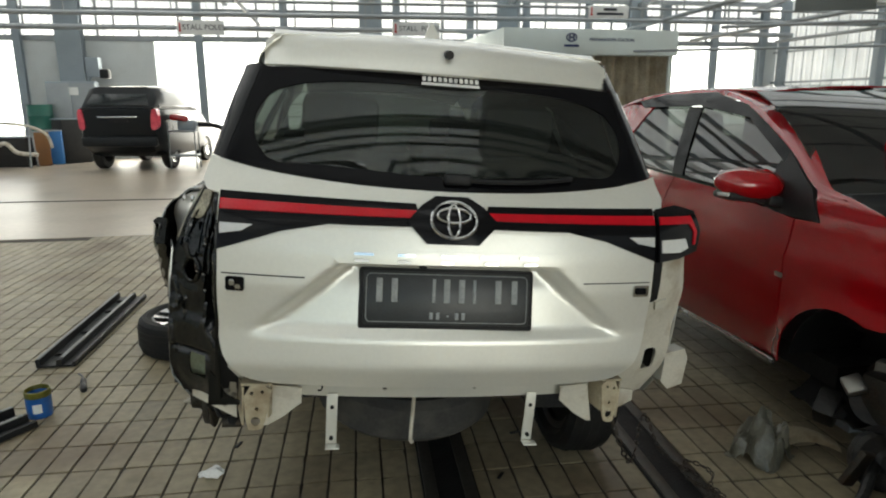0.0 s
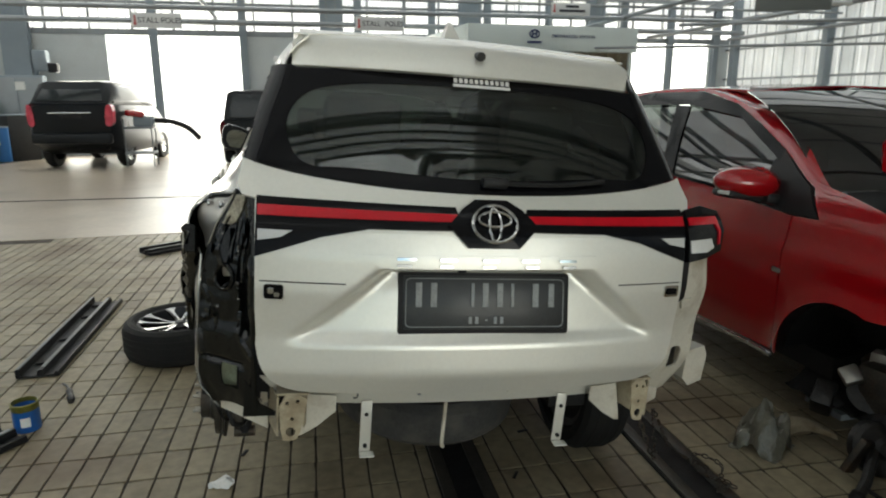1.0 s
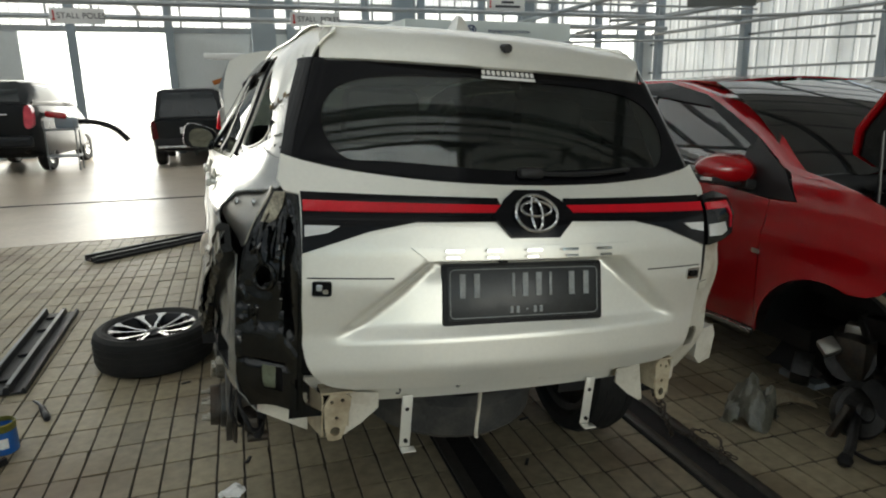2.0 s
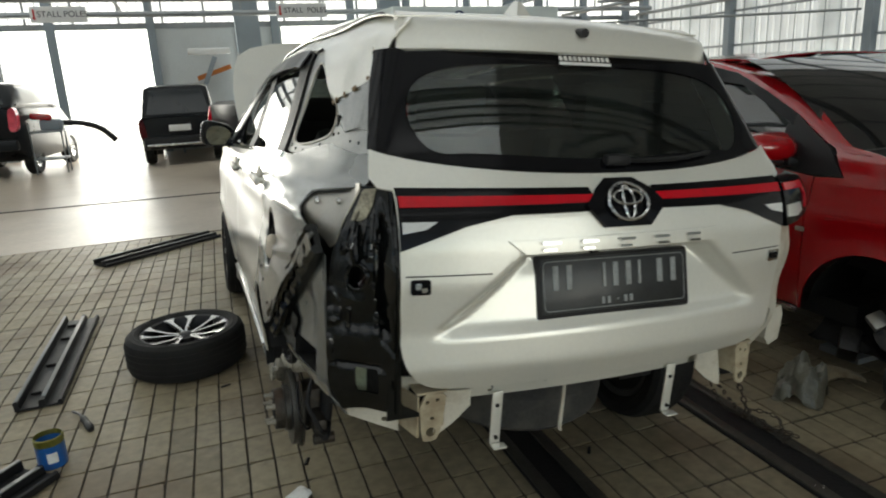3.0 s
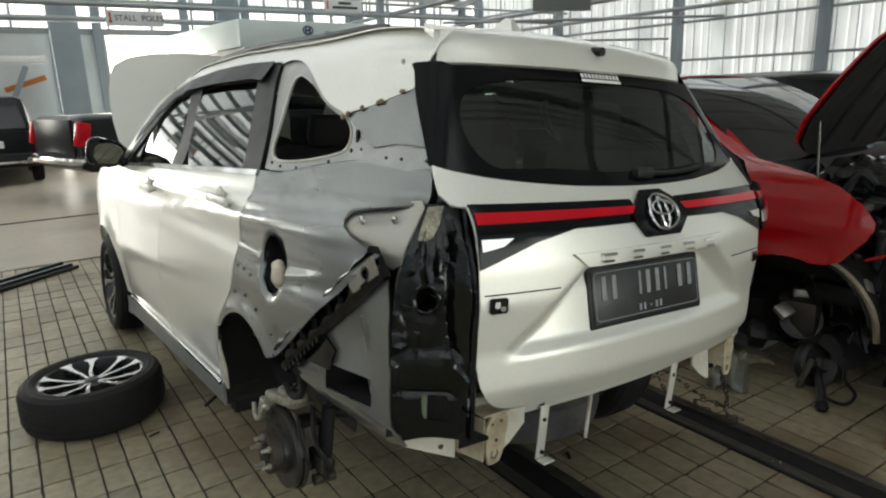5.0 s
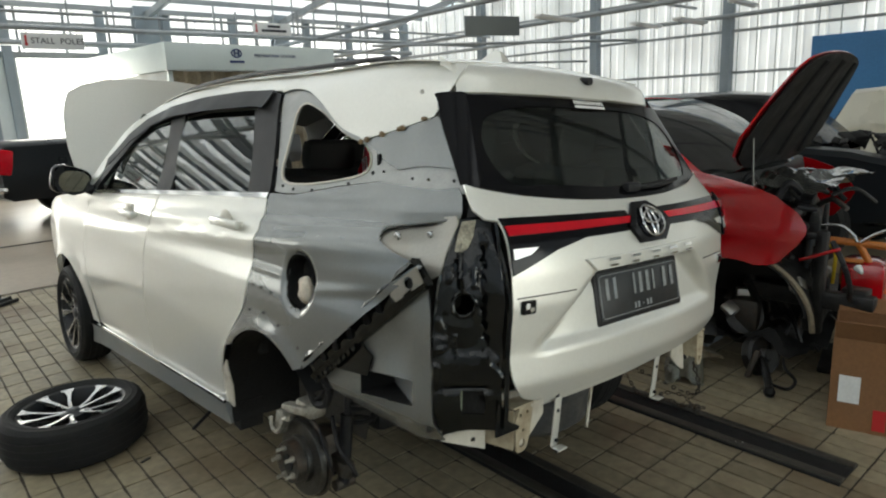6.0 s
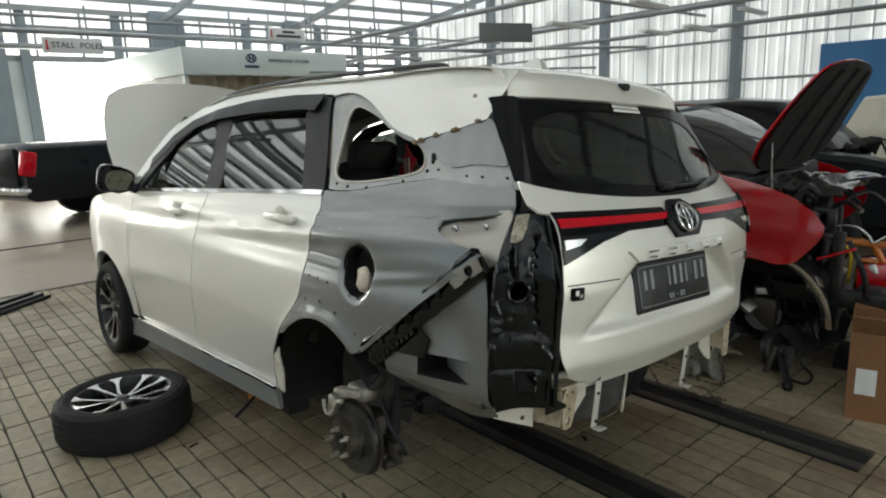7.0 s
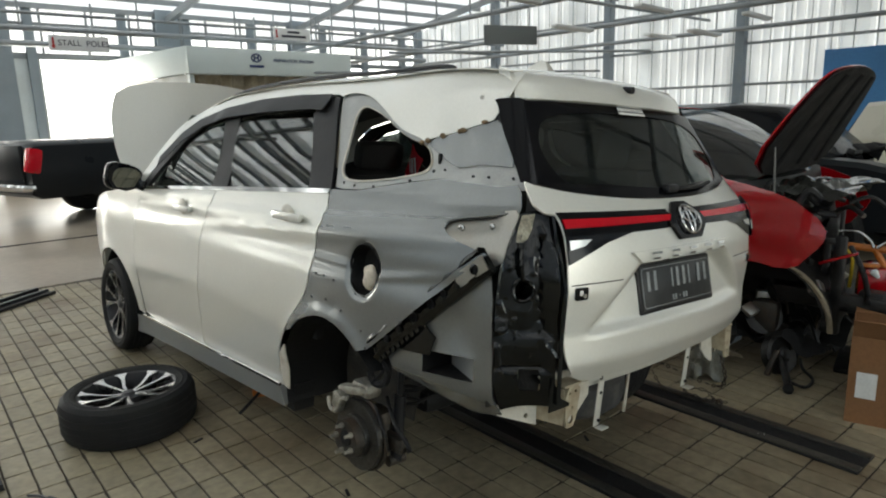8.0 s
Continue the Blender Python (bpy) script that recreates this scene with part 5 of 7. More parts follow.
# name strip and badges as plain shapes
part("name_strip", panel([(-.345, 1.085), (.305, 1.090), (.335, 1.055), (-.30, 1.050)], on_tail(.010), .012, .02), WHITE, gate, "raised white trim strip")
for x, w in ((-.235, .05), (-.125, .045), (-.01, .045), (.10, .05), (.21, .05)):
    part("name_bar", panel(rrect(x, 1.078, w, .007, .002), on_tail(.020), .005, .02), CHROME, gate)
    part("name_bar", panel(rrect(x + (.006 if x > 0 else -.005), 1.061, w * .75, .006, .002), on_tail(.020), .005, .02), CHROME, gate)
bl = part("model_badge", panel(rrect(-.565, .978, .048, .038, .006), on_tail(.006), .006, .1), GLOSS_BLACK, gate, "black square badge")
part("badge_mark", panel(rrect(-.572, .982, .014, .016, .004), on_tail(.009), .003, .1), CHROME, bl)
part("badge_mark", panel(rrect(-.557, .972, .014, .012, .004), on_tail(.009), .003, .1), CHROME, bl)
br = part("model_badge", panel(rrect(.572, .980, .052, .034, .006), on_tail(.006), .006, .1), CHROME, gate, "chrome square badge")
part("badge_mark", panel(rrect(.572, .980, .034, .019, .004), on_tail(.009), .003, .1), GLOSS_BLACK, br)
# thin black beads put the shade of the creases on the paint
part("crease_line", tube([on_tail(.0005)(x, 1.004) for x in (-.60, -.5, -.42, -.385)], .0018, 2, 5), SEAL_DULL, gate)
part("crease_line", tube([on_tail(.0005)(x, 1.004) for x in (.60, .5, .42, .385)], .0018, 2, 5), SEAL_DULL, gate)
part("catch_button", box(bmesh.new(), on_tail(.006)(-.07, 1.035), (.022, .02, .012), None, .003), PLASTIC, gate)
# number plate: frame, field and unreadable bars
plate = part("number_plate", box(bmesh.new(), (.003, .024, .940), (.474, .018, .160), None, .008), PLASTIC, gate, "black plastic number plate frame")
part("plate_field", box(bmesh.new(), (.003, .014, .942), (.448, .006, .138), None, .003), mat("plate_black", (0.02, 0.022, 0.023), 0.4, 0.2, 0.1, 0.3, 30, 200, 0.05), plate)
part("plate_rim", tube([(x, .0105, z) for x, z in rrect(.003, .942, .434, .124, .012)], .0013, 0, 4, True), PALE, plate)
for x, w in ((-.18, .030), (-.14, .030), (-.035, .016), (0.0, .030), (.04, .030), (.075, .016), (.14, .032), (.185, .030)):
    part("plate_bar", box(bmesh.new(), (x, .0098, .962), (w * .55, .003, .062), None, .001), PALE, plate)
for x in (-.045, -.027, 0, .024, .042):
    part("plate_bar", box(bmesh.new(), (x + .004, .0098, .897), (.009 if x else .006, .003, .018 if x else .005), None, .0008), PALE, plate)

# the plate leans back into its recess
plate.matrix_basis = Matrix.Translation((0, .017, .002)) @ Matrix.Translation((.003, .024, .940)) @ Euler((radians(-12.3), 0, radians(-1.2))).to_matrix().to_4x4() @ Matrix.Diagonal((1.035, 1, 1.06, 1)) @ Matrix.Translation((-.003, -.024, -.940))

# right lamp on the body and stripped right corner
rl = part("tail_lamp", panel([(.62, 1.212), (.70, 1.222), (.775, 1.205), (.792, 1.15), (.775, 1.09), (.70, 1.072), (.625, 1.064)], on_tail(.012), .05, .02), GLOSS_BLACK, car, "gloss black tail lamp")
part("red_hook", panel([(.625, 1.193), (.750, 1.194), (.772, 1.15), (.764, 1.11), (.757, 1.11), (.760, 1.15), (.742, 1.172), (.625, 1.172)], on_tail(.017), .008, .02), RED_LENS, rl, "red hook-shaped light")
part("reverse_lens", panel([(.63, 1.128), (.722, 1.130), (.735, 1.102), (.700, 1.090), (.632, 1.092)], on_tail(.016), .006, .03), CLEAR_LENS, rl, "clear lower lens")
rc = [(.622, 1.07), (.77, 1.08), (.772, .95), (.76, .80), (.742, .70), (.70, .60), (.61, .585), (.575, .64), (.565, .705), (.605, .76), (.62, .84)]
part("corner_panel", panel(rc, lambda x, z: Vector((x, tail_y(x, z) + .045 + .02 * math.sin(z * 25) * .3, z)), .005, .025, [rrect(.675, .735, .05, .075, .015)]), WHITE_DUSTY, car, "dusty white corner panel without bumper")
part("corner_step", panel([(.635, 1.06), (.665, 1.06), (.66, .94), (.64, .93)], lambda x, z: Vector((x, tail_y(x, z) + .03, z)), .01, .03), PLASTIC, car)
part("lamp_tab", panel([(.655, .93), (.70, .935), (.695, .90), (.66, .905)], lambda x, z: Vector((x, tail_y(x, z) + .03, z)), .006, .03), WHITE_DUSTY, car)
part("arch_corner", panel([(.772, .725), (.850, .735), (.868, .70), (.858, .61), (.80, .598), (.768, .63)], lambda x, z: Vector((x, .19 + .25 * (x - .772), z)), .05, .02), WHITE_DUSTY, car, "cream wheel arch corner")

# rear panel, beam, brackets and straps under the tailgate
part("rear_panel", panel([(-.60, .70), (.60, .70), (.56, .66), (.42, .612), (-.38, .615), (-.56, .655)], lambda x, z: Vector((x, .115 + .05 * (abs(x) / .6) ** 2 - .25 * (z - .65), z)), .006, .04, [ring(x, z, .007, n=8) for x, z in ((-.38, .675), (-.35, .668), (-.15, .645), (0, .652), (.12, .648), (.22, .662), (.34, .672))]), WHITE, car, "white rear body panel with holes")
for s in (-1, 1):
    dx_, dz_, dy_, kx_ = (0.0, 0.0, 0.0, 1.0) if s < 0 else (.022, .018, -.018, .76)
    bk = prism([(s * a, b) for a, b in soft([(.549, .668), (.470, .668), (.476, .62), (.492, .54), (.516, .532), (.541, .537)], 1)], lambda x, z: Vector((x, .080, z)), (0, .008, 0), [ring(s * .515, .560, .0135, n=16)] + [ring(s * a, b, .0055, n=8) for a, b in ((.526, .646), (.497, .650), (.512, .599))])
    box(bk, (s * .562, .132, .605), (.005, .10, .115), (0, 0, s * -14))
    box(bk, (s * .468, .132, .618), (.005, .10, .095), (0, 0, s * 14))
    box(bk, (s * .512, .14, .672), (.085, .12, .006))
    for v in bk.verts:
        v.co = Vector((s * (.51 + (abs(v.co.x) - .51) * kx_ + dx_), v.co.y + dy_, v.co.z + dz_))
    pb = part("beam_bracket", bk, BEIGE, car, "dirty beige bumper bracket")
    part("inner_plate", box(bmesh.new(), (s * (.512 + dx_), .15 + dy_, .60 + dz_), (.085 * kx_, .006, .13)), SEAL_DULL, pb)
    gp = [(.475, .66), (.39, .65), (.39, .605), (.44, .562), (.485, .535), (.50, .535)]
    gus = panel([(s * x, z) for x, z in gp], lambda x, z: Vector((x, .112, z)), .006, .05)
    part("bracket_gusset", gus, WHITE_DUSTY, car, "dusty white gusset")
    x = s * .302
    st = bmesh.new()
    box(st, (x, .121, .545), (.032, .005, .165), (4, 0, 0), .0015)
    box(st, (x + .004, .105, .463), (.042, .03, .004), None, .001)
    ps = part("strap", st, WHITE, car, "white bumper strap")
    # strap holes are black discs too, dark by colour
    for dz in (.585, .485):
        part("strap_hole", cyl(bmesh.new(), (x, .113, dz), (x, .12, dz), .006, seg=10), SEAL_DULL, ps)
endp = panel([(-.71, .62), (-.60, .610), (-.598, .640), (-.580, .640), (-.578, .530), (-.60, .538), (-.64, .553), (-.71, .58)], lambda x, z: Vector((x, .165 + .045 * ((-.575 - x) / .13), z)), .006, .03, [ring(-.615, .566, .008, n=10)])
part("beam_end", endp, WHITE_DUSTY, car, "dusty white end plate with raw edge")
for k in range(7):
    blob = bmesh.new()
    bmesh.ops.create_icosphere(blob, subdivisions=1, radius=.009, matrix=Matrix.Translation((-.69 + .018 * k, .19 - .009 * k, .617 + .004 * (k % 3))))
    part("sealer_blob", blob, BARE, car)
part("right_end", panel([(.565, .64), (.66, .61), (.66, .575), (.565, .555)], lambda x, z: Vector((x, .12 + .06 * ((x - .56) / .14), z)), .006, .04), WHITE_DUSTY, car, "dusty white end plate")
part("hook", tube([(-.335, .10, .665), (-.332, .092, .655), (-.338, .092, .648), (-.344, .094, .65)], .0025, 3, 6), PLASTIC, car)

# spare wheel carrier and underbody
part("spare_tyre", lathe([(.17, -.06), (.29, -.075), (.315, -.05), (.32, 0), (.315, .05), (.29, .075), (.17, .06)], 40), DUSTY_RUBBER, car, "worn dusty spare tyre under the floor").matrix_basis = Matrix.Translation((-.03, .56, .475)) @ Matrix.Rotation(radians(4), 4, "X")
part("spare_hanger", tube([(-.055, .16, .62), (-.056, .165, .53), (-.057, .17, .45), (-.05, .175, .435)], .006, 4, 8), WHITE_DUSTY, car, "spare wheel winch rod")
part("underfloor", boxes(((0, 2.45, .42), (1.30, 2.1, .10)), ((0, .72, .66), (.94, .9, .05))), SEAL_DULL, car, "dark underbody")
part("axle_beam", boxes(((0, .86, .36), (.96, .12, .09), None, .03), ((-.42, 1.15, .36), (.07, .6, .07), None, .02), ((.42, 1.15, .36), (.07, .6, .07), None, .02)), SEAL_DULL, car, "dark rear axle beam")
part("wheelhouse", panel(arc(ARCH_R, -14, 150, 20, .02) + [(.62, .50), (.80, .50), (.86, .28)], lambda y, z: Vector((-.50, y, z)), .004, .1), DUSTY_SEAL, car, "dark wheelhouse")
whl = bmesh.new()
a_ = [(y, z) for y, z in arc(ARCH_R, -14, 140, 24, -.002)]
for (y0, z0), (y1, z1) in zip(a_, a_[1:]):
    whl.faces.new([whl.verts.new(v) for v in ((-half_width(y0, max(z0, .4)) + .01, y0, z0), (-half_width(y1, max(z1, .4)) + .01, y1, z1), (-.5, y1, z1), (-.5, y0, z0))])
bmesh.ops.remove_doubles(whl, verts=whl.verts, dist=1e-4)
part("wheelhouse_liner", whl, SEAL_DULL, car)
part("mud_flap", panel([(1.33, .36), (1.40, .34), (1.40, .24), (1.34, .235)], lambda y, z: Vector((-.775, y, z)), .10, .1), SEAL_DULL, car, "torn black liner end")
part("sill_end", panel([(1.31, .56), (1.385, .50), (1.39, .355), (1.325, .35), (1.305, .45)], on_side(-1, -.004), .006, .05), WHITE_DUSTY, car, "white sill end")
for c, s in ((ARCH_F, -1), (ARCH_F, 1), (ARCH_R, 1)):
    wl = bmesh.new()
    a_ = arc(c, -5, 185, 20, .0)
    for (y0, z0), (y1, z1) in zip(a_, a_[1:]):
        wl.faces.new([wl.verts.new(v) for v in ((s * .80, y0, z0), (s * .80, y1, z1), (s * .48, y1, z1), (s * .48, y0, z0))])
    wl.faces.new([wl.verts.new((s * .48, y, z)) for y, z in a_])
    bmesh.ops.remove_doubles(wl, verts=wl.verts, dist=1e-4)
    part("arch_liner", wl, SEAL_DULL, car)

# cabin
part("headliner", panel([(-.50, .5), (.50, .5), (.50, 2.9), (-.50, 2.9)], lambda x, y: Vector((x, y, roof_z(x, y) - .05)), .01, .2), HEADLINER, car, "beige headliner")
part("cabin_floor", boxes(((0, .85, .55), (.96, 1.1, .04)), ((0, 2.45, .55), (1.36, 2.1, .04))), TRIM, car)
for s in (-1, 1):
    part("door_card", boxes(((s * .70, 2.2, .85), (.03, 1.9, .56)), ((s * .645, .72, 1.0), (.03, .7, .44))), TRIM, car)
part("load_sill", box(bmesh.new(), (0, .22, .98), (1.1, .04, .42)), TRIM, car)
part("dashboard", box(bmesh.new(), (0, 3.2, 1.0), (1.35, .35, .25), None, .06), TRIM, car)
part("steering_wheel", tube([(.33 + .17 * math.cos(a), 2.93 + .06 * math.sin(a), 1.05 + .16 * math.sin(a)) for a in np.linspace(0, 2 * math.pi, 17)[:-1]], .016, 1, 8, True), TRIM, car)


def seat(x, y, w, tilt, row):
    s_ = part("seat", box(bmesh.new(), (x, y + .22, .80), (w, .48, .16), (4, 0, 0), .05), SEAT, car, "dark cloth car seat")
    part("backrest", box(bmesh.new(), (x, y, 1.06 if row == 3 else 1.02), (w, .14, .54), (tilt, 0, 0), .05), SEAT, s_)
    for dx in ((0,) if w < .6 else (-w / 4, w / 4)):
        part("headrest", box(bmesh.new(), (x + dx, y - .07, 1.40 if row == 3 else 1.345), (.25, .09, .17 if row == 3 else .13), (tilt, 0, 0), .035), SEAT, s_)


for x in (-.30, .30):
    seat(x, .62, .50, 8, 3)
for x, w in ((-.30, .52), (.32, .5)):
    seat(x, 1.45, w, 12, 2)
for x in (-.36, .36):
    seat(x, 2.30, .5, 12, 1)

# windscreen, raised bonnet and front end
ob = part("windscreen", panel([(-.5, 0), (.5, 0), (.62, 1), (-.62, 1)], lambda x, v: Vector((x, 3.05 + .62 * v + .06 * (1 - (x / .6) ** 2), 1.545 - .46 * v)), .004, .1), GLASS_DARK, car, "windscreen")
ob.visible_shadow = False
hood = soft([(-.60, 0), (.60, 0), (.67, .55), (.56, .88), (-.56, .88), (-.67, .55)], 2)
part("bonnet", panel(hood, lambda x, v: Vector((x - .05, 3.80 + .36 * v + .08 * (x / .66) ** 2 - .10 * v * v, 1.0 + .93 * v)), .02, .08), WHITE, car, "white bonnet propped open")
part("cowl", box(bmesh.new(), (0, 3.72, 1.0), (1.3, .2, .06), None, .02), PLASTIC, car)
part("engine", boxes(((.05, 4.05, .78), (.7, .4, .3), None, .04), ((-.45, 4.1, .8), (.2, .3, .25), None, .03)), ENGINE, car, "engine under the raised bonnet")
part("front_bumper", panel([(-.75, .25), (.75, .25), (.75, .8), (-.75, .8)], lambda x, z: Vector((x, 4.46 - .35 * (abs(x) / .8) ** 3, z)), .02, .08), WHITE, car, "white front bumper")


# ---- wheels ----
def wheel(name, label, m, parent=None):
    """A low-profile tyre on a ten-spoke two-tone alloy, axis along z, face up."""
    w = thing(name, label, "wheel", m) if parent is None else new(name)
    if parent is not None:
        w.parent, w.matrix_basis = parent, m
    tyre = [(.234, -.085), (.252, -.100), (.287, -.102), (.309, -.085), (.318, -.055), (.320, 0), (.318, .055), (.309, .085), (.287, .102), (.252, .100), (.234, .087), (.226, .07), (.226, -.07)]
    t = part("tyre", lathe(tyre, 56), RUBBER, w, "black low-profile tyre")
    for zz in (-.05, -.017, .017, .05):
        part("tread_groove", lathe([(.3205, zz - .003), (.3205, zz + .003), (.313, zz + .003), (.313, zz - .003)], 56), SEAL_DULL, t)
    part("sidewall_ring", lathe([(.258, .1005), (.262, .1035), (.266, .1035), (.270, .102)], 56), RUBBER, t)
    r = part("rim", lathe([(.234, .086), (.229, .089), (.220, .082), (.212, .055), (.200, .0), (.200, -.07), (.226, -.08), (.226, .075)], 56), ALLOY_DARK, w, "dark painted rim barrel")
    part("rim_lip", lathe([(.236, .087), (.231, .0920), (.222, .087), (.228, .080)], 56), ALLOY_DARK, r)
    part("rim_back", lathe([(.20, -.03), (.06, -.03), (.06, -.05), (.20, -.05)], 32), SEAL_DULL, r)
    hub = part("hub_face", lathe([(.0, .066), (.028, .068), (.034, .062), (.062, .055), (.066, .02), (.0, .02)], 32, closed=False), ALLOY_DARK, r)
    part("centre_cap", lathe([(.0, .073), (.022, .072), (.027, .066), (.0, .066)], 24, closed=False), ALLOY_DARK, hub)
    for k in range(5):
        a = 2 * math.pi * k / 5
        part("nut_hole", cyl(bmesh.new(), (.045 * math.cos(a + .63), .045 * math.sin(a + .63), .03), (.045 * math.cos(a + .63), .045 * math.sin(a + .63), .0585), .008, seg=10), SEAL_DULL, hub)
        for d in (-.20, .20):
            sp_ = bmesh.new()
            inner_a, outer_a = a + d * .75, a + d * 1.35
            pts = []
            for rr, ang, wd, zt in ((.034, inner_a, .0065, .062), (.10, inner_a * .6 + outer_a * .4, .0068, .067), (.168, outer_a, .0085, .078), (.196, outer_a, .014, .083), (.212, outer_a, .024, .087), (.226, outer_a, .034, .090)):
                c_, s_ = math.cos(ang), math.sin(ang)
                pts.append([(rr * c_ + s_ * wd, rr * s_ - c_ * wd, zt), (rr * c_ - s_ * wd, rr * s_ + c_ * wd, zt), (rr * c_ - s_ * wd * .8, rr * s_ + c_ * wd * .8, zt - .04), (rr * c_ + s_ * wd * .8, rr * s_ - c_ * wd * .8, zt - .04)])
            vs = [[sp_.verts.new(q) for q in p] for p in pts]
            for u, v in zip(vs, vs[1:]):
                for j in range(4):
                    sp_.faces.new((u[j], u[(j + 1) % 4], v[(j + 1) % 4], v[j]))
            sp_.faces.new(vs[0])
            sp_.faces.new(vs[-1])
            part("spoke", sp_, ALLOY, r, "machined silver spoke", 30)
    return w


wheel("wheel", "removed alloy wheel with low-profile tyre lying on tiles", pose(-1.222, 2.385, 0.107, 0, 0, 25) @ Matrix.Diagonal((1.01, 1.01, 1.04, 1)))
wheel("front_wheel", "", pose(-.752, 3.645, .262, 0, -90, 0) @ pose(0, 0, 0, 0, 0, 12), car)
wheel("front_wheel", "", pose(.745, 3.645, .355, 0, 90, 0), car)
wheel("rear_wheel", "", pose(.735, .86, .365, 0, 90, 0), car)

# left rear hub, disc brake and damper
hub = part("wheel_hub", lathe([(0, .0), (.032, .0), (.034, .022), (.072, .024), (.075, -.012), (0, -.012)], 32, closed=False), CAST, car, "rusty wheel hub")
HUB = pose(-.812, .855, .306, 0, -90, 0)
hub.matrix_basis = HUB
dsc = part("brake_disc", lathe([(.076, -.010), (.082, -.012), (.084, -.030), (.133, -.030), (.135, -.034), (.135, -.050), (.06, -.050), (.06, -.010)], 48), DISC, car, "worn brake disc")
dsc.matrix_basis = HUB
part("hub_bore", cyl(bmesh.new(), (0, 0, .002), (0, 0, .0245), .030, seg=20), SEAL_DULL, hub)
for k in range(5):
    a = 2 * math.pi * k / 5 + .3
    part("wheel_stud", cyl(cyl(bmesh.new(), (.052 * math.cos(a), .052 * math.sin(a), .0), (.052 * math.cos(a), .052 * math.sin(a), .055), .0065, seg=10), (.052 * math.cos(a), .052 * math.sin(a), .02), (.052 * math.cos(a), .052 * math.sin(a), .034), .011, seg=6), CALIPER, hub, "worn zinc wheel stud")
cal = part("brake_caliper", boxes(((-.79, .955, .415), (.05, .05, .085), (25, 0, 0), .012), ((-.765, .90, .47), (.05, .16, .035), (-12, 0, 0), .012), ((-.735, .86, .48), (.075, .11, .06), (0, 0, 0), .02), ((-.79, .985, .40), (.022, .035, .09), (12, 0, 0), .008)), CALIPER, car, "pale zinc brake caliper")
part("caliper_spring", tube([(-.822, .99, .43), (-.825, .975, .395), (-.825, .95, .385), (-.825, .925, .40), (-.822, .90, .445), (-.82, .87, .455)], .008, 4, 8), CALIPER, cal)
part("bleed_pipe", tube([(-.74, .83, .50), (-.735, .78, .55), (-.72, .76, .62), (-.70, .80, .70)], .007, 5, 6), PLASTIC, cal, "black brake hose")
part("dust_shield", lathe([(.05, -.056), (.140, -.054), (.146, -.06), (.146, -.066), (.05, -.062)], 40), CAST, car).matrix_basis = HUB
part("knuckle", boxes(((-.70, .83, .325), (.10, .12, .16), None, .03), ((-.70, .74, .30), (.05, .14, .06), None, .015)), CAST, car, "rusty stub axle carrier")
dm = part("damper", cyl(cyl(bmesh.new(), (-.675, .752, .215), (-.65, .762, .46), .023, seg=18), (-.65, .762, .45), (-.63, .772, .72), .012, seg=12), PLASTIC, car, "black shock absorber")
part("damper_eye", cyl(bmesh.new(), (-.712, .752, .215), (-.638, .752, .215), .020, seg=16), CAST, dm)
coil = []
for k in range(64):
    a = 2 * math.pi * k / 11
    coil.append((-.555 + .055 * math.cos(a), .80 + .055 * math.sin(a), .38 + .30 * k / 63))
part("coil_spring", tube(coil, .008, 0, 6), SEAL_DULL, car, "black coil spring")
part("brake_cable", tube([(-.70, .78, .46), (-.74, .68, .40), (-.72, .64, .34), (-.70, .64, .30), (-.68, .68, .28), (-.66, .72, .29)], .008, 6, 8), PLASTIC, car, "looped handbrake cable")
part("sensor_wire", tube([(-.74, .80, .52), (-.79, .74, .56), (-.78, .70, .60), (-.74, .72, .66), (-.70, .78, .68)], .006, 6, 6), PLASTIC, car, "sensor wire")
part("sensor_wire", tube([(-.76, .77, .44), (-.77, .70, .36), (-.755, .70, .31), (-.74, .72, .28), (-.72, .73, .28)], .005, 6, 6), PLASTIC, car, "sensor wire")
part("torn_liner", tube([(-.79, .72, .66), (-.80, .75, .60), (-.79, .735, .55), (-.78, .69, .56), (-.785, .665, .62), (-.80, .70, .67)], .014, 5, 6, True), PLASTIC, car, "torn black liner scrap")
# ---- other vehicles ----
def body_loft(sections):
    """Sections along y: (y, half width, z bottom, z belt, z top, top half width) lofted into a closed shell."""
    bm = bmesh.new()
    rows = []
    for y, w, zb, zm, zt, wt in sections:
        pts = [(-w * .93, zb), (-w, zb + .12), (-w, (zb + zm) / 2), (-w * .97, zm), (-wt, zt - .05), (-wt * .8, zt), (wt * .8, zt), (wt, zt - .05), (w * .97, zm), (w, (zb + zm) / 2), (w, zb + .12), (w * .93, zb)]
        rows.append([bm.verts.new((x, y, z)) for x, z in pts])
    for a, b in zip(rows, rows[1:]):
        for k in range(12):
            bm.faces.new((a[k], a[(k + 1) % 12], b[(k + 1) % 12], b[k]))
    bm.faces.new(rows[0])
    bm.faces.new(rows[-1])
    return bm


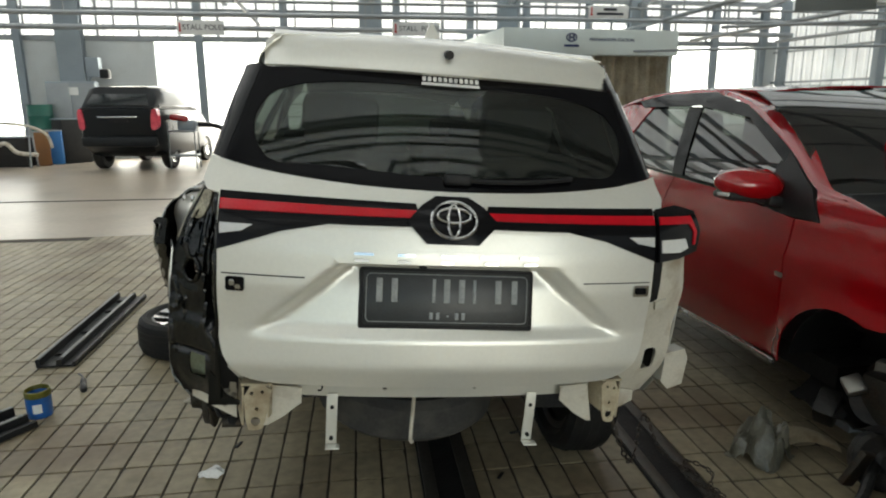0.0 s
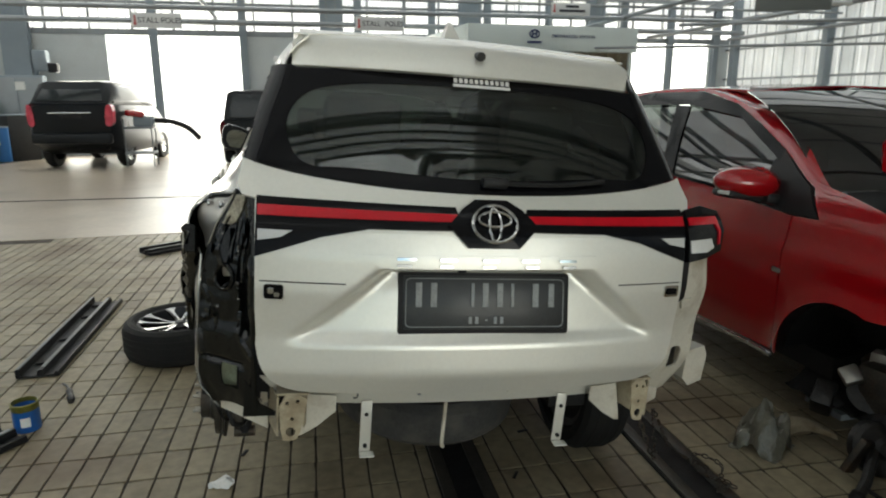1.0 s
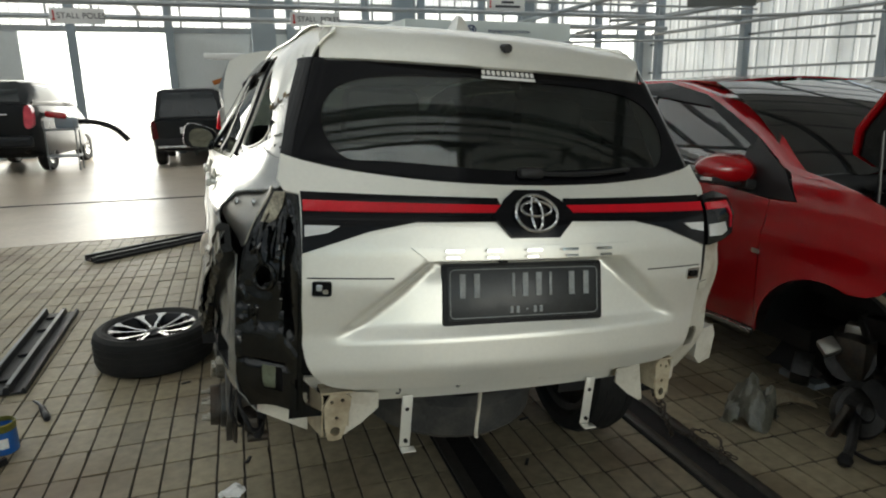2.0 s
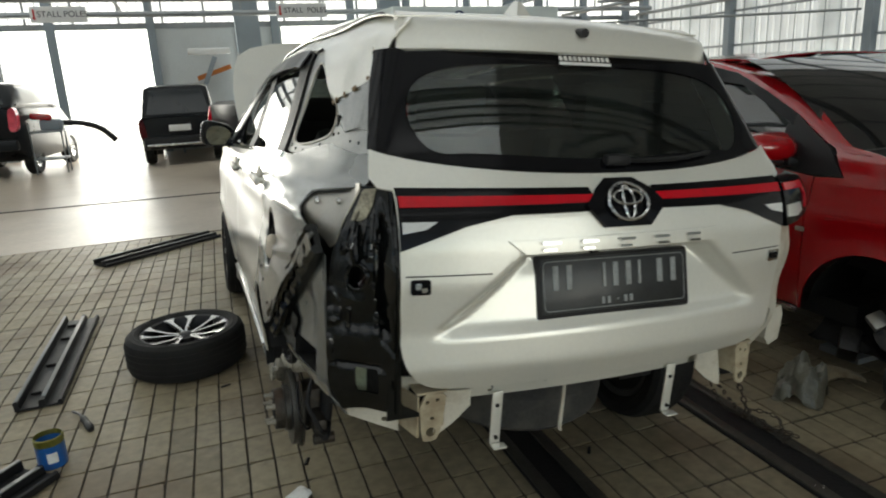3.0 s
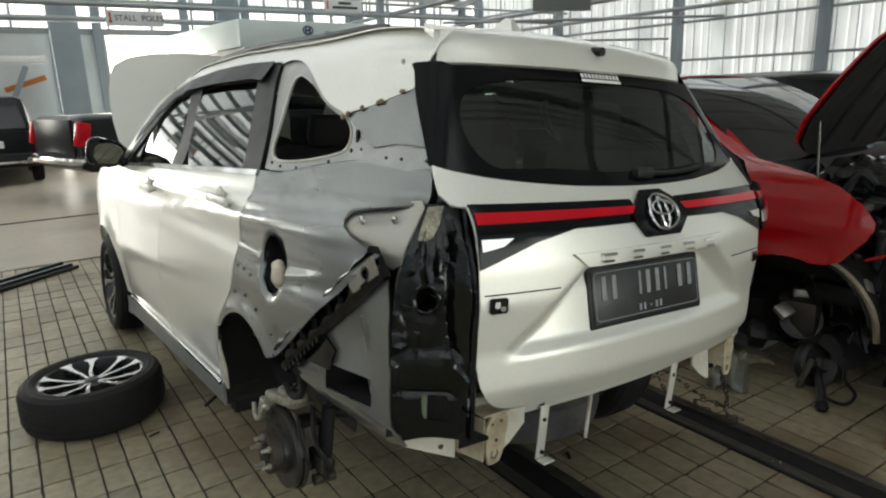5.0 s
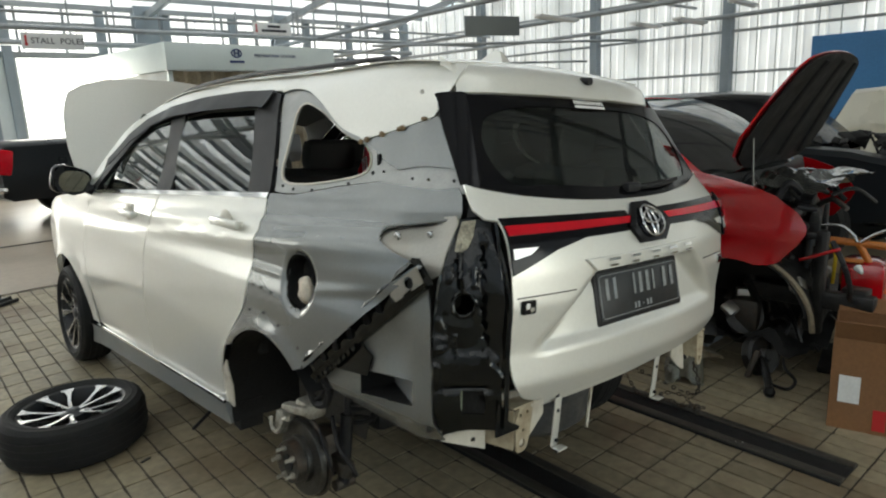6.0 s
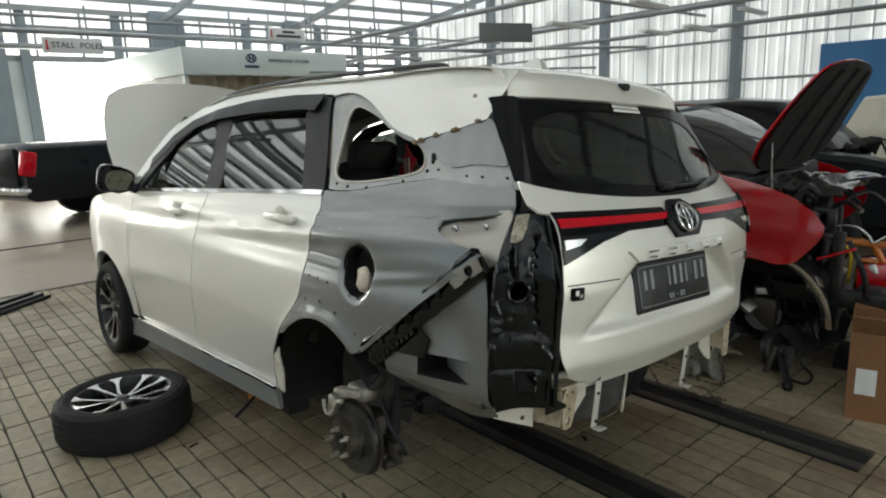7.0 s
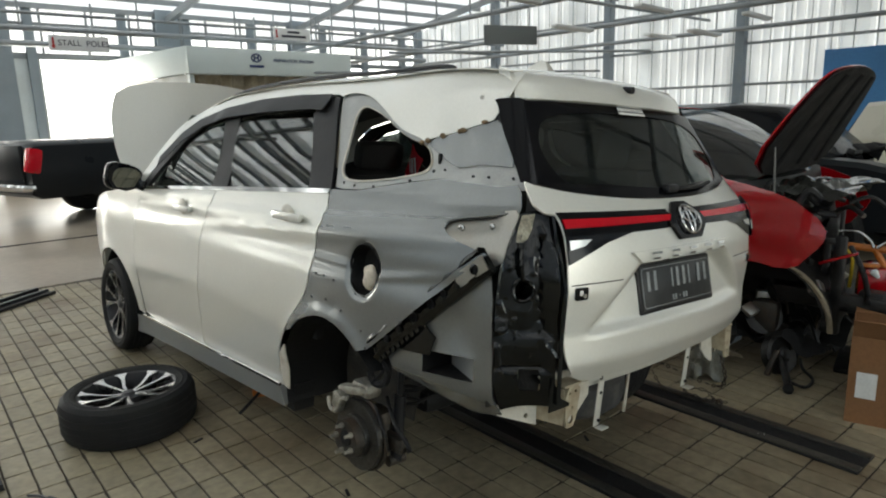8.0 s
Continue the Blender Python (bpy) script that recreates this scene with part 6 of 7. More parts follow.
def plain_wheel(parent, x, y, r, s):
    w = part("tyre", lathe([(.18, -.09), (r * .92, -.1), (r, -.07), (r, .07), (r * .92, .1), (.18, .09)], 28), RUBBER, parent)
    w.matrix_basis = pose(x, y, r, 0, 90 * s, 0)
    rm = part("rim", lathe([(0, .06), (.05, .075), (.07, .06), (.17, .08), (.2, .092), (.2, .05), (0, .03)], 28, closed=False), ALLOY, w)
    for k in range(5):
        a = 2 * math.pi * k / 5
        # spoke gaps are black blocks on a closed rim, their shade in the colour
        part("spoke_gap", box(bmesh.new(), (.125 * math.cos(a), .125 * math.sin(a), .072), (.09, .05, .012), (0, 0, math.degrees(a)), .01), SEAL_DULL, rm)


GLASS_FAR = mat("dark_car_glass", (0.012, 0.016, 0.018), 0.08, 0.0, 0.0, 0.1, 4, 60, 0.0, spec=0.5)
SMOKED = mat("smoked_red_lens", (0.06, 0.004, 0.006), 0.25, 0.0, 0.0, 0.2, 9, 60, 0.0, spec=0.25)


def far_car(name, label, m, paint, length, half, height, kind):
    """A parked car seen from some metres off, tail at y = 0, nose at y = length."""
    v = thing(name, label, "car", m)
    belt_, h = height * (.60 if kind != "tall" else .735), half
    low_z = .57 if kind == "tall" else .42
    if kind == "pickup":
        low = [(0, h * .95, .46, 1.05, 1.10, h * .93), (.1, h, .40, 1.08, 1.14, h * .96), (2.05, h, .38, 1.08, 1.14, h * .96), (2.1, h, .42, 1.10, 1.16, h * .96), (3.7, h, .42, 1.05, 1.12, h * .94), (length * .98, h * .9, .45, .95, 1.0, h * .8), (length, h * .8, .5, .9, .95, h * .7)]
        top = [(2.15, h * .9, 1.0, 1.15, 1.2, h * .85), (2.3, h * .88, 1.1, 1.4, height, h * .72), (3.4, h * .88, 1.1, 1.4, height, h * .72), (4.2, h * .88, 1.0, 1.1, 1.14, h * .8)]
    else:
        low = [(0, h * .90, low_z, belt_ * .9, belt_, h * .88), (.08, h * .97, low_z - .06, belt_ * .93, belt_ + .02, h * .93), (.5, h, .3, belt_ * .93, belt_ + .02, h * .95), (length * .72, h, .3, belt_ * .9, belt_ - .02, h * .93), (length * .95, h * .95, .32, .75, .85, h * .85), (length, h * .8, .4, .65, .72, h * .7)]
        top = [(.04, h * .92, belt_ - .1, belt_ + .02, belt_ + .06, h * .86), (.30, h * .91, belt_ - .1, belt_ + .25, height - .03, h * .79), (.7, h * .91, belt_ - .1, belt_ + .3, height, h * .79), (length * .48, h * .91, belt_ - .1, belt_ + .25, height - .02, h * .79), (length * .70, h * .92, belt_ - .12, belt_ - .04, belt_ + .0, h * .85)]
    part("body", body_loft(low), paint, v, smooth=50)
    g = part("cabin", body_loft(top), paint, v, smooth=50)
    if kind != "pickup":
        y0, z0, y1, z1 = .045, belt_ + .07, .285, height - .10
        part("rear_window", panel([(-.78 * h, 0), (.78 * h, 0), (.64 * h, 1), (-.64 * h, 1)], lambda x, t: Vector((x, y0 - .022 + (y1 - y0) * t, z0 + (z1 - z0) * t)), .006, .2), GLASS_FAR, g, "dark rear window")
        for s in (-1, 1):
            part("side_window", panel([(.45, belt_ + .05), (length * .62, belt_ + .02), (length * .47, height - .11), (.62, height - .09)], lambda y, z, s=s: Vector((s * (h * .925 - (z - belt_) * h * .26), y, z)), .006, .3), GLASS_FAR, g, "dark side window")
            part("tail_lamp", prism(soft([(s * h * .86, belt_ - .01), (s * h * .98, belt_ + .0), (s * h * 1.0, belt_ - .22), (s * h * .97, belt_ - .46), (s * h * .82, belt_ - .46), (s * h * .82, belt_ - .28)], 2), lambda x, z: Vector((x, -.035 + .25 * max(0, abs(x) / h - .86), z)), (0, .14, 0)), PINK_LENS if kind == "tall" else SMOKED if kind == "suv" else RED_LENS, v, "red tail lamp")
        if kind != "suv":
            part("chrome_strip", box(bmesh.new(), (0, -.015, belt_ - (.06 if kind != "tall" else .18)), (h * 1.0, .03, .03), None, .008), CHROME, v)
        part("number_plate", box(bmesh.new(), (0, -.012, belt_ - .22), (.43, .02, .13), None, .004), PAPER if kind == "suv" else PLASTIC, v, "plain number plate")
        part("bumper", box(bmesh.new(), (0, .01, .48), (h * 1.86, .16, .22), None, .05), PLASTIC if kind == "suv" else paint, v).location.z = low_z - .40
        if kind == "suv":
            part("bumper_strip", box(bmesh.new(), (0, -.075, .44), (h * 1.7, .02, .05), None, .01), ALLOY, v, "silver bumper strip")
    else:
        part("tailgate", box(bmesh.new(), (0, -.01, .85), (h * 1.5, .05, .50), None, .02), paint, v)
        for s in (-1, 1):
            part("tail_lamp", box(bmesh.new(), (s * h * .93, .05, .90), (.13, .18, .32), (-12, 0, 0), .03), RED_LENS, v, "red tail lamp")
            part("side_window", panel([(2.45, 1.2), (3.8, 1.18), (3.35, height - .12), (2.5, height - .12)], lambda y, z, s=s: Vector((s * (h * .90 - (z - 1.15) * h * .26), y, z)), .006, .3), GLASS_FAR, g, "dark side window")
        part("bumper", tube([(-h * .9, .05, .56), (-h * .8, -.12, .56), (h * .8, -.12, .56), (h * .9, .05, .56)], .05, 4, 8), CHROME, v, "chrome step bumper")
        part("bed_sticker", box(bmesh.new(), (-h - .004, .45, .98), (.006, .32, .07), None, .002), PALE, v, "pale bed-side sticker")
    for x in (-h * .88, h * .88):
        for y in (.75 if kind != "pickup" else 1.45, length - .8):
            plain_wheel(v, x, y, .33 if kind != "pickup" else .37, 1 if x > 0 else -1)
    return v


far_car("minivan", "black people carrier with red tail lamps parked on concrete", pose(-4.98, 13.7, 0, 0, 0, -9), BLACK_CAR, 3.7, .88, 1.86, "tall")
far_car("sports_utility_car", "black compact off-roader with a silver bumper strip", pose(-1.2, 13.6, 0, 0, 0, -2), BLACK_CAR, 3.8, .80, 1.66, "suv")
far_car("pickup_truck", "black double-cab pickup truck with chrome step bumper", pose(-.40, 10.9, 0, 0, 0, -76) @ Matrix.Scale(1.14, 4), BLACK_CAR, 5.3, .86, 1.75, "pickup")
far_car("saloon_car", "black car with its nose to the back wall", pose(-9.9, 13.8, 0, 0, 0, 2), BLACK_CAR, 3.6, .82, 1.5, "mpv")
far_car("delivery_car", "cream white car parked past the dismantled ones", pose(8.35, 1.9, 0, 0, 0, 180), CREAM_CAR, 4.0, .82, 1.56, "mpv")

# ---- the red hatchback, nose towards the walk, x = 0 on its flank, inward is +x ----
red = thing("red_hatchback", "red hatchback with open bonnet and missing front wheel", "car", pose(1.6, 0, 0))
RZS = [.2, .33, .5, .7, .95, 1.05, 1.15, 1.35, 1.50, 1.56]
RXS = [.07, .03, .0, -.012, 0.0, .015, .055, .15, .235, .33]
RARCH = (.42, .315, .367)


def red_x(y, z):
    x = smooth_table(z, RZS, RXS, .02)
    x += .10 * smoothstep((.35 - y) / .55) ** 1.5 + .06 * smoothstep((y - 3.0) / .8)
    x -= .012 * math.exp(-((z - .80 + .04 * (y - 1)) / .05) ** 2)
    d = math.hypot(y - RARCH[0], z - RARCH[1])
    return x - .02 * math.exp(-((d - .36) / .05) ** 2)


def on_red(out=0.0, mirror_to=None):
    if mirror_to is None:
        return lambda y, z: Vector((red_x(y, z) - out, y, z))
    return lambda y, z: Vector((mirror_to - red_x(y, z) + out, y + .22, z))


def red_arc(a0, a1, n=16):
    cy, cz, r = RARCH
    return [(cy + r * math.cos(radians(a0 + (a1 - a0) * k / n)), cz + r * math.sin(radians(a0 + (a1 - a0) * k / n))) for k in range(n + 1)]


RW = 1.62
BROW = [(.60, 1.095), (.72, 1.125), (.97, 1.262), (1.2, 1.36), (1.46, 1.455), (1.85, 1.522), (2.4, 1.515), (2.8, 1.47), (3.2, 1.36)]
for mir_to in (None, RW):
    fn = lambda out=0.0: on_red(out, mir_to)
    part("front_wing", panel([(.795, .33)] + red_arc(4, 108) + [(.235, .668), (.19, .685), (.095, .80), (.072, .850), (.075, .885), (.12, .95), (.23, 1.03), (.35, 1.072), (.50, 1.105), (.72, 1.142), (.622, .992), (.765, .984), (.785, .75), (.792, .6)], fn(), .005, .04), RED, red)
    part("front_door", panel([(.80, .34), (1.86, .30), (1.90, .6), (1.88, .9), (1.80, 1.056), (1.42, 1.040), (1.0, 1.004), (.772, .984), (.792, .75), (.80, .6)], fn(), .006, .06), RED, red)
    part("rear_door", panel([(1.87, .30), (2.6, .30), (2.72, .45), (2.80, .7), (2.75, 1.075), (1.81, 1.058), (1.89, .9), (1.91, .6)], fn(), .006, .08), RED, red)
    part("rear_quarter", panel([(2.61, .30), (3.4, .38), (3.5, .7), (3.42, 1.08), (2.76, 1.076), (2.81, .7), (2.73, .45)], fn(), .006, .1), RED, red)
    part("sill_strip", panel([(.80, .335), (1.9, .292), (1.9, .27), (.80, .312)], fn(.006), .01, .2), ALLOY, red, "dull metal sill strip")
    for pts, nm in (([(1.0, 1.015), (1.74, 1.062), (1.915, 1.455), (1.45, 1.43), (1.2, 1.338), (1.0, 1.222)], "front_window"), ([(1.85, 1.066), (2.5, 1.085), (2.62, 1.25), (2.5, 1.445), (2.03, 1.458)], "rear_window")):
        ob = part(nm, panel(pts, fn(-.012), .003, .1), GLASS_SMOKED, red, "tinted side window")
        ob.visible_shadow = False
    part("belt_seal", panel([(.98, 1.004), (1.42, 1.040), (2.75, 1.076), (2.75, 1.092), (1.42, 1.056), (.98, 1.02)], fn(.004), .012, .2), GLOSS_BLACK, red)
    part("centre_pillar", panel([(1.74, 1.058), (1.85, 1.062), (2.03, 1.44), (1.89, 1.44)], fn(-.002), .012, .2), GLOSS_BLACK, red, "black pillar trim")
    part("rear_pillar", panel([(2.48, 1.08), (3.3, 1.08), (3.1, 1.39), (2.8, 1.45), (2.48, 1.44), (2.60, 1.25)], fn(-.002), .012, .2), RED, red)
    part("rain_visor", panel([(.965, 1.20), (.972, 1.258)] + BROW[3:7] + [(2.7, 1.47), (2.6, 1.432), (1.9, 1.446), (1.38, 1.392), (1.005, 1.222)], lambda y, z, f=fn(0): f(y, z) + Vector(((-1 if mir_to is None else 1) * (.004 + .05 * max(0, 1.5 - z) * smoothstep((y - 1.0) / .4)), 0, 0)), .003, .06), GLOSS_BLACK, red, "smoked rain visor")
    strip_ = bmesh.new()
    inn = 1 if mir_to is None else -1
    rows_ = []
    for y, z in spline(BROW, 4):
        p = fn(.002)(y, z)
        k = 1 - smoothstep((y - 1.1) / .6)
        rows_.append([strip_.verts.new(p + Vector((inn * dx, -.075 * k * f_, dz))) for dx, dz, f_ in [(a_ * min(1, max(0, (y - .62) / .7)), b_ * min(1, max(.2, (y - .58) / .45)), c_) for a_, b_, c_ in ((0, -.008, 0), (.012, .012, .15), (.055, .022, .7), (.10, .022, 1), (.10, -.02, 1))]])
    for p, q in zip(rows_, rows_[1:]):
        for k in range(4):
            strip_.faces.new((p[k], p[k + 1], q[k + 1], q[k]))
    part("roof_pillar", strip_, RED, red, "red pillar running up into the roof edge")
    part("mirror_corner", panel([(.628, .996), (.86, .994), (1.0, 1.012), (1.0, 1.20), (.97, 1.258), (.87, 1.195), (.73, 1.118)], fn(.004), .01, .08), PLASTIC, red, "black mirror corner trim")
part("roof", panel([(.285, 1.42), (RW - .285, 1.42), (RW - .285, 2.85), (.285, 2.85)], lambda x, y: Vector((x, y, 1.535 + .03 * (1 - ((x - .81) / .55) ** 2) - .05 * ((y - 1.9) / .8) ** 2)), .01, .12), RED, red)
ob = part("windscreen", panel([(0, 0), (1, 0), (1, 1), (0, 1)], lambda u, v: Vector((.075 + (RW - .15) * u + (.12 - .24 * u) * v, .68 + .71 * v - .16 * (1 - (2 * u - 1) ** 2) * (1 - v * .5), 1.10 + .42 * v + .06 * math.sin(math.pi * v))), .004, .1), GLASS_SMOKED, red, "windscreen")
ob.visible_shadow = False
shell_ = bmesh.new()
bmesh.ops.create_uvsphere(shell_, u_segments=28, v_segments=16, radius=1, matrix=Matrix.Translation((-.10, .95, 1.112)) @ Matrix.Rotation(radians(6), 4, "Y") @ Matrix.Diagonal((.165, .10, .072, 1)))
for v in shell_.verts:
    v.co.y = min(v.co.y, 1.0)
    if v.co.x > -.05:
        v.co.z = 1.112 + (v.co.z - 1.112) * 1.15
mrr = part("door_mirror", shell_, RED, red, "red door mirror")
part("mirror_foot", box(bmesh.new(), (.03, .92, 1.035), (.16, .11, .05), (0, 10, 0), .015), PLASTIC, mrr)
part("mirror_case", box(bmesh.new(), (-.10, .955, 1.052), (.27, .13, .034), (0, 8, 4), .014), PLASTIC, mrr)
part("mirror_glass", box(bmesh.new(), (-.11, 1.006, 1.112), (.22, .006, .10), (0, 6, 4), .002), CHROME, mrr)
part("indicator", box(bmesh.new(), (-.235, .915, 1.075), (.05, .05, .018), (0, 8, 30), .006), CLEAR_LENS, mrr)
part("side_badge", panel(rrect(.80, .735, .05, .022, .006), on_red(.004), .005, .1), CHROME, red)
HV, HY, HZ = [0, .3, .55, .8, 1.0], [.615, .475, .345, .225, .145], [1.085, 1.30, 1.49, 1.65, 1.74]


def bonnet_at(x, v, drop=0.0):
    y, z = smooth_table(v, HV, HY, .06), smooth_table(v, HV, HZ, .06)
    e = abs(x - .81) / .72
    y += .11 * v * (x - .1)
    return Vector((x, y - drop * .8 - .03 * (1 - e * e), z - drop * .6 + .03 * (1 - e * e)))


hd = part("bonnet", panel(soft([(.09, 0), (RW - .09, 0), (RW - .16, .85), (RW - .42, .97), (.34, .97), (.12, .85)], 2), lambda x, v: bonnet_at(x, v), .010, .07), RED, red, "red bonnet propped open")
part("bonnet_lining", panel(soft([(.13, .0), (RW - .13, .0), (RW - .165, .85), (RW - .42, .967), (.34, .967), (.15, .85)], 2), lambda x, v: bonnet_at(x, v, .020), .008, .07), SEAL_DULL, hd, "black underside of the bonnet")
for x in (.45, .81, 1.17):
    part("bonnet_rib", tube([bonnet_at(x, v, .026) for v in (.1, .4, .7, .9)], .022, 4, 6), SEAL_DULL, hd)
part("prop_rod", rod((.255, .435, 1.00), (.235, .445, 1.345), .006), ALU, red, "thin metal prop rod")
part("cowl", box(bmesh.new(), (RW / 2, .70, 1.04), (1.4, .22, .10), (-12, 0, 0), .02), PLASTIC, red)
part("inner_wing", panel([(.24, .55), (.75, .55), (.75, 1.06), (.34, 1.0), (.24, .93)], lambda y, z: Vector((.20, y, z)), .01, .1), SEAL_DULL, red)
random.seed(11)
eng = part("engine_block", box(bmesh.new(), (.85, .52, .68), (.62, .34, .42), None, .05), ENGINE, red, "oily black engine")
for k in range(90):
    x, y, z = random.uniform(.22, 1.45), random.uniform(.0, .62), random.uniform(.66, .97)
    y = .10 + .30 * (x - .1) + y * .45
    part("engine_part", box(bmesh.new(), (x, y, z), (random.uniform(.03, .15), random.uniform(.03, .10), random.uniform(.02, .08)), (random.uniform(-25, 25), random.uniform(-25, 25), random.uniform(-40, 40)), .010), random.choice((ENGINE, ENGINE, PLASTIC, ENGINE, SEAL_DULL, SEAL_DULL, ALU)), eng)
for k in range(14):
    p = Vector((random.uniform(.25, 1.3), random.uniform(.2, .6), random.uniform(.8, 1.0)))
    q = p + Vector((random.uniform(-.35, .35), random.uniform(-.25, .25), random.uniform(-.2, .1)))
    part("engine_hose", tube([p, (p + q) / 2 + Vector((0, 0, random.uniform(.02, .12))), q], random.uniform(.008, .022), 6, 7), random.choice((PLASTIC, PLASTIC, ALU, RUBBER)), eng)
film = bmesh.new()
bmesh.ops.create_grid(film, x_segments=18, y_segments=14, size=.5, matrix=Matrix.Translation((.78, .34, 1.04)) @ Matrix.Diagonal((.9, .5, 1, 1)))
for v in film.verts:
    v.co.z += .05 * noise.noise(v.co * 9) + .02 * noise.noise(v.co * 27)
single("plastic_film", film, FILM, "crumpled clear film over the open engine bay", "film").matrix_world = pose(1.6, 0, 0)
# stripped wheel arch: liner edge, strut, knuckle, crossmember, radiator support
ln = bmesh.new()
a_ = red_arc(8, 168, 18)
for (y0, z0), (y1, z1) in zip(a_, a_[1:]):
    ln.faces.new([ln.verts.new(v) for v in ((.06, y0, z0), (.06, y1, z1), (.42, y1, z1), (.42, y0, z0))])
bmesh.ops.remove_doubles(ln, verts=ln.verts, dist=1e-4)
part("arch_liner", ln, SEAL_DULL, red)
part("liner_edge", tube([(.10, y - .02, z * 1.02 - .02) for y, z in red_arc(70, 178, 8)], .016, 3, 6), mat("dusty_tan_liner", (0.22, 0.18, 0.12), 0.8, 0, 0, 0.3, 9, 90, 0.2), red, "dusty tan edge of the liner")
part("strut", cyl(cyl(bmesh.new(), (.30, .42, .36), (.36, .46, .62), .032), (.36, .46, .6), (.38, .48, .86), .055, seg=14), ENGINE, red, "dirty front strut")
part("knuckle", boxes(((.22, .42, .30), (.12, .16, .22), (0, 0, 10), .04), ((.34, .40, .2), (.3, .1, .05), (0, 12, 0), .02)), CAST, red, "rusty steering knuckle")
dk = part("brake_disc", lathe([(.04, 0), (.095, 0), (.10, .004), (.10, .02), (.04, .02)], 36), ENGINE, red, "rusty brake disc")
dk.matrix_basis = pose(.20, .42, .30, 0, -70, 30)
part("crossmember", boxes(((.8, .19, .30), (1.1, .09, .08), (0, 0, 10), .02), ((.8, .24, .60), (1.2, .05, .06), (0, 0, 16), .015), ((.8, .27, .80), (1.22, .06, .04), (0, 0, 16), .012), ((.24, .06, .55), (.05, .06, .56), None, .015), ((1.36, .40, .55), (.05, .06, .56), None, .015)), ENGINE, red, "oily black radiator support")
part("radiator", boxes(((.8, .29, .58), (.9, .04, .42), (0, 0, 16), .01)), ENGINE, red)
# black plate added to keep the bay dark and hide the floor behind
part("arch_fill", panel([(.12, .26), (.80, .26), (.80, .72), (.12, .70)], lambda y, z: Vector((.44, y, z)), .01, .2), SEAL_DULL, red, "added dark fill at the back of the wheel bay")
part("front_rail", boxes(((.26, .1, .46), (.08, .6, .1), None, .015), ((.30, -.10, .47), (.10, .12, .13), None, .01)), ENGINE, red, "oily front chassis rail")
part("wiring_loom", tube([(.12, -.02, .80), (.05, -.10, .70), (.10, -.12, .58), (.2, -.1, .5), (.35, -.13, .42), (.5, -.1, .36)], .014, 6, 7), PLASTIC, red, "dangling wiring loom")
part("red_bracket", boxes(((.07, .02, .74), (.02, .20, .018), (-24, 0, 0), .006), ((.10, -.10, .675), (.02, .05, .02), (-5, 0, 0), .006)), RED, red)
# crumpled black sheet, added so that the space under the nose reads dark
rag_ = bmesh.new()
bmesh.ops.create_grid(rag_, x_segments=30, y_segments=16, size=.5, matrix=Matrix.Translation((.55, .42, .2)) @ Matrix.Diagonal((.9, .75, 1, 1)))
for v in rag_.verts:
    v.co.z += .13 * noise.noise(v.co * 6) + .05 * noise.noise(v.co * 19)
bmesh.ops.solidify(rag_, geom=rag_.faces[:], thickness=.004)
part("under_nose_fill", rag_, SEAL_DULL, red, "crumpled black sheet added to darken the space under the nose")
for k in range(26):
    x, y, z = random.uniform(.12, .9), random.uniform(.08, .75), random.uniform(.12, .55)
    part("suspension_part", box(bmesh.new(), (x, y, z), (random.uniform(.03, .14), random.uniform(.03, .12), random.uniform(.03, .12)), (random.uniform(-40, 40), random.uniform(-40, 40), random.uniform(-40, 40)), .012), random.choice((ENGINE, SEAL_DULL, CAST, ENGINE, BARE)), red)
for k in range(8):
    p = Vector((random.uniform(.1, .6), random.uniform(.05, .7), random.uniform(.25, .6)))
    q = p + Vector((random.uniform(-.1, .2), random.uniform(-.2, .2), random.uniform(-.25, -.05)))
    part("brake_hose", tube([p, (p + q) / 2 + Vector((random.uniform(-.06, .06), 0, .03)), q], random.uniform(.006, .014), 6, 6), random.choice((PLASTIC, CAST)), red)
part("underbody", boxes(((.81, 1.9, .32), (1.3, 2.6, .1))), SEAL_DULL, red)
part("cabin", boxes(((.81, 1.0, .95), (1.35, .3, .24), None, .05)), TRIM, red, "dark dashboard")
for x in (.42, 1.2):
    sb = part("seat", box(bmesh.new(), (x, 1.95, .62), (.48, .5, .2), None, .05), SEAT, red)
    part("backrest", box(bmesh.new(), (x, 2.12, .95), (.46, .14, .62), (-14, 0, 0), .05), SEAT, sb)
    part("headrest", box(bmesh.new(), (x, 2.22, 1.32), (.24, .09, .16), (-14, 0, 0), .03), SEAT, sb)
part("stand", cyl(boxes(((.45, .8, .015), (.22, .22, .03))), (.45, .8, .03), (.45, .8, .28), .03), STEEL_DARK, red, "axle stand")
plain_wheel(red, .10, 2.85, .30, -1)
plain_wheel(red, RW - .10, 2.85, .30, 1)

# a dismantled black car past the red one
blk = thing("black_saloon", "dismantled black car with bare engine bay", "car", pose(4.5, .2, 0))
part("front_wing", body_loft([(.05, .10, .45, .85, .92, .1), (.5, .16, .4, .95, 1.02, .16), (1.0, .18, .35, .98, 1.06, .18)]), BLACK_CAR, blk).matrix_basis = pose(.1, 0, 0)
part("body", body_loft([(1.0, .78, .3, .9, 1.02, .74), (1.6, .80, .3, .92, 1.08, .74), (3.4, .80, .3, .92, 1.05, .74), (3.9, .74, .4, .85, .95, .7)]), BLACK_CAR, blk).matrix_basis = pose(.75, 0, 0)
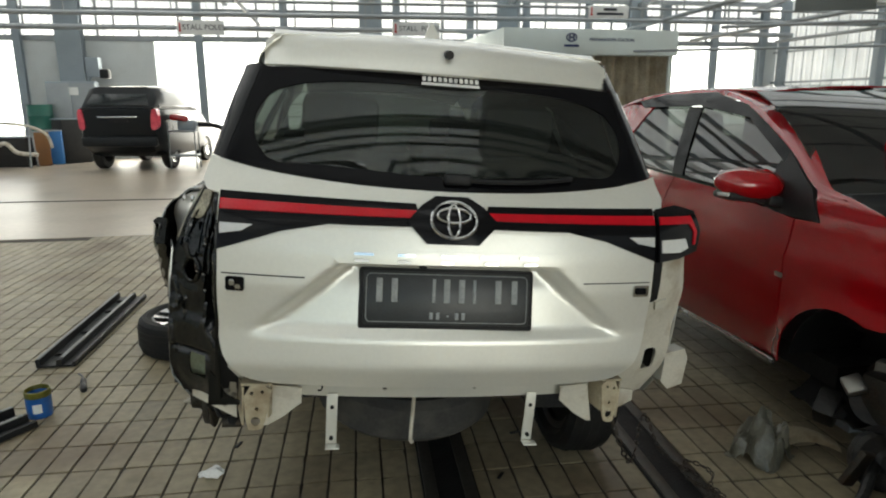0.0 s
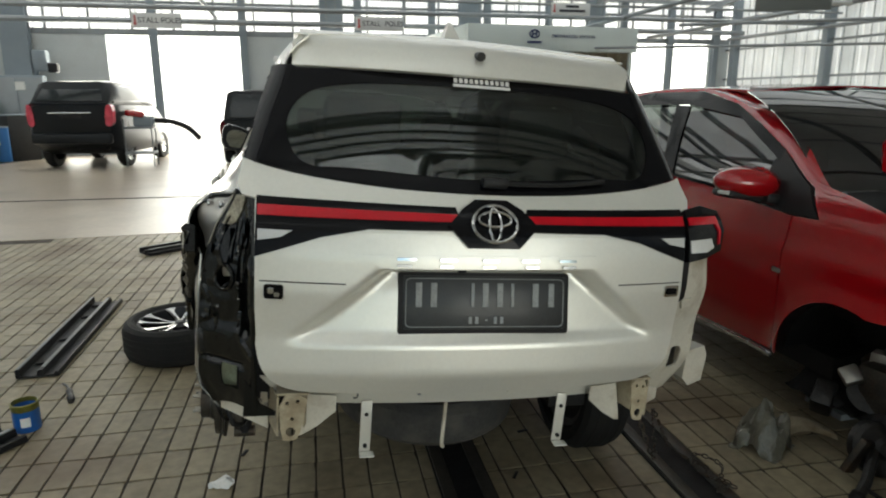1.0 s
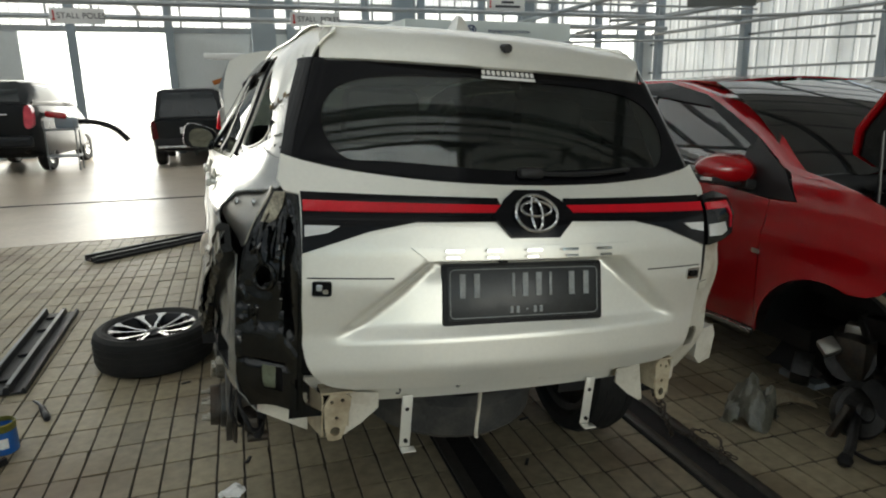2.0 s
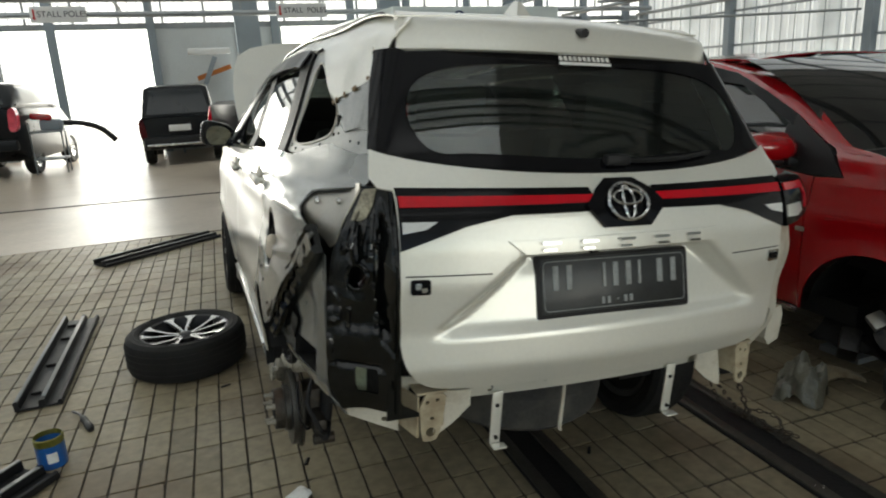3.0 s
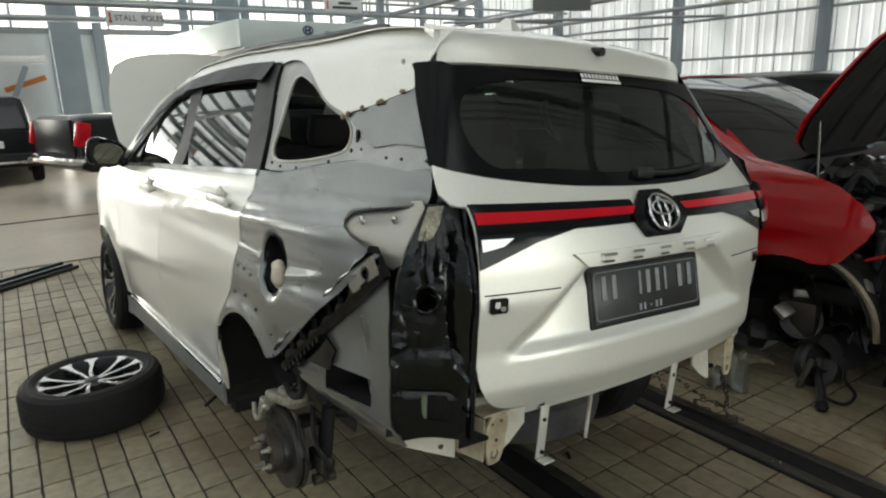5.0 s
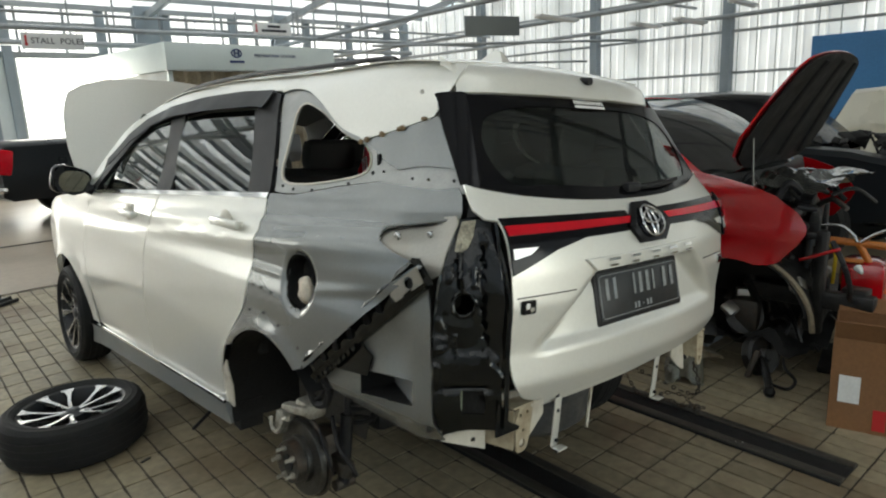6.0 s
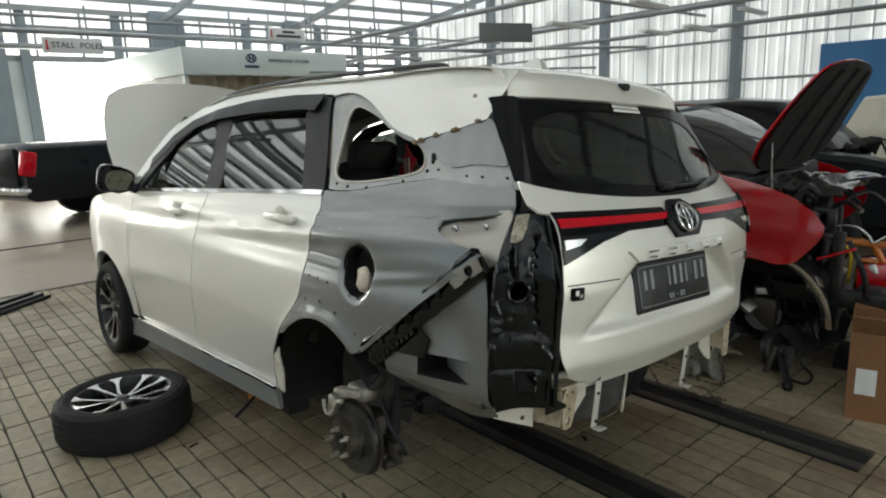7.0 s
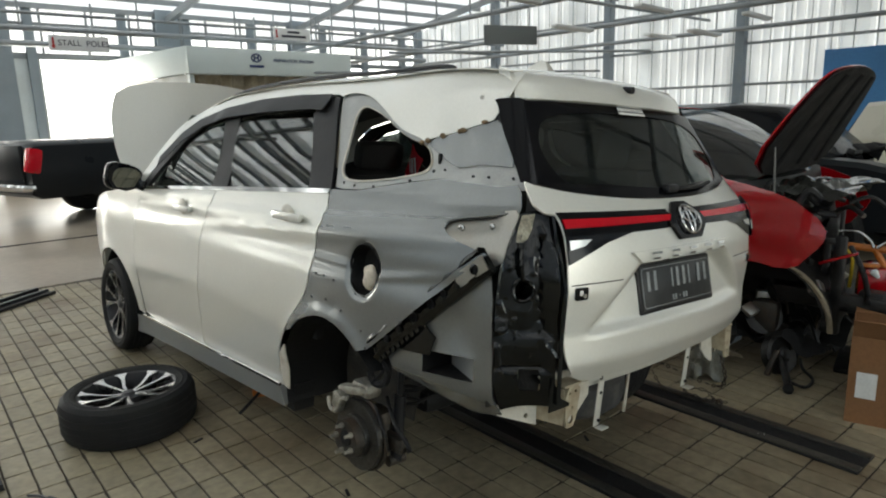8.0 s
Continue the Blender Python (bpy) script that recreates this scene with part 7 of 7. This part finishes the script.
part("cabin", body_loft([(.80, .74, .9, 1.0, 1.06, .66), (1.32, .74, .9, 1.2, 1.51, .60), (2.0, .74, .9, 1.2, 1.57, .60), (3.2, .74, .9, 1.2, 1.55, .60), (3.8, .72, .9, 1.0, 1.05, .64)]), GLOSS_BLACK, blk).matrix_basis = pose(.75, 0, 0)
plain_wheel(blk, -.17, .78, .37, -1)
plain_wheel(blk, .06, 3.2, .32, -1)
plain_wheel(blk, 1.45, .62, .32, 1)
plain_wheel(blk, 1.45, 3.2, .32, 1)
bay = part("engine_bay", box(bmesh.new(), (.75, .55, .62), (1.1, .8, .5), None, .05), ENGINE, blk)
for k in range(70):
    part("engine_part", box(bmesh.new(), (random.uniform(.1, 1.4), random.uniform(-.1, .95), random.uniform(.78, 1.12)), (random.uniform(.04, .2), random.uniform(.04, .14), random.uniform(.02, .08)), (random.uniform(-30, 30), random.uniform(-30, 30), random.uniform(-60, 60)), .008), random.choice((ENGINE, PLASTIC, SEAL_DULL, SEAL_DULL, ALU, TRIM)), bay)
for k in range(10):
    p = Vector((random.uniform(.1, 1.3), random.uniform(-.1, .9), random.uniform(.9, 1.1)))
    q = p + Vector((random.uniform(-.5, .5), random.uniform(-.3, .3), random.uniform(-.2, .15)))
    part("engine_hose", tube([p, (p + q) / 2 + Vector((0, 0, .1)), q], random.uniform(.01, .025), 6, 7), PLASTIC, bay)

# ---- tools and scrap on the floor ----
def rail_strip(m, length):
    r = thing("sill_rail", "dark removed sill cover lying on tiles", "sill cover", m, "removed sill covers")
    sec_ = [(-.105, .004), (-.108, .050), (-.098, .056), (-.084, .052), (-.080, .016), (.0, .014), (.006, .044), (.014, .048), (.030, .046), (.036, .014), (.085, .016), (.092, .034), (.105, .030), (.108, .004)]
    ch_ = prism(sec_, lambda u, v: Vector((u, -length / 2, v)), (0, length, 0))
    part("channel", ch_, PLASTIC, r)
    part("face_strip", box(bmesh.new(), (.021, 0, .0485), (.022, length * .94, .006), None, .002), SKIRT, r, "greyish worn face strip")
    part("edge_strip", box(bmesh.new(), (-.094, 0, .0565), (.018, length * .99, .005), None, .002), SKIRT, r, "greyish worn edge")
    for y in (-.38 * length, -.1 * length, .22 * length, .4 * length):
        part("clip", box(bmesh.new(), (-.04, y, .022), (.05, .02, .014), None, .003), SEAL_DULL, r)
    return r


rs = rail_strip(pose(-1.925, 2.80, 0, 0, 0, -1.0), 1.36)
copy_thing(rs, pose(-1.45, 5.42, 0, 0, 0, -55) @ Matrix.Diagonal((1, .92, 1, 1)))
copy_thing(rs, pose(-1.99, 1.22, 0, 0, 0, -38) @ Matrix.Diagonal((1, .42, 1, 1)))

can = thing("paint_can", "open blue paint can with yellowish drips", "can", pose(-1.775, 1.515, 0))
part("can_body", lathe([(0, 0), (.054, 0), (.056, .004), (.056, .128), (.058, .132), (.055, .134), (.052, .128), (.052, .01), (0, .01)], 32, closed=False), BLUE_CAN, can)
part("paint_rim", lathe([(.0545, .100), (.0572, .104), (.0585, .133), (.053, .137), (.051, .12)], 32), DRIP, can, "dried yellow-green paint at the rim")
part("can_label", panel([(-.35, .03), (.35, .03), (.35, .075), (-.35, .075)], lambda a, z: Vector((.0572 * math.sin(a + .25), -.0572 * math.cos(a + .25), z)), .0006, .15), PAPER, can, "white label patch")
part("paint_inside", lathe([(0, .09), (.051, .09), (.051, .085), (0, .085)], 24, closed=False), DRIP, can)
kn = thing("air_tool", "small black air tool on the tiles", "tool", pose(-1.70, 1.86, .014, 0, 0, 20))
part("grip", lathe([(0, -.13), (.012, -.13), (.017, -.115), (.018, -.07), (.013, -.05), (.016, -.02), (.015, .02), (.008, .035), (0, .036)], 12, closed=False), PLASTIC, kn).matrix_basis = Matrix.Rotation(radians(-90), 4, "X")
part("nozzle", tube([(0, .03, .0), (-.004, .08, .0), (-.02, .14, -.004)], .006, 4, 6), ALLOY_DARK, kn)
scrap = bmesh.new()
bmesh.ops.create_icosphere(scrap, subdivisions=3, radius=1, matrix=Matrix.Diagonal((.045, .028, .02, 1)))
for v in scrap.verts:
    v.co += .014 * Vector(noise.noise_vector(v.co * 45))
single("paper_scrap", scrap, PAPER, "crumpled white paper on the tiles", "paper", pose(-.85, .815, .016))
scrap2 = bmesh.new()
bmesh.ops.create_icosphere(scrap2, subdivisions=2, radius=1, matrix=Matrix.Diagonal((.035, .02, .008, 1)))
for v in scrap2.verts:
    v.co += .008 * Vector(noise.noise_vector(v.co * 60))
single("paper_scrap", scrap2, PAPER, "torn pale scrap on the tiles", "paper", pose(.89, .04, .008, 0, 0, 40))
for x, y, r_ in ((-1.05, 1.95, 20), (-.78, 1.05, 70), (.45, .95, 10), (.30, .62, 55)):
    single("dark_scrap", box(bmesh.new(), (0, 0, .003), (.05, .014, .006), None, .002), PLASTIC, "dark sliver of plastic on the tiles", "scrap", pose(x, y, 0, 0, 0, r_))

# anchor rails let into the floor, a chain and sheet scraps
for k, (x, y, l_) in enumerate(((.075, .35, 4.6), (1.0, 1.15, 3.05))):
    ar = thing("anchor_rail", "dark greasy steel anchor rail in the floor", "rail", pose(x, y, 0, 0, 0, -2), "anchor rails")
    part("plate", box(bmesh.new(), (0, 0, .004), (.215, l_, .012), None, .003), SEAL_DULL, ar)
    part("flange", box(bmesh.new(), (-.075, 0, .012), (.05, l_, .010), None, .003), GREASY, ar)
    part("flange", box(bmesh.new(), (.075, 0, .012), (.05, l_, .010), None, .003), GREASY, ar)
chain = thing("chain", "rusty steel pulling chain heaped on the rail", "chain", Matrix())
start = CAR @ Vector((.56, .10, .56))
pts = [start, start + Vector((.10, .04, -.20)), Vector((.90, .62, .22)), Vector((.98, .62, .06)), Vector((1.02, .55, .025)), Vector((1.06, .46, .025)), Vector((1.02, .40, .03)), Vector((1.07, .33, .035)), Vector((1.0, .30, .03)), Vector((1.10, .42, .05)), Vector((1.05, .52, .05)), Vector((.99, .42, .05)), Vector((1.08, .30, .03))]
way_ = catmull(pts, 10)
link = [(.014 * math.cos(a), .0075 * math.sin(a)) for a in np.linspace(0, 2 * math.pi, 11)[:-1]]
acc, n_link = 0.0, 0
for a, b in zip(way_, way_[1:]):
    acc += (b - a).length
    if acc >= .020:
        acc = 0
        d = (b - a).normalized()
        m = Matrix.Translation(b) @ d.to_track_quat("X", "Z").to_matrix().to_4x4() @ Matrix.Rotation(radians(90 * (n_link % 2) + 20), 4, "X")
        part("chain_link", tube([m @ Vector((u, v, 0)) for u, v in link], .0028, 0, 5, True), CAST, chain)
        n_link += 1
heap = bmesh.new()
bmesh.ops.create_grid(heap, x_segments=26, y_segments=22, size=.5, matrix=Matrix.Diagonal((.32, .24, 1, 1)))
for v in heap.verts:
    d_ = math.hypot(v.co.x / .18, v.co.y / .13)
    v.co.z = .13 * max(0, 1 - d_ ** 2) ** .6 * (1 + .9 * noise.noise(v.co * 11 + Vector((3, 1, 0)))) + .05 * abs(noise.noise(v.co * 19)) * (d_ < 1.0) + .02 * noise.noise(v.co * 45)
    v.co.x += .04 * noise.noise(v.co * 17)
    v.co.z = max(v.co.z, .002)
bmesh.ops.solidify(heap, geom=heap.faces[:], thickness=.002)
single("plastic_sheet", heap, POLY, "crumpled greyish plastic sheet on the tiles", "sheet", pose(1.425, .585, 0, 0, 0, 30) @ Matrix.Diagonal((.66, .85, 1.2, 1)))
tr_ = bmesh.new()
sec = [(-.05, .0), (-.04, .03), (.0, .045), (.045, .03), (.05, .0)]
rows_ = []
for k in range(12):
    t = k / 11
    rows_.append([tr_.verts.new((.30 * t - .15, u + .03 * math.sin(t * 3), v * (1 - .4 * t) + .004 + .05 * math.sin(t * 3.1))) for u, v in sec])
for a, b in zip(rows_, rows_[1:]):
    for k in range(4):
        tr_.faces.new((a[k], a[k + 1], b[k + 1], b[k]))
bmesh.ops.solidify(tr_, geom=tr_.faces[:], thickness=.004)
single("broken_trim", tr_, BEIGE, "broken pale plastic trim piece", "trim", pose(1.60, .57, .012, 0, -6, -12))

# a dropped suspension arm with its hub and cable
arm = thing("suspension_arm", "oily black suspension arm with hub lying on the tiles", "car part", pose(1.60, .20, 0, 0, 0, 12))
part("hub_drum", lathe([(.0, .05), (.03, .052), (.045, .035), (.10, .03), (.115, .015), (.115, -.03), (.05, -.035), (.0, -.03)], 32, closed=False), ENGINE, arm, "dirty brake drum").matrix_basis = pose(.14, .06, .118, 70, 0, -30)
part("arm", tube([(-.13, -.03, .022), (-.05, -.01, .05), (.04, .03, .10), (.12, .06, .12)], .021, 5, 10), ENGINE, arm)
part("ball_joint", lathe([(0, .03), (.02, .025), (.03, .0), (.022, -.02), (0, -.022)], 16, closed=False), SEAL_DULL, arm, "torn rubber boot").matrix_basis = pose(-.125, -.03, .023)
part("bracket", boxes(((.03, .08, .10), (.07, .03, .16), (15, 20, 0), .010), ((.20, .02, .16), (.09, .02, .06), (0, 30, 20), .008)), CAST, arm)
part("cable", tube([(-.08, -.02, .05), (-.02, -.10, .012), (.12, -.12, .010), (.27, -.05, .010), (.42, -.02, .010)], .009, 6, 7), PLASTIC, arm, "black cable trailing on the tiles")
bx = thing("cardboard_box", "open brown cardboard box with white label", "box", pose(1.62, -.337, 0, 0, 0, 14))
wl, hh = .46, .44
for c, s_ in (((0, -wl / 2, hh / 2), (wl, .005, hh)), ((0, wl / 2, hh / 2), (wl, .005, hh)), ((-wl / 2, 0, hh / 2), (.005, wl, hh)), ((wl / 2, 0, hh / 2), (.005, wl, hh)), ((0, 0, .004), (wl, wl, .006))):
    part("side", box(bmesh.new(), c, s_), CARDBOARD, bx)
for c, s_, r_ in (((0, -wl / 2 - .05, hh + .03), (wl, .005, .12), (55, 0, 0)), ((-wl / 2 - .03, 0, hh + .05), (.005, wl, .12), (0, -35, 0)), ((wl / 2 + .05, 0, hh + .02), (.005, wl, .12), (0, 65, 0))):
    part("flap", box(bmesh.new(), c, s_, r_), CARDBOARD, bx)
part("label", box(bmesh.new(), (-wl / 2 - .004, .155, .20), (.003, .085, .13)), PAPER, bx, "white paper label")
part("red_print", box(bmesh.new(), (-wl / 2 - .004, .03, .07), (.003, .05, .10)), INK_RED, bx, "red and white print")
part("print_line", boxes(((-wl / 2 - .004, -.10, .30), (.003, .10, .012)), ((-wl / 2 - .004, -.10, .34), (.003, .12, .008))), INK, bx)
crane = thing("trolley_jack", "red hydraulic jack with orange beams and bent chrome handles", "jack", pose(2.1, 0, 0))
body_ = part("body", box(bmesh.new(), (.10, -.05, .50), (.26, .22, .26), (0, 0, 12), .05), RED, crane, "red jack body")
part("cap", box(bmesh.new(), (.0, -.02, .632), (.10, .10, .02), (0, 8, 12), .008), ORANGE, body_)
part("spout", cyl(bmesh.new(), (-.02, -.05, .60), (-.05, -.08, .58), .022, .008, 12), PAPER, body_, "white spout")
part("foot", boxes(((.10, -.05, .02), (.44, .34, .04), (0, 0, 12), .012), ((.10, -.05, .20), (.16, .15, .36), (0, 0, 12), .02)), SEAL_DULL, crane)
part("beam", cyl(bmesh.new(), (.0, .10, .732), (.06, -.24, .715), .021, seg=14), ORANGE, crane, "orange steel beam")
part("beam", cyl(bmesh.new(), (.02, -.035, .722), (.06, -.17, .46), .019, seg=14), ORANGE, crane, "orange steel beam")
part("handle", tube([(.0, .17, .80), (.0, .13, .815), (.0, .05, .815), (.0, -.01, .77), (.0, -.03, .735)], .009, 5, 8), ALLOY, crane, "bent chrome handle")
part("handle", tube([(.0, -.045, .735), (.02, -.10, .78), (.04, -.16, .81)], .009, 5, 8), ALLOY, crane, "bent chrome handle")
part("hose", tube([(.0, .145, .665), (.0, .125, .695), (.0, .095, .70), (.0, .07, .66), (.01, .07, .58), (.03, .08, .48)], .010, 6, 8), YELLOW, crane, "yellow hose")
# orange jack-like form added in place of a rusty stain on the floor
jk = thing("floor_jack", "orange form under the sill standing in for a rusty floor stain", "jack", pose(-.50, 2.3, 0, 0, 0, 60))
part("base", box(bmesh.new(), (0, 0, .03), (.30, .14, .05), None, .012), ORANGE, jk)
part("cylinder", cyl(bmesh.new(), (.05, 0, .05), (.05, 0, .24), .04), ORANGE, jk)
part("saddle", cyl(bmesh.new(), (.05, 0, .24), (.05, 0, .30), .03), STEEL_DARK, jk)
part("lever", tube([(-.12, 0, .06), (-.25, .05, .05), (-.36, .12, .02)], .009, 4, 6), PLASTIC, jk)
rod_stand = thing("trolley", "workshop trolley with red cloth and parts", "trolley", pose(-3.75, 14.2, 0))
for z in (.85, .3):
    part("shelf", box(bmesh.new(), (0, 0, z), (.6, .5, .04), None, .01), STEEL, rod_stand)
for x in (-.28, .28):
    for y in (-.22, .22):
        part("post", cyl(bmesh.new(), (x, y, 0), (x, y, 1.05), .015, seg=8), STEEL, rod_stand)
part("hanging_fender", tube([(.2, .2, 1.0), (.6, .25, .97), (.95, .28, .84), (1.22, .3, .56)], .06, 5, 8), PLASTIC, rod_stand, "dark torn fender hanging over the shelf")
part("cloth", box(bmesh.new(), (-.05, 0, 1.15), (.4, .35, .14), (0, 8, 0), .05), RED, rod_stand, "red cloth bundle")
part("parts_pile", box(bmesh.new(), (.1, .05, .98), (.4, .35, .22), None, .04), STEEL_DARK, rod_stand)
# ---- floor tiles: the nearest as pieces of their own, the rest joined ----
TX, TY, TA = 0.1060, 0.2125, radians(-2.0)
U0, V0 = -1.2568, 0.897
floor = bpy.data.objects["floor"]
random.seed(3)


def chipped(w, l):
    """A tile outline with worn, slightly uneven edges and nibbled corners."""
    out = []
    for (ax, ay), (bx, by) in zip(((-1, -1), (1, -1), (1, 1), (-1, 1)), ((1, -1), (1, 1), (-1, 1), (-1, -1))):
        for t in (.03, .3, .68, .97):
            px, py = ax + (bx - ax) * t, ay + (by - ay) * t
            inset = random.uniform(0, .0022) + (random.uniform(0, .006) if t in (.03, .97) and random.random() < .25 else 0)
            out.append((px * (w / 2 - (inset if abs(px) > .99 else 0)), py * (l / 2 - (inset if abs(py) > .99 else 0))))
    return out


GAP = .0065
outlines = [chipped(TX - GAP, TY - GAP) for k in range(9)]


def tile_mesh(pts, material):
    n = len(pts)
    vs = [(x, y, -.014) for x, y in pts] + [(x, y, -.0012) for x, y in pts] + [(x * .982, y * .991, 0) for x, y in pts]
    fs = [tuple(range(2 * n, 3 * n))] + [(k * n + q, k * n + (q + 1) % n, k * n + n + (q + 1) % n, k * n + n + q) for k in range(2) for q in range(n)]
    me = bpy.data.meshes.new("tile")
    me.from_pydata(vs, [], fs)
    me.materials.append(material)
    return me


tile_mes = [tile_mesh(p, TILE) for p in outlines]
cs, sn = math.cos(TA), math.sin(TA)
near, far = [], []
for i in range(-110, 115):
    for j in range(-32, 26):
        u, v = U0 + (i + .5) * TX, V0 + (j + .5) * TY
        x, y = u * cs - v * sn, u * sn + v * cs
        if not (-12.5 < x < 12.5 and -7.2 < y < 6.0):
            continue
        if -1.95 < x < -.55 and .62 < y < 2.25 or -.2 < x < 1.2 and -.15 < y < .75:
            near.append((x, y))
        elif -6.6 < x < 4.6 and -3.4 < y:
            far.append((x, y))
near.sort(key=lambda p: math.hypot(p[0] + 1.0, p[1] - 1.2))
far += near[295:]
for x, y in near[:295]:
    t = new("tile", random.choice(tile_mes))
    t.parent = floor
    t.matrix_basis = Matrix.Translation((x, y, random.uniform(-.0015, .0008))) @ Euler((random.uniform(-.004, .004), random.uniform(-.004, .004), TA + random.uniform(-.006, .006))).to_matrix().to_4x4()
verts, faces = [], []
for x, y in far:
    z = random.uniform(-.0015, .0008)
    a = TA + random.uniform(-.006, .006)
    c_, s_ = math.cos(a), math.sin(a)
    pts = random.choice(outlines)
    n, n0 = len(pts), len(verts)
    for k, zz in ((1, -.014), (1, z - .0012), (.985, z)):
        verts += [(x + k * (px * c_ - py * s_), y + k * (px * s_ + py * c_), zz) for px, py in pts]
    faces.append(tuple(range(n0 + 2 * n, n0 + 3 * n)))
    for k in range(2):
        for q in range(n):
            faces.append((n0 + n * k + q, n0 + n * k + (q + 1) % n, n0 + n * k + n + (q + 1) % n, n0 + n * k + n + q))
me = bpy.data.meshes.new("far_tiles")
me.from_pydata(verts, [], faces)
me.materials.append(TILE_FAR)
ft = new("far_tiles", me)
ft.parent = floor
tagged(ft, kind="stuff")
struct("floor_slab", boxes(((-9.6, 1.2, -.006), (6.0, 9.6, .012)), ((8.6, 1.2, -.006), (8.0, 9.6, .012)), ((-1.0, -5.2, -.0086), (24, 4.3, .012))), TILE_FAR, "worn tiled floor away from the walk")
